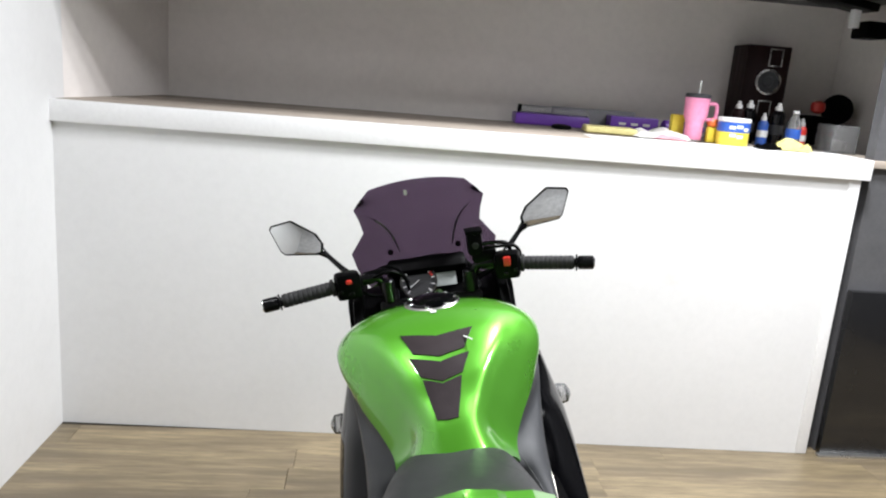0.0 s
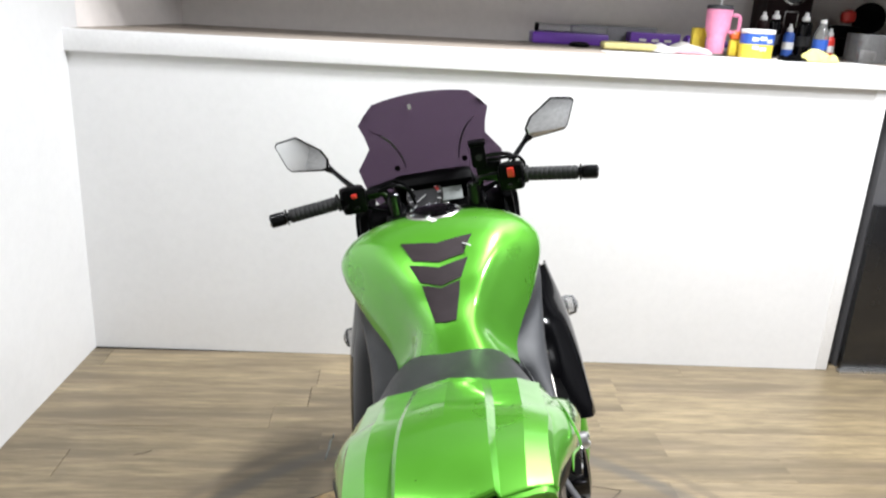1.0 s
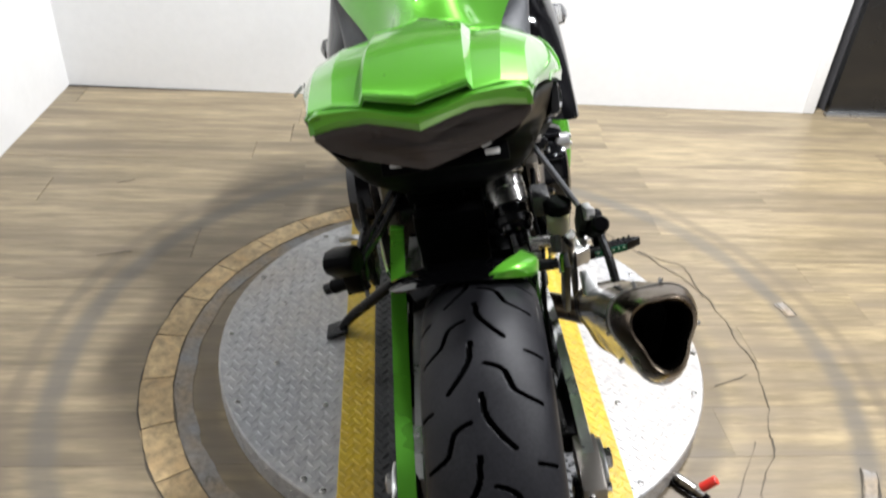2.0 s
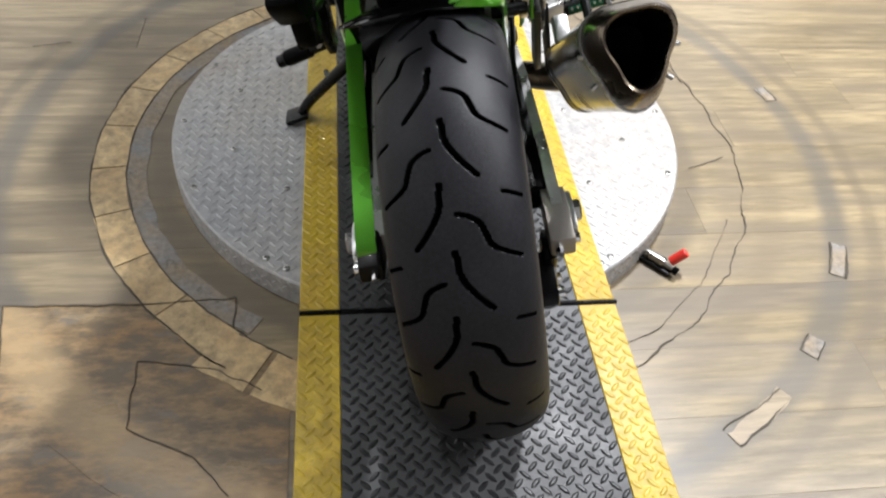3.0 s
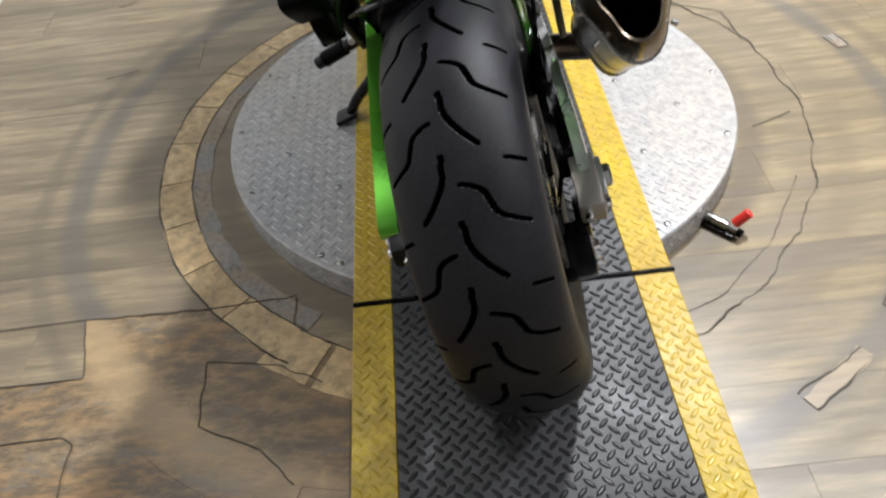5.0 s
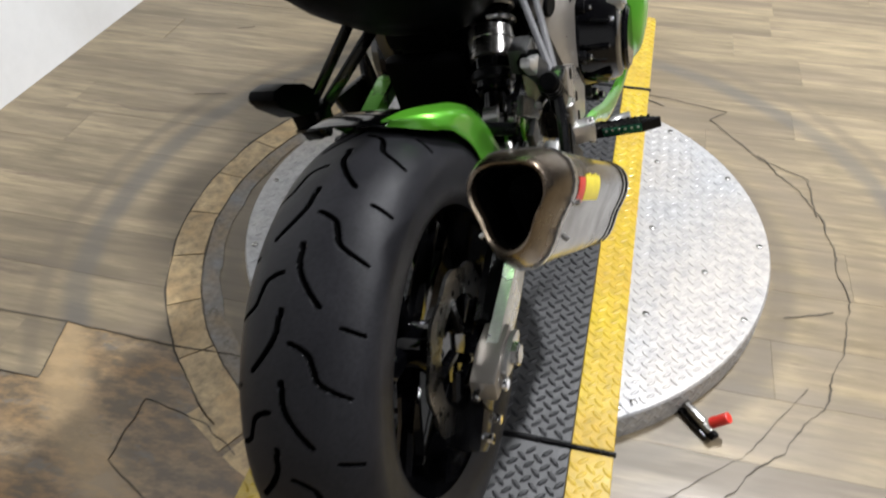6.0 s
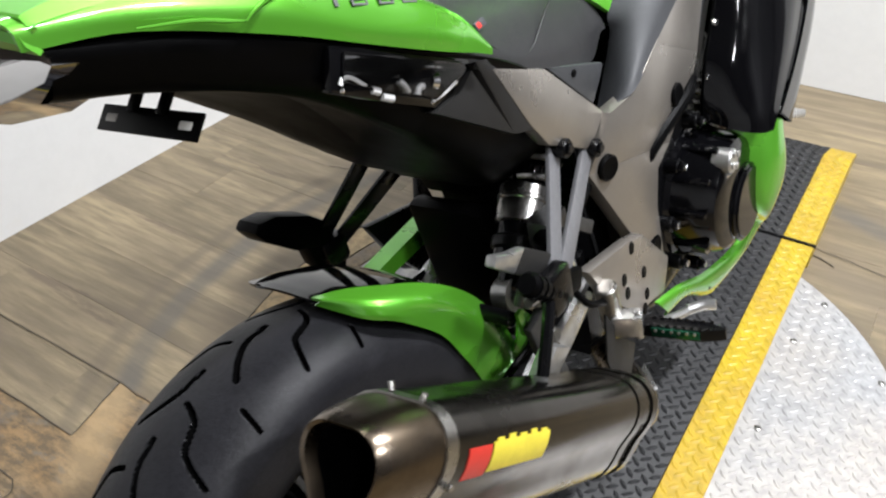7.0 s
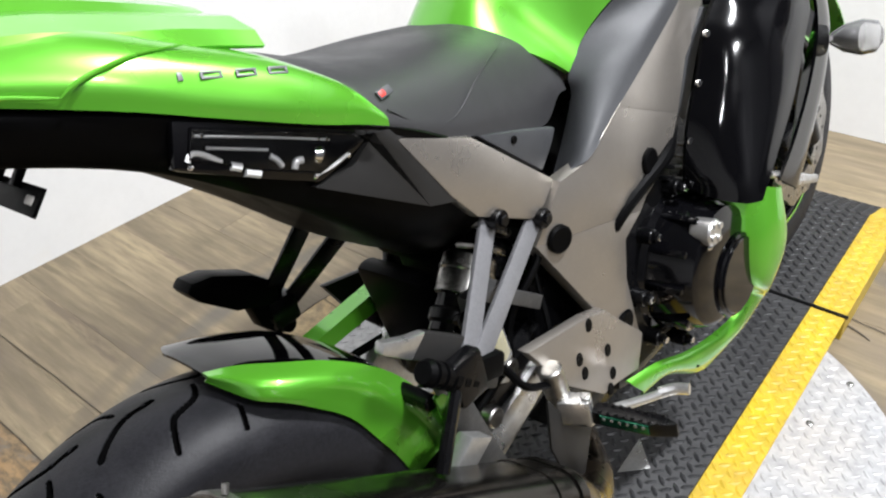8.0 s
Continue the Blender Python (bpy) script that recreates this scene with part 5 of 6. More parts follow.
pedal = part("brake_pedal", joined(tube([(0.213, 0.40, 0.372), (0.224, 0.46, 0.345), (0.234, 0.515, 0.322), (0.240, 0.548, 0.310)], 0.0062, 10), tube([(0.238, 0.545, 0.312), (0.254, 0.560, 0.314), (0.272, 0.567, 0.315)], 0.0080, 10)), ALU, bike, "aluminium brake pedal")
cyl = part("brake_cylinder", joined(rod((0.198, 0.395, 0.385), (0.198, 0.385, 0.455), 0.015, 14), rod((0.198, 0.398, 0.36), (0.198, 0.395, 0.386), 0.007, 10)), STEEL, bike, "rear brake master cylinder")
pot = part("fluid_pot", joined(rod((0.175, 0.325, 0.502), (0.175, 0.318, 0.550), 0.021, 20)), CLEAR, bike, "clear pot with yellow brake fluid")
part("pot_fluid", rod((0.175, 0.3245, 0.505), (0.175, 0.320, 0.540), 0.019, 20), YELLOW_PALE, pot, "yellow fluid")
part("pot_lid", rod((0.175, 0.318, 0.549), (0.175, 0.316, 0.568), 0.024, 20), BLACK, pot, "black screw lid")
part("fluid_hose", tube([(0.175, 0.326, 0.502), (0.195, 0.34, 0.46), (0.20, 0.37, 0.44), (0.198, 0.388, 0.43)], 0.005, 8), BLACK, bike)
part("heel_guard", plate([(.36, .43), (.40, .36), (.43, .33), (.40, .27), (.37, .29), (.35, .36)], 0.205, 0.209, 0.0015), DARK_GREY, bike, "dark grey heel guard")
part("hugger_lug", plate([(.233, .510), (.243, .513), (.279, .468), (.263, .456), (.238, .477)], 0.164, 0.170, 0.002), GREEN, hugger, "green lug of the hugger")
part("lug_bolt", rod((0.168, 0.258, 0.474), (0.174, 0.258, 0.474), 0.007, 12), CHROME, hugger)
part("arm_block", plate([(.242, .482), (.270, .460), (.228, .440), (.204, .460)], 0.178, 0.200, 0.004), ALU, swing, "bare aluminium block of the swingarm")
part("linkage", joined(box((0.13, 0.34, 0.45), (0.02, 0.09, 0.02), 0.004, (-30, 0, 0)), rod((0.12, 0.36, 0.46), (0.165, 0.36, 0.46), 0.012, 12)), STEEL, bike, "steel link")
part("bush", rod((0.06, 0.33, 0.40), (0.15, 0.33, 0.40), 0.014, 12), STEEL, bike)
part("bush", rod((0.105, 0.235, 0.50), (0.160, 0.235, 0.50), 0.010, 12), BLACK_METAL, bike)
for shape_ in (box((0.165, 0.29, 0.50), (0.01, 0.10, 0.03), 0.003, (-35, 0, 0)), box((0.175, 0.27, 0.43), (0.012, 0.035, 0.13), 0.004, (15, 0, 0)), box((0.15, 0.35, 0.555), (0.03, 0.05, 0.04), 0.006), box((0.16, 0.405, 0.53), (0.008, 0.07, 0.018), 0.002, (-38, 0, 0))):
    part("bracket", shape_, CAST, bike, "dark cast bracket")
part("wiring", joined(tube([(0.12, 0.50, 0.62), (0.15, 0.46, 0.56), (0.14, 0.40, 0.50), (0.15, 0.37, 0.44)], 0.005, 8), tube([(0.10, 0.52, 0.60), (0.13, 0.47, 0.52), (0.16, 0.44, 0.45), (0.16, 0.41, 0.42)], 0.004, 8)), BLACK, bike, "black cables")
lp = part("rider_peg", joined(tube([(-0.19, 0.50, 0.345), (-0.25, 0.505, 0.325), (-0.300, 0.512, 0.308)], 0.013, 12)), BLACK_METAL, bike, "black footpeg with a green sleeve")
part("peg_sleeve", rod((-0.23, 0.503, 0.332), (-0.285, 0.511, 0.313), 0.016, 12), BLACK, lp)
part("rearset_plate", plate([(.353, .497), (.478, .472), (.496, .53), (.530, .40), (.515, .33), (.456, .340), (.389, .425)], -0.190, -0.176, 0.004), BLACK_METAL, bike, "black footrest plate")
part("shift_lever", tube([(-0.21, 0.48, 0.35), (-0.22, 0.58, 0.34), (-0.23, 0.66, 0.33), (-0.28, 0.665, 0.33)], 0.007, 8), ALU, bike, "aluminium shift lever")
stand = part("side_stand", joined(tube([(-0.14, 0.60, 0.26), (-0.22, 0.62, 0.19), (-0.29, 0.645, 0.125), (-0.325, 0.655, 0.086)], [0.014, 0.013, 0.012], 12), box((-0.338, 0.657, 0.078), (0.055, 0.05, 0.012), 0.004, (0, -11.6, 0)), tube([(-0.24, 0.63, 0.17), (-0.25, 0.68, 0.165)], 0.006, 8)), BLACK_METAL, bike, "black side stand resting on the turntable")

# ---- fairings ----
side_rows = smooth_rows([
    [(.188, .905, .800), (.205, .925, .803), (.222, .945, .804), (.232, .960, .802), (.236, .985, .800)],
    [(.192, .870, .752), (.216, .892, .748), (.240, .925, .738), (.256, .960, .726), (.262, 1.003, .708)],
    [(.195, .826, .715), (.226, .842, .705), (.252, .875, .694), (.268, .920, .682), (.272, .964, .669)],
    [(.196, .800, .668), (.230, .808, .655), (.258, .834, .640), (.276, .866, .622), (.280, .900, .602)],
    [(.197, .762, .612), (.232, .768, .596), (.260, .784, .580), (.278, .804, .564), (.284, .830, .546)],
    [(.198, .742, .560), (.232, .744, .547), (.260, .752, .536), (.278, .766, .526), (.286, .790, .516)],
    [(.199, .736, .527), (.230, .736, .516), (.258, .742, .508), (.276, .754, .502), (.286, .773, .498)],
], 5, 5)
front_rows = smooth_rows([
    [(.205, 1.02, .82), (.210, 1.09, .81), (.18, 1.26, .80)],
    [(.250, 1.045, .72), (.246, 1.10, .705), (.20, 1.24, .70)],
    [(.262, 1.040, .65), (.256, 1.105, .635), (.205, 1.19, .62)],
    [(.266, 1.000, .585), (.260, 1.070, .560), (.21, 1.12, .54)],
    [(.266, .940, .520), (.261, 1.005, .480), (.22, 1.05, .46)],
    [(.266, .880, .478), (.262, .955, .428), (.23, .985, .42)],
], 4, 4)
belly_rows = smooth_rows([
    [(.215, .80, .50), (.262, .83, .49), (.272, .87, .47), (.25, .90, .46)],
    [(.225, .785, .42), (.268, .815, .415), (.278, .87, .385), (.25, .905, .36)],
    [(.238, .800, .345), (.262, .812, .337), (.264, .846, .316), (.243, .870, .302)],
    [(.230, .838, .297), (.239, .85, .288), (.239, .865, .27), (.228, .872, .258)],
    [(.215, .788, .262), (.225, .794, .255), (.225, .808, .238), (.215, .818, .226)],
    [(.203, .690, .272), (.211, .697, .262), (.211, .715, .235), (.203, .730, .212)],
    [(.191, .615, .296), (.198, .620, .288), (.198, .637, .270), (.191, .645, .258)],
    [(.180, .555, .302), (.186, .560, .296), (.186, .582, .270), (.180, .588, .256)],
], 5, 4)
for s in (1, -1):
    flip = (lambda g: g) if s > 0 else (lambda g: mirrored(([(0.915 * x, y, z) for x, y, z in g[0]], g[1])))
    fairing = part("side_fairing", flip(shell(side_rows, -0.005)), BLACK_GLOSS, bike, "gloss black side fairing", 60)
    part("fairing_edge", flip(tube([tuple(r[0]) for r in side_rows[::3]], 0.005, 8, 2)), BLACK, fairing)
    for q in (3, 10, 16, 22):
        p = side_rows[q][0]
        part("fairing_clip", flip(rod((p[0] + 0.002, p[1] - 0.004, p[2]), (p[0] + 0.008, p[1] - 0.006, p[2]), 0.005, 10)), CHROME, fairing)
    part("front_fairing", flip(shell(front_rows, -0.005)), BLACK_GLOSS, bike, "gloss black front fairing leaf", 60)
    part("belly_cowl", flip(shell(belly_rows, -0.004)), GREEN, bike, "glossy green lower cowl", 60)
    part("cowl_bolt", flip(rod((0.200, 0.704, 0.244), (0.2135, 0.704, 0.244), 0.009, 14)), BLACK, bike, "black cowl bolt")
    part("cowl_bolt", flip(rod((0.228, 0.858, 0.280), (0.2415, 0.858, 0.280), 0.006, 12)), BLACK, bike, "black cowl bolt")
    part("fairing_stay", flip(joined(tube([(0.262, 0.86, 0.495), (0.262, 0.95, 0.452), (0.262, 1.02, 0.415)], 0.006, 8), box((0.262, 1.0, 0.422), (0.012, 0.09, 0.014), 0.004, (-22, 0, 0)))), ALU, bike, "pale bare fairing stay")
    sig = part("front_signal", flip(turned([(0.010, 0), (0.022, 0.02), (0.028, 0.045), (0.024, 0.065), (0.010, 0.074)], (0.255, 1.13, 0.61), (1.0, 1.16, 0.63), 20)), CLEAR, bike, "clear front turn signal")
    part("signal_bowl", flip(turned([(0.006, 0.004), (0.018, 0.022), (0.022, 0.045), (0.003, 0.05)], (0.255, 1.13, 0.61), (1.0, 1.16, 0.63), 16)), CHROME, sig)
    part("fork_leg", flip(joined(rod((0.105, FRONT_Y - 0.02, 0.30), (0.105, FRONT_Y - 0.16, 0.62), 0.030, 20), rod((0.105, FRONT_Y - 0.155, 0.61), (0.105, 1.10, 0.955), 0.024, 20))), BLACK_METAL, bike, "black fork leg")
    part("front_caliper", flip(box((0.098, FRONT_Y - 0.12, 0.32), (0.05, 0.06, 0.11), 0.015, (20, 0, 0))), BLACK_METAL, bike, "black front caliper")
part("radiator", joined(box((0, 1.02, 0.55), (0.36, 0.05, 0.34), 0.008, (12, 0, 0))), BLACK_METAL, bike, "black radiator")
for k in range(4):
    part("exhaust_header", tube([(-0.12 + 0.08 * k, 0.92, 0.48), (-0.12 + 0.08 * k, 1.0, 0.38), (-0.09 + 0.06 * k, 0.95, 0.24), (-0.04 + 0.027 * k, 0.80, 0.19)], 0.019, 12), BRONZE, bike, "heat-tinted header pipe")
fender_rows = [[((x), FRONT_Y + (0.325 - 0.9 * x * x) * math.cos(radians(a)), FRONT_Z + (0.325 - 0.9 * x * x) * math.sin(radians(a))) for x in (-0.085, -0.07, -0.04, 0, 0.04, 0.07, 0.085)] for a in range(20, 176, 13)]
part("front_fender", shell(smooth_rows(fender_rows, 2, 3), 0.003), GREEN, bike, "glossy green front mudguard", 60)
nose_rows = smooth_rows([
    [(-.19, 1.25, .91), (-.13, 1.40, .90), (0, 1.46, .905), (.13, 1.40, .90), (.19, 1.25, .91)],
    [(-.21, 1.28, .85), (-.15, 1.48, .84), (0, 1.58, .845), (.15, 1.48, .84), (.21, 1.28, .85)],
    [(-.20, 1.30, .76), (-.13, 1.48, .74), (0, 1.57, .74), (.13, 1.48, .74), (.20, 1.30, .76)],
    [(-.19, 1.26, .66), (-.10, 1.38, .65), (0, 1.42, .65), (.10, 1.38, .65), (.19, 1.26, .66)],
], 5, 5)
nose = part("nose_fairing", shell(nose_rows, 0.004), GREEN, bike, "glossy green nose fairing", 60)
for s in (1, -1):
    part("headlight", moved(box((0, 0, 0), (0.12, 0.02, 0.06), 0.02), pose(s * 0.075, 1.535, 0.81, 0, 0, -s * 33)), CLEAR, nose, "clear headlight lens")

# ---- cockpit ----
EYE_Y, EYE_Z = -0.709, 1.494


def at_depth(x, z, y):
    """A point of the upright plane y = 1.2 slid to the depth y along the rider's line of sight."""
    k = (y - EYE_Y) / (1.2 - EYE_Y)
    return (x * k, y, EYE_Z + (z - EYE_Z) * k)


screen_rows = []
for zc, ze, w, y in ((1.214, 1.199, .122, 1.175), (1.190, 1.176, .146, 1.188), (1.157, 1.153, .166, 1.21), (1.125, 1.123, .155, 1.232), (1.094, 1.092, .149, 1.252), (1.068, 1.066, .168, 1.272), (1.042, 1.042, .186, 1.29), (1.006, 0.998, .176, 1.315), (.975, .955, .155, 1.335), (.955, .93, .135, 1.35)):
    row = []
    for k in range(61):
        f = 2 * k / 60 - 1
        x = w * f
        p = at_depth(x, zc + (ze - zc) * f * f, y - 1.5 * x * x)
        ridge = 0.005 * max(0.0, 1 - max(0.0, zc - 1.12) / 0.03) * (0.5 + 0.5 * math.tanh((abs(x) - (0.064 + 0.18 * max(0, zc - 1.03) + 3.4 * max(0, zc - 1.03) ** 2)) / 0.004))
        row.append((p[0], p[1] - ridge, p[2]))
    screen_rows.append(row)
dense = np.array([np.array([np.interp(np.linspace(0, 9, 46), range(10), np.array(screen_rows)[:, k, c]) for c in range(3)]).T for k in range(61)]).transpose(1, 0, 2)
screen = part("windscreen", shell(dense, 0.002), SCREEN, bike, "smoked purple windscreen with a stepped outline", 60)
# dark tubes put the shading of the screen's creases into colour
for line in ([(-0.066, 1.252, 1.020), (-0.074, 1.245, 1.055), (-0.090, 1.232, 1.090), (-0.112, 1.220, 1.116), (-0.140, 1.206, 1.138)], [(0.074, 1.252, 1.022), (0.081, 1.245, 1.055), (0.090, 1.232, 1.085), (0.104, 1.217, 1.112), (0.128, 1.200, 1.137)]):
    part("moulded_bead", tube([(x, y - 0.006, z) for x, y, z in line], [0.0012, 0.0026, 0.0028, 0.0022, 0.001], 8), CREASE_SHADE, screen, "moulded crease, its shading drawn as a dark line")
part("screen_sticker", moved(box((0, 0, 0), (0.008, 0.0012, 0.013), 0.0003), Matrix.Translation(at_depth(-0.030, 1.183, 1.186))), PAPER, screen, "tiny pale sticker")
for s in (1, -1):
    for z in (1.034, 1.006):
        part("screen_bolt", rod(at_depth(s * 0.088, z, 1.26), at_depth(s * 0.088, z, 1.275), 0.008, 12), BLACK, screen)
dash = part("dashboard", joined(box((0.0, 1.215, 0.955), (0.21, 0.05, 0.12), 0.02, (35, 0, 0)), tube([(-0.118, 1.20, 0.915), (-0.095, 1.20, 0.968), (-0.05, 1.205, 0.995), (0.0, 1.205, 1.003), (0.06, 1.205, 0.999), (0.11, 1.20, 0.970), (0.130, 1.20, 0.915)], 0.010, 10)), BLACK, bike, "black instrument cluster")
dial_n = Vector((0, -0.80, 0.60))
dial_c = Vector((-0.026, 1.160, 0.958))
part("tachometer", turned([(0.046, -0.004), (0.046, 0.003), (0.042, 0.003), (0.041, 0.0)], dial_c, dial_c + dial_n, 40), DIAL, dash, "round white-numbered rev counter")
part("dial_ring", turned([(0.0475, 0), (0.0475, 0.004), (0.043, 0.004)], dial_c, dial_c + dial_n, 40, False), CHROME, dash)
dial_m = Matrix.Translation(dial_c) @ dial_n.to_track_quat("Z", "Y").to_matrix().to_4x4()
ticks = []
for k in range(11):
    a = radians(225 - 27 * k)
    ticks.append(moved(box((0, 0, 0), (0.009, 0.0022, 0.001), 0), dial_m @ pose(0.038 * math.cos(a), 0.038 * math.sin(a), 0.0042, 0, 0, math.degrees(a))))
part("dial_marks", joined(*ticks), WHITE, dash)
part("dial_needle", moved(box((0.012, 0, 0), (0.03, 0.002, 0.001), 0), dial_m @ pose(0, 0, 0.006, 0, 0, 215)), WHITE, dash)
part("dial_red_zone", joined(*[moved(box((0, 0, 0), (0.006, 0.006, 0.001), 0), dial_m @ pose(0.037 * math.cos(radians(a)), 0.037 * math.sin(radians(a)), 0.0042, 0, 0, a)) for a in (20, 32, 44, 56)]), RED, dash)
part("display", moved(box((0, 0, 0), (0.058, 0.042, 0.003), 0.001), Matrix.Translation((0.042, 1.166, 0.957)) @ dial_n.to_track_quat("Z", "Y").to_matrix().to_4x4()), LCD, dash, "grey rectangular display")
cockpit = smooth_rows([[(-.20, 1.03, .90), (-.10, 1.08, .915), (0, 1.10, .915), (.10, 1.08, .915), (.20, 1.03, .90)], [(-.205, 1.15, .945), (-.12, 1.19, .93), (0, 1.21, .92), (.12, 1.19, .93), (.205, 1.15, .945)], [(-.17, 1.32, .905), (-.10, 1.36, .905), (0, 1.38, .905), (.10, 1.36, .905), (.17, 1.32, .905)]], 4, 4)
part("cockpit_panel", shell(cockpit, 0.006), BLACK, bike, "black cockpit panel", 60)
for s in (1, -1):
    part("cockpit_cheek", (lambda g: g if s > 0 else mirrored(g))(plate([(1.02, .80), (1.0, .90), (1.06, .955), (1.18, .975), (1.30, .95), (1.2, .82)], 0.165, 0.190, 0.008)), BLACK, bike, "black inner fairing cheek")
part("top_clamp", joined(box((0, 1.085, 0.925), (0.25, 0.07, 0.025), 0.008, (-22, 0, 0)), rod((0, 1.07, 0.915), (0, 1.06, 0.945), 0.022, 16)), BLACK_METAL, bike, "black top clamp")
key = part("ignition_key", joined(box((0.016, 1.045, 0.945), (0.006, 0.02, 0.034), 0.002), turned([(0.011, -0.002), (0.011, 0.002)], (0.020, 1.04, 0.955), (0.020, 0.4, 1.1), 14)), STEEL, bike, "key in the ignition")
part("key_fob", box((0.028, 1.035, 0.940), (0.012, 0.004, 0.022), 0.002, (20, 0, 10)), STEEL, key)
for s in (1, -1):
    # the bar's risers, tube, grip, weight, switches
    bar = part("handlebar", joined(tube([(s * 0.105, 1.07, 0.965), (s * 0.115, 1.065, 1.000), (s * 0.14, 1.055, 1.012), (s * 0.24, 1.035, 1.004), (s * 0.36, 1.002, 0.996)], 0.011, 12), rod((s * 0.100, 1.068, 0.945), (s * 0.100, 1.066, 1.000), 0.017, 16)), BLACK_METAL, bike, "black clip-on handlebar")
    ribs = [(0.021, 0.0), (0.021, 0.006), (0.0158, 0.0075)] + [q for k in range(10) for q in ((0.0158, 0.012 + 0.011 * k), (0.0170, 0.013 + 0.011 * k), (0.0170, 0.019 + 0.011 * k), (0.0158, 0.020 + 0.011 * k))] + [(0.0155, 0.1235)]
    part("grip", turned(ribs, (s * 0.225, 1.038, 1.005), (s * 0.345, 1.007, 0.997), 18), GRIP, bar, "ribbed rubber grip")
    part("bar_weight", joined(rod((s * 0.348, 1.006, 0.997), (s * 0.352, 1.005, 0.9967), 0.020, 16), rod((s * 0.353, 1.004, 0.9965), (s * 0.388, 0.995, 0.9945), 0.0165, 16)), BLACK_METAL, bar, "bar end weight")
    part("bar_end", rod((s * 0.386, 0.9955, 0.9945), (s * 0.391, 0.994, 0.994), 0.012, 14), CHROME, bar)
    switch = part("switch_block", joined(box((s * 0.192, 1.040, 1.006), (0.060, 0.050, 0.064), 0.012, (0, 0, -s * 14)), rod((s * 0.16, 1.05, 1.01), (s * 0.22, 1.036, 1.006), 0.020, 14)), BLACK, bar, "black switch block")
    part("switch_button", box((s * 0.188 if s > 0 else -0.186, 1.014, 1.020), (0.016, 0.010, 0.022) if s > 0 else (0.014, 0.010, 0.010), 0.003, (0, 0, -s * 14)), RED, switch, "red switch")
    part("switch_toggle", joined(box((s * 0.207, 1.014, 0.998), (0.010, 0.012, 0.008), 0.002), box((s * 0.183, 1.018, 0.990), (0.012, 0.010, 0.008), 0.002)), BLACK_METAL, switch)
    part("lever", joined(tube([(s * 0.15, 1.085, 1.0), (s * 0.20, 1.10, 0.998), (s * 0.28, 1.095, 0.99), (s * 0.36, 1.08, 0.985)], [0.009, 0.007, 0.006, 0.007], 10), box((s * 0.155, 1.075, 1.005), (0.05, 0.035, 0.022), 0.006, (0, 0, -s * 10))), BLACK_METAL, bar, "black lever")
    stem = [(s * 0.185, 1.065, 1.022), (s * 0.205, 1.085, 1.038), (s * 0.235, 1.11, 1.065), (s * 0.252, 1.12, 1.078)]
    mirror = part("mirror", tube(stem, [0.010, 0.007, 0.006, 0.011], 10), BLACK_METAL, bike, "six-sided black mirror on a slim stem")
    part("stem_nut", rod((s * 0.183, 1.063, 1.012), (s * 0.186, 1.066, 1.030), 0.013, 6), BLACK_METAL, mirror)
    outline = [(.372, 1.147), (.366, 1.156), (.316, 1.164), (.258, 1.124), (.243, 1.098), (.247, 1.076), (.262, 1.072), (.340, 1.080), (.350, 1.090)]
    mc = Vector((0.31, 1.12, 1.118))
    bm_case = [(x - mc.x, z - mc.z) for x, z in outline]
    face = pose(mc.x, 1.118, mc.z, -8.5 if s < 0 else -3, 0, 4)
    case = moved(joined(plate(bm_case, 0, 0.012, 0.004, "y"), plate([(x * 0.72, z * 0.72) for x, z in bm_case], 0.010, 0.034, 0.010, "y")), face)
    glass = moved(plate([(x * 0.93, z * 0.91) for x, z in bm_case], -0.0012, 0.001, 0.0004, "y"), face)
    part("mirror_shell", case if s > 0 else mirrored(case), BLACK, mirror, "black mirror shell")
    part("mirror_glass", glass if s > 0 else mirrored(glass), MIRROR, mirror, "bright mirror glass")
brake_pot = part("brake_reservoir", joined(box((0.120, 1.062, 1.062), (0.036, 0.040, 0.052), 0.006, (0, 0, 0)), box((0.120, 1.062, 1.092), (0.042, 0.046, 0.010), 0.003), box((0.14, 1.06, 1.03), (0.06, 0.03, 0.03), 0.008)), BLACK, bike, "square black brake fluid reservoir")
part("pot_window", rod((0.120, 1.043, 1.060), (0.120, 1.0405, 1.060), 0.008, 16), DARK_GREY, brake_pot, "round sight window")
part("pot_bracket", tube([(0.135, 1.05, 1.06), (0.165, 1.045, 1.062), (0.195, 1.05, 1.055), (0.205, 1.06, 1.03)], 0.005, 8), BLACK_METAL, brake_pot)
for line in ([(0.14, 1.05, 1.05), (0.18, 1.04, 1.052), (0.215, 1.05, 1.045), (0.225, 1.075, 1.01), (0.17, 1.12, 0.98), (0.1, 1.15, 0.95)], [(0.20, 1.06, 1.0), (0.17, 1.10, 0.985), (0.12, 1.12, 0.955)],
             [(-0.155, 1.085, 1.0), (-0.11, 1.10, 1.022), (-0.075, 1.10, 1.015), (-0.05, 1.12, 0.97)], [(-0.19, 1.06, 0.995), (-0.15, 1.08, 0.965), (-0.10, 1.10, 0.945)], [(-0.13, 1.05, 1.014), (-0.09, 1.045, 1.024), (-0.06, 1.06, 1.005), (-0.05, 1.10, 0.96)]):
    part("cable", tube(line, 0.0042, 8), BLACK, bike, "black control cable")
part("cable_sleeve", tube([(-0.155, 1.072, 1.014), (-0.115, 1.065, 1.022), (-0.095, 1.06, 1.022)], 0.009, 10), BLACK, bike)


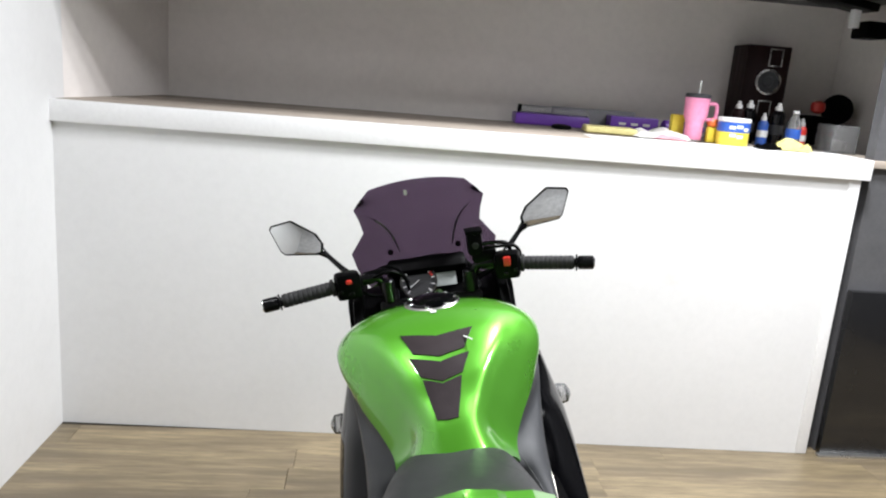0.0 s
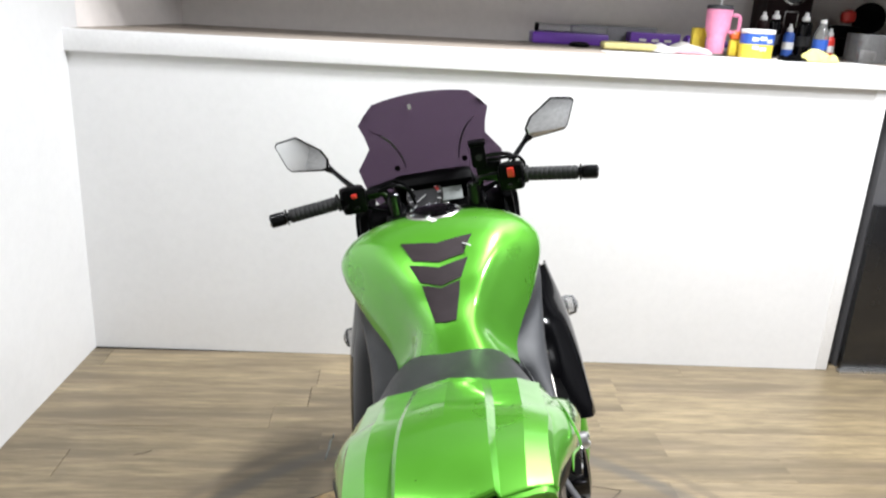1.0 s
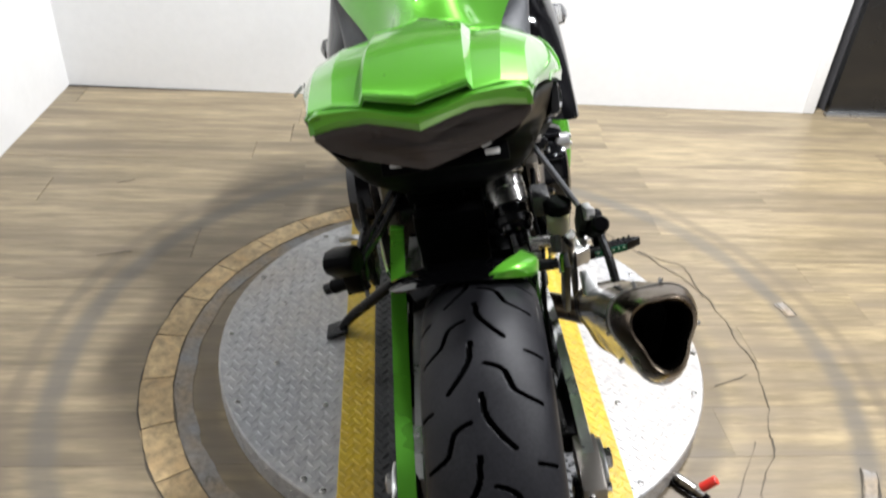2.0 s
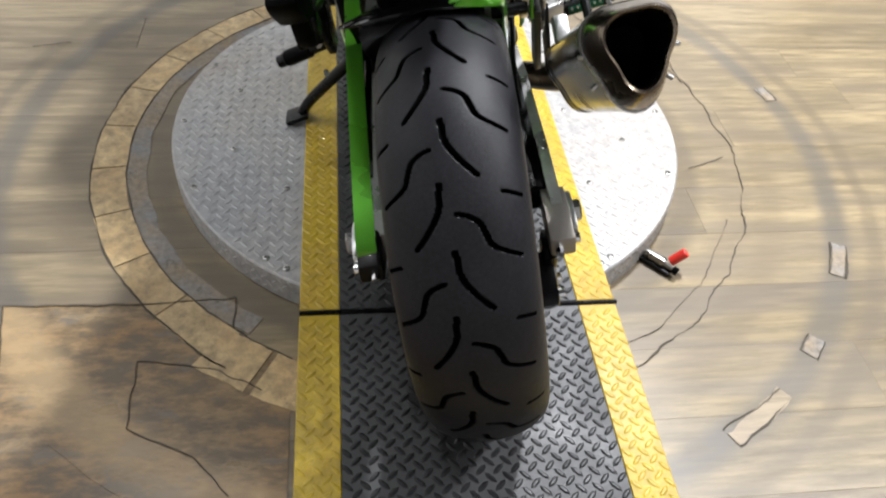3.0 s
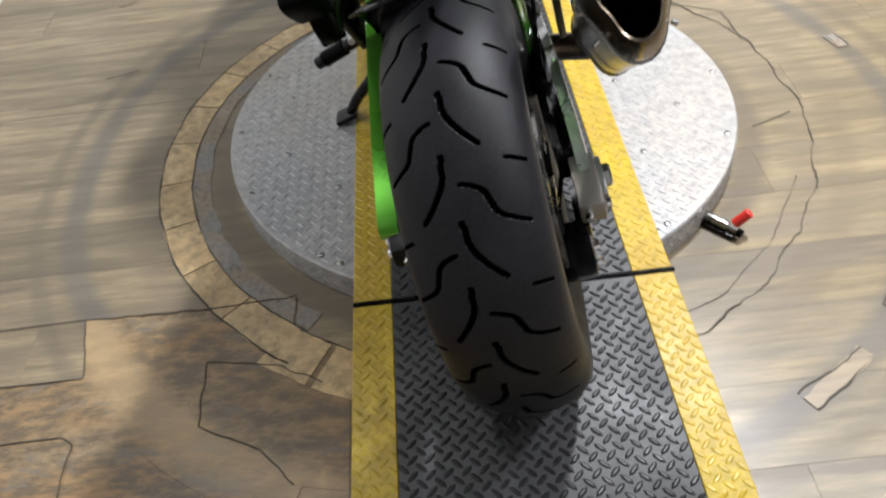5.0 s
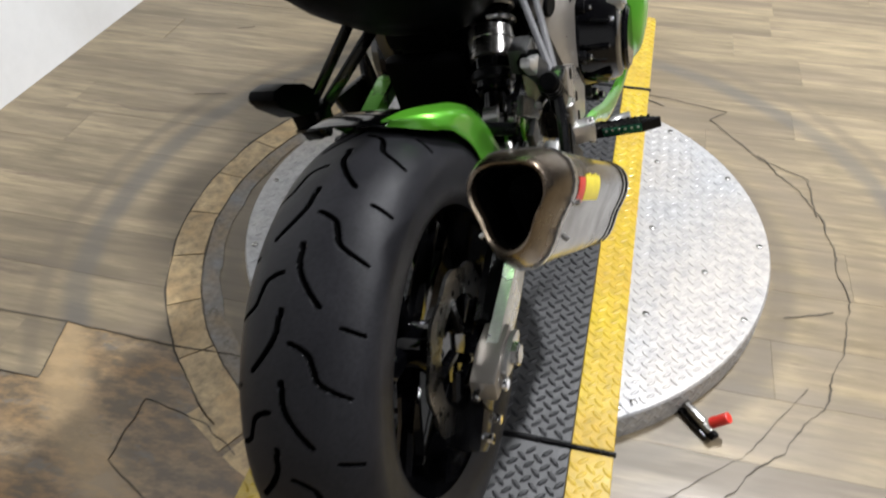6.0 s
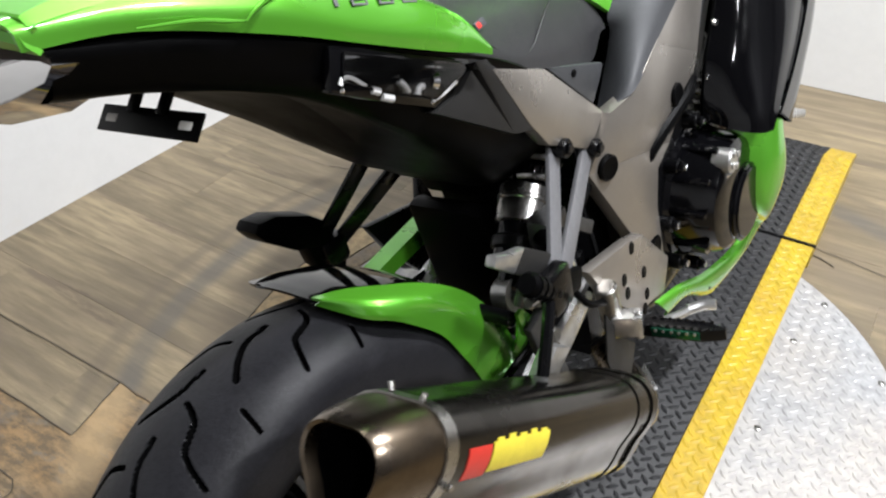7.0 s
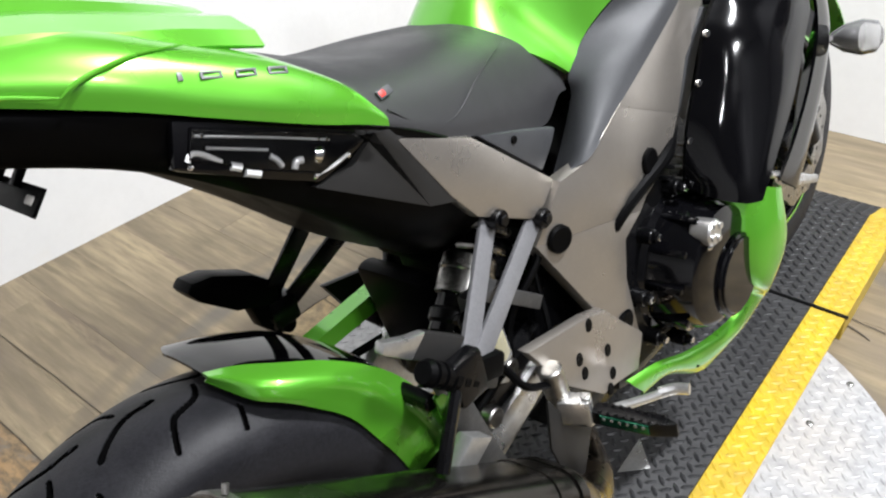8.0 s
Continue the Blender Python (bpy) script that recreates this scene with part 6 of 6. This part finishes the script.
# ---- patched arcs and joints in the floor ----
def strip(r0, r1, a0, a1, z, wob=0.0, centre=(CX, CY), seed=0.0, thick=0.0012, step=1.0):
    """A thin flat strip along an arc of the turntable, with an uneven outline."""
    n = max(3, int(abs(a1 - a0) / step))
    rows = []
    for i in range(n + 1):
        a = radians(a0 + (a1 - a0) * i / n)
        rough_ = 0.35 * wob * noise.noise(Vector((45 * math.cos(a), 45 * math.sin(a), seed)))
        r1_ = r1 if r1 - r0 > 0.02 else r0 + (r1 - r0) * max(0.05, 0.75 + 1.3 * noise.noise(Vector((11 * math.cos(a), 11 * math.sin(a), seed + 9))))
        w0, w1 = (rough_ + wob * noise.noise(Vector((8 * math.cos(a) + seed, 8 * math.sin(a), s))) for s in (seed, seed + (3.1 if r1 - r0 > 0.02 else 0.0)))
        rows.append([(centre[0] + (r + w) * math.cos(a), centre[1] + (r + w) * math.sin(a), z) for r, w in ((r0, w0), (r1_, w1))])
    top, ft = skin(rows)
    low = [(x, y, zz - thick) for x, y, zz in top]
    m = len(top)
    faces = list(ft) + [tuple(i + m for i in reversed(f)) for f in ft]
    for i in range(n):
        for k in (0, 1):
            p, q = 2 * i + k, 2 * (i + 1) + k
            faces.append((p, q, q + m, p + m))
    faces += [(0, 1, 1 + m, m), (m - 2, m - 1, 2 * m - 1, 2 * m - 2)]
    return top + low, faces


def on_floor(name, shape, material, label=""):
    p = part(name, shape, material, floor, label, 20)
    p.matrix_basis = Matrix.Translation((-0.8, -0.6, 0.055))
    return p


def seam(points, z=0.0024, w=0.004, seed=0.0, per=8):
    """A dark open joint along a line of corners, slightly uneven."""
    pts = []
    for (x0, y0), (x1, y1) in zip(points[:-1], points[1:]):
        for k in range(per):
            t = k / per
            x, y = x0 + (x1 - x0) * t, y0 + (y1 - y0) * t
            pts.append((x + 0.007 * noise.noise(Vector((x * 30, y * 30, seed))), y + 0.007 * noise.noise(Vector((x * 30, y * 30, seed + 5)))))
    pts.append(points[-1])
    rows = []
    for i, (x, y) in enumerate(pts):
        dx, dy = pts[min(i + 1, len(pts) - 1)][0] - pts[max(i - 1, 0)][0], pts[min(i + 1, len(pts) - 1)][1] - pts[max(i - 1, 0)][1]
        l = math.hypot(dx, dy) + 1e-9
        ww = w * (0.6 + 0.5 * abs(noise.noise(Vector((x * 50, y * 50, seed)))))
        rows.append([(x - dy / l * ww / 2, y + dx / l * ww / 2, z), (x + dy / l * ww / 2, y - dx / l * ww / 2, z)])
    return shell(rows, -0.0008)


def patch(outline, z, material, name, label):
    return on_floor(name, plate(outline, z - 0.0011, z, 0.0, "z"), material, label)


patch([(-.85, .10), (-.42, .10), (-.42, .02), (-.31, -.05), (-.31, -1.4), (-1.45, -1.4), (-1.45, -.045), (-.815, -.045)], 0.0010, STAINED, "patch_sheet", "orange-brown stained patch sheet")
patch([(-.58, -.04), (-.44, -.068), (-.36, -.115), (-.31, -.13), (-.31, -.33), (-.40, -.31), (-.46, -.24), (-.58, -.18)], 0.0018, STAINED, "patch_sheet", "brown inset patch")
for k in range(11):
    a = 103 + 12.0 * k
    on_floor("patch_board", strip(0.697, 0.770, a, a + 11.7, 0.0022, 0.003, seed=k), RING_WOOD, "light curved patch board")
for k in range(3):
    on_floor("patch_board", strip(0.705, 0.80, 233 + 9 * k, 241 + 9 * k, 0.0030, 0.006, seed=20 + k), RING_WOOD)
on_floor("patch_board", strip(0.972, 1.046, -133, -113, 0.0026, 0.014, seed=31, step=0.6), STAINED, "golden worn arc of boards")
on_floor("filler_arc", strip(0.652, 0.694, 108, 236, 0.0020, 0.008, seed=2.0), CEMENT, "grey filler arc")
for a, da in ((-61.5, 9.5), (-45, 3), (-30, 6), (9, 3.5)):
    on_floor("filler_patch", strip(0.950, 0.978, a, a + da, 0.0026, 0.012, seed=a, step=0.4), PALE if a < -50 else CEMENT, "worn filler patch along the arc")
    on_floor("crack", strip(0.979, 0.9825, a, a + da, 0.0032, 0.010, seed=a, step=0.6), CRACK, "dark crack")
    on_floor("crack", strip(0.947, 0.9495, a, a + da, 0.0032, 0.010, seed=a + 3, step=0.6), CRACK, "dark crack")
on_floor("crack", strip(0.770, 0.7735, 103, 237, 0.0030, 0.006, seed=11), CRACK, "dark crack")
on_floor("crack", strip(0.694, 0.6965, 120, 236, 0.0030, 0.006, seed=12), CRACK, "dark crack")
on_floor("crack", strip(0.757, 0.7595, -66, 38, 0.0030, 0.016, seed=13, step=0.7), CRACK, "dark crack")
on_floor("crack", strip(0.716, 0.7175, -66, -25, 0.0030, 0.010, seed=14, step=1.2), CRACK, "dark crack")
on_floor("crack", strip(0.745, 0.748, 62, 118, 0.0030, 0.008, seed=15), CRACK, "dark crack")
for n, line in enumerate(([(.29, 1.30), (.52, 1.255), (.475, 1.20), (.60, 1.035), (.715, .97), (.72, .82)], [(-1.48, .085), (-.85, .10), (-.62, .09), (-.42, .10), (-.42, .02), (-.31, -.05)], [(-.85, .10), (-.815, -.045), (-1.45, -.05)],
                          [(-.40, -.31), (-.46, -.24), (-.58, -.18), (-.58, -.04), (-.44, -.068), (-.36, -.115)], [(-.80, -.19), (-.80, -.45)], [(-1.45, -.17), (-.82, -.17), (-.80, -.19)], [(.62, .46), (.72, .50)], [(-1.02, 1.0), (-.93, 1.02)], [(-1.08, 1.42), (-1.03, 1.45)])):
    on_floor("crack", seam(line, 0.0036, 0.0030, n), CRACK, "dark open joint")

# ---- toggle clamp on the floor ----
clamp = thing("toggle_clamp", "small steel toggle clamp with a red grip on the floor", "clamp", pose(0.425, 0.165, 0.0012, 0, 0, -48))
part("base", box((0.02, 0, 0.006), (0.075, 0.024, 0.010), 0.002), BLACK_METAL, clamp)
part("body", joined(box((0.015, 0.0, 0.020), (0.05, 0.012, 0.022), 0.004), rod((-0.01, 0, 0.018), (0.06, 0, 0.018), 0.006, 10)), STEEL, clamp)
part("tip", rod((0.058, 0, 0.018), (0.070, 0, 0.016), 0.009, 10), BLACK, clamp)
part("grip", rod((0.046, 0.010, 0.024), (0.064, 0.028, 0.052), 0.0105, 14), RED, clamp, "red plastic grip")

thing("metal_triangle", "thin pale triangle on the black track", "metal sheet", pose(0.115, 0.606, TOP + 0.0024), shape=plate([(-0.017, 0.047), (-0.013, -0.044), (0.030, -0.003)], -0.0006, 0.0012, 0.0003, "z"), material=ALU)

# ---- things on the shelf ----
SHELF = 1.3176
cup = thing("tumbler", "pink handled tumbler with a straw on the shelf", "cup", pose(1.122, 2.52, SHELF, 0, 0, -8) @ Matrix.Scale(0.91, 4))
part("body", turned([(0.040, 0), (0.042, 0.004), (0.043, 0.085), (0.047, 0.10), (0.056, 0.12), (0.060, 0.205), (0.060, 0.21)], (0, 0, 0), (0, 0, 1), 32), PINK, cup)
part("base_ring", turned([(0.038, -0.0005), (0.0428, 0.0), (0.0428, 0.010)], (0, 0, 0), (0, 0, 1), 32, False), STEEL, cup)
part("lid", turned([(0.061, 0.209), (0.061, 0.222), (0.055, 0.228), (0.02, 0.229)], (0, 0, 0), (0, 0, 1), 32), GREY_PLASTIC, cup)
part("straw", rod((0.0, 0.0, 0.22), (0.004, 0.0, 0.290), 0.0055, 10), WHITE, cup)
part("handle", tube([(0.055, 0, 0.185), (0.092, 0, 0.182), (0.098, 0, 0.15), (0.092, 0, 0.112), (0.050, 0, 0.108)], 0.009, 10), PINK, cup)

tub = thing("wipes_tub", "round yellow and blue printed tub on the shelf", "tub", pose(1.272, 2.45, SHELF))
part("body", turned([(0.066, 0), (0.068, 0.004), (0.068, 0.098), (0.066, 0.102)], (0, 0, 0), (0, 0, 1), 32), YELLOW, tub)
part("lid", turned([(0.070, 0.102), (0.070, 0.114), (0.064, 0.118), (0.02, 0.118)], (0, 0, 0), (0, 0, 1), 32), WHITE, tub)
part("label_band", turned([(0.0686, 0.058), (0.0689, 0.060), (0.0689, 0.098), (0.0686, 0.100)], (0, 0, 0), (0, 0, 1), 32, False), BLUE, tub, "blue print")
part("label_block", joined(*[box((0.0685 * math.sin(a), -0.0685 * math.cos(a), z), (0.026, 0.002, 0.014), 0.0005, (0, 0, math.degrees(a))) for a, z in ((-0.5, 0.078), (-0.05, 0.082), (-0.45, 0.045), (0.0, 0.04), (0.4, 0.072))]), WHITE, tub, "plain print bars")


def spray_can(x, y, h, r, body, top, label):
    t = thing("spray_can", label, "spray can", pose(x, y, SHELF), group="cans and bottles on the shelf")
    part("body", turned([(r * 0.95, 0), (r, 0.004), (r, h - 0.03), (r * 0.9, h - 0.018), (r * 0.6, h - 0.010), (r * 0.5, h - 0.008)], (0, 0, 0), (0, 0, 1), 24), body, t)
    part("cap", turned([(r * 0.55, h - 0.012), (r * 0.55, h + 0.006), (r * 0.30, h + 0.012), (r * 0.28, h + 0.024), (r * 0.1, h + 0.026)], (0, 0, 0), (0, 0, 1), 20), top, t)
    part("print_band", turned([(r + 0.0004, h * 0.3), (r + 0.0006, h * 0.31), (r + 0.0006, h * 0.55), (r + 0.0004, h * 0.56)], (0, 0, 0), (0, 0, 1), 24, False), WHITE if body != BLACK_GLOSS else GREY_PLASTIC, t)
    return t


spray_can(1.385, 2.66, 0.165, 0.028, WOOD_DARK, WHITE, "dark red spray can with a white cap")
spray_can(1.450, 2.68, 0.172, 0.032, BLACK_GLOSS, WHITE, "black spray can with a white cap")
spray_can(1.495, 2.62, 0.120, 0.024, BLUE, WHITE, "blue spray can with a white cap")
spray_can(1.570, 2.64, 0.170, 0.031, BLACK_GLOSS, WHITE, "black spray can with a white cap")
spray_can(1.655, 2.57, 0.110, 0.024, RED, WHITE, "red bottle with a white cap")
bottle = thing("water_bottle", "clear plastic bottle with a blue label", "bottle", pose(1.588, 2.52, SHELF), group="cans and bottles on the shelf")
part("body", turned([(0.028, 0), (0.032, 0.006), (0.032, 0.10), (0.026, 0.125), (0.013, 0.145), (0.013, 0.155)], (0, 0, 0), (0, 0, 1), 24), CLEAR, bottle)
part("label_band", turned([(0.0326, 0.045), (0.0328, 0.047), (0.0328, 0.085), (0.0326, 0.087)], (0, 0, 0), (0, 0, 1), 24, False), BLUE, bottle)
part("cap", rod((0, 0, 0.154), (0, 0, 0.168), 0.014, 16), WHITE, bottle)

speaker = thing("loudspeaker", "dark red-brown wooden loudspeaker with a silver driver", "loudspeaker", pose(1.585, 2.955, SHELF, 0, 0, -6))
part("cabinet", box((0.016, 0, 0.23), (0.212, 0.20, 0.46), 0.006), WOOD_DARK, speaker)
part("driver_ring", turned([(0.062, 0), (0.062, 0.008), (0.054, 0.010), (0.050, 0.002)], (0.03, -0.1, 0.29), (0.03, -1, 0.29), 32, False), STEEL, speaker, "silver driver ring")
part("driver_cone", turned([(0.051, 0.003), (0.03, -0.001), (0.024, 0.012), (0.010, 0.018)], (0.03, -0.1, 0.29), (0.03, -1, 0.29), 32), GREY_PLASTIC, speaker)
part("tweeter_frame", joined(*[box((0.05 + dx, -0.103, 0.405 + dz), sz, 0.001) for dx, dz, sz in ((-0.03, 0, (0.006, 0.006, 0.085)), (0.03, 0, (0.006, 0.006, 0.085)), (0, 0.04, (0.062, 0.006, 0.006)), (0, -0.04, (0.062, 0.006, 0.006)))]), STEEL, speaker, "silver tweeter frame")
part("port_frame", joined(*[box((0.03 + dx, -0.103, 0.165 + dz), sz, 0.001) for dx, dz, sz in ((-0.03, 0, (0.006, 0.006, 0.07)), (0.03, 0, (0.006, 0.006, 0.07)), (0, 0.033, (0.062, 0.006, 0.006)))]), STEEL, speaker)

tool = thing("polishing_tool", "black tool with a round head and a red knob", "tool", pose(1.86, 2.80, SHELF, 0, 0, -10))
part("head", turned([(0.03, -0.02), (0.07, -0.018), (0.074, 0.0), (0.07, 0.018), (0.03, 0.024)], (0.085, 0, 0.185), (0.085, -1, 0.20), 28), BLACK, tool)
part("handle", joined(tube([(0.085, 0, 0.12), (0.07, 0, 0.05), (0.06, 0, 0.012)], 0.022, 12), box((-0.02, 0, 0.115), (0.15, 0.06, 0.07), 0.02), box((-0.01, 0, 0.05), (0.10, 0.07, 0.09), 0.015)), BLACK, tool)
part("knob", turned([(0.012, -0.03), (0.030, -0.02), (0.034, 0.0), (0.030, 0.02), (0.012, 0.03)], (-0.01, -0.01, 0.19), (-0.01, -0.01, 1), 20), RED, tool, "red round knob")
bin_box = thing("storage_bin", "clear plastic storage bin with pale things inside", "bin", pose(1.80, 2.52, SHELF, 0, 0, -4))
part("tub", joined(box((0, 0, 0.003), (0.12, 0.14, 0.006), 0.002), box((-0.058, 0, 0.06), (0.004, 0.14, 0.12), 0.001), box((0.058, 0, 0.06), (0.004, 0.14, 0.12), 0.001), box((0, -0.068, 0.06), (0.112, 0.004, 0.12), 0.001), box((0, 0.068, 0.06), (0.112, 0.004, 0.12), 0.001)), CLEAR, bin_box)
part("contents", joined(box((-0.015, 0.01, 0.03), (0.05, 0.09, 0.045), 0.01, (0, 5, 15)), box((0.028, 0, 0.028), (0.03, 0.06, 0.04), 0.008, (0, 0, -20))), PAPER, bin_box)

tray = thing("tool_tray", "purple plastic tray with a clear tube on it", "tray", pose(0.565, 2.92, SHELF, 0, 0, -3))
part("base", box((0, 0, 0.026), (0.36, 0.14, 0.052), 0.008), PURPLE, tray)
part("tube", joined(rod((-0.15, -0.01, 0.072), (0.18, -0.01, 0.066), 0.018, 14)), CLEAR, tray)
part("tube_cap", rod((-0.165, -0.01, 0.0725), (-0.148, -0.01, 0.072), 0.020, 14), BLACK, tray)
boxed = thing("purple_box", "long purple carton with pale print on the shelf", "carton", pose(0.98, 2.93, SHELF, 0, 0, -2), shape=box((0, 0, 0.035), (0.24, 0.09, 0.07), 0.004), material=PURPLE)
part("print_bars", joined(*[box((-0.06 + 0.06 * k, -0.0455, 0.035), (0.035, 0.0015, 0.012), 0.0003) for k in range(3)]), PAPER, boxed, "plain print bars")
thing("grey_carton", "flat grey carton on the shelf", "carton", pose(0.80, 3.0, SHELF, 0, 0, 2), shape=box((0, 0, 0.045), (0.42, 0.06, 0.09), 0.004), material=GREY_CARD)
thing("purple_bottle", "purple bottle lying on the shelf", "bottle", pose(1.22, 2.88, SHELF + 0.035), shape=joined(rod((-0.10, 0, 0), (0.08, 0, 0), 0.034, 18), rod((0.08, 0, 0), (0.11, 0, 0), 0.016, 14)), material=PURPLE)
thing("sander_pad", "flat black pad on the shelf", "pad", pose(0.57, 2.70, SHELF), shape=turned([(0.04, 0), (0.048, 0.004), (0.045, 0.014), (0.03, 0.02)], (0, 0, 0), (0, 0, 1), 20), material=BLACK)


def crumpled(w, d, h, seed, n=14):
    rows = []
    for i in range(n):
        row = []
        for k in range(n):
            u, v = i / (n - 1) * 2 - 1, k / (n - 1) * 2 - 1
            edge = max(0.0, 1 - max(abs(u), abs(v)) ** 4)
            z = 0.003 + h * edge * (0.5 + 0.8 * noise.noise(Vector((u * 1.8 + seed, v * 1.8, seed))))
            row.append((u * w / 2 * (1 + 0.1 * noise.noise(Vector((v * 2, seed, 0)))), v * d / 2 * (1 + 0.15 * noise.noise(Vector((u * 2, 0, seed)))), max(z, 0.003)))
        rows.append(row)
    return shell(rows, -0.002)


thing("yellow_cloth", "crumpled yellow cloth on the shelf's edge", "cloth", pose(1.50, 2.37, SHELF, 0, 0, -16), shape=crumpled(0.16, 0.11, 0.055, 12.0), material=YELLOW_CLOTH)
thing("black_glove", "crumpled black glove on the shelf's edge", "glove", pose(1.385, 2.34, SHELF, 0, 0, 20), shape=crumpled(0.11, 0.06, 0.030, 7.0), material=BLACK)
thing("yellow_envelope", "yellow padded envelope lying on the shelf", "envelope", pose(0.77, 2.62, SHELF, 0, 0, -8), shape=box((0, 0, 0.016), (0.23, 0.15, 0.030), 0.012, segments=3), material=YELLOW_PALE)
thing("paper_stack", "loose papers and bags on the shelf", "papers", pose(0.98, 2.58, SHELF, 0, 0, 6), shape=crumpled(0.26, 0.20, 0.05, 4.0), material=PAPER)
thing("pink_sheet", "pink paper sheet on the shelf", "paper", pose(1.00, 2.50, SHELF + 0.0005, 0, 0, -14), shape=crumpled(0.16, 0.09, 0.018, 9.0), material=PINK_PAPER)
thing("yellow_pack", "upright yellow pack behind the tumbler", "pack", pose(1.075, 2.60, SHELF), shape=box((0, 0, 0.055), (0.06, 0.03, 0.11), 0.004), material=YELLOW)
small = thing("polish_bottle", "small yellow bottle with an orange lid", "bottle", pose(1.205, 2.52, SHELF), group="cans and bottles on the shelf")
part("body", box((0, 0, 0.035), (0.045, 0.03, 0.07), 0.008), YELLOW, small)
part("lid", turned([(0.016, 0.07), (0.024, 0.076), (0.026, 0.092), (0.018, 0.106), (0.006, 0.108)], (0, 0, 0), (0, 0, 1), 16), ORANGE, small)

mount = thing("ceiling_mount", "black metal mount under the soffit with cables", "mount", pose(1.86, 2.62, 1.90))
part("plate", box((-0.09, 0, 0.075), (0.26, 0.16, 0.035), 0.006, (0, 8, 0)), BLACK, mount)
part("post", box((-0.02, 0, 0.02), (0.035, 0.035, 0.10), 0.004), TRIM_PAINT, mount)
part("head", box((0.06, 0, -0.035), (0.10, 0.12, 0.075), 0.01), BLACK, mount)
part("arm", joined(box((0.16, 0, -0.055), (0.22, 0.03, 0.02), 0.004), box((0.17, 0.02, -0.02), (0.14, 0.02, 0.03), 0.004)), BLACK, mount)
part("cable", tube([(-0.45, 0.1, 0.098), (-0.33, 0.05, 0.075), (-0.22, 0, 0.085)], 0.005, 8), TRIM_PAINT, mount)


# ---- floor planks, last ----
PW, PL = 0.152, 1.22
WEST, EAST = -1.62, 3.235
boards = {}


def plank_of(length):
    """The board of that length, made once."""
    if length not in boards:
        boards[length] = link_mesh("plank", box((0, 0, -0.0025), (length - 0.0003, PW - 0.0003, 0.005), 0.00025, segments=1), PLANK)
    return boards[length]


for r in range(33):
    y = -2.80 + (r + 0.5) * PW
    x = WEST - random.random() * PL
    while x < EAST:
        a, b = max(x, WEST), min(x + PL, EAST)
        if b - a > 0.03:
            p = new("plank", plank_of(round(b - a, 2)))
            p.parent = floor
            p.matrix_basis = Matrix.Translation((-0.8, -0.6, 0.055)) @ pose((a + b) / 2, y, random.uniform(-0.0003, 0.0003), 0, 0, 180 * random.randint(0, 1))
        x += PL
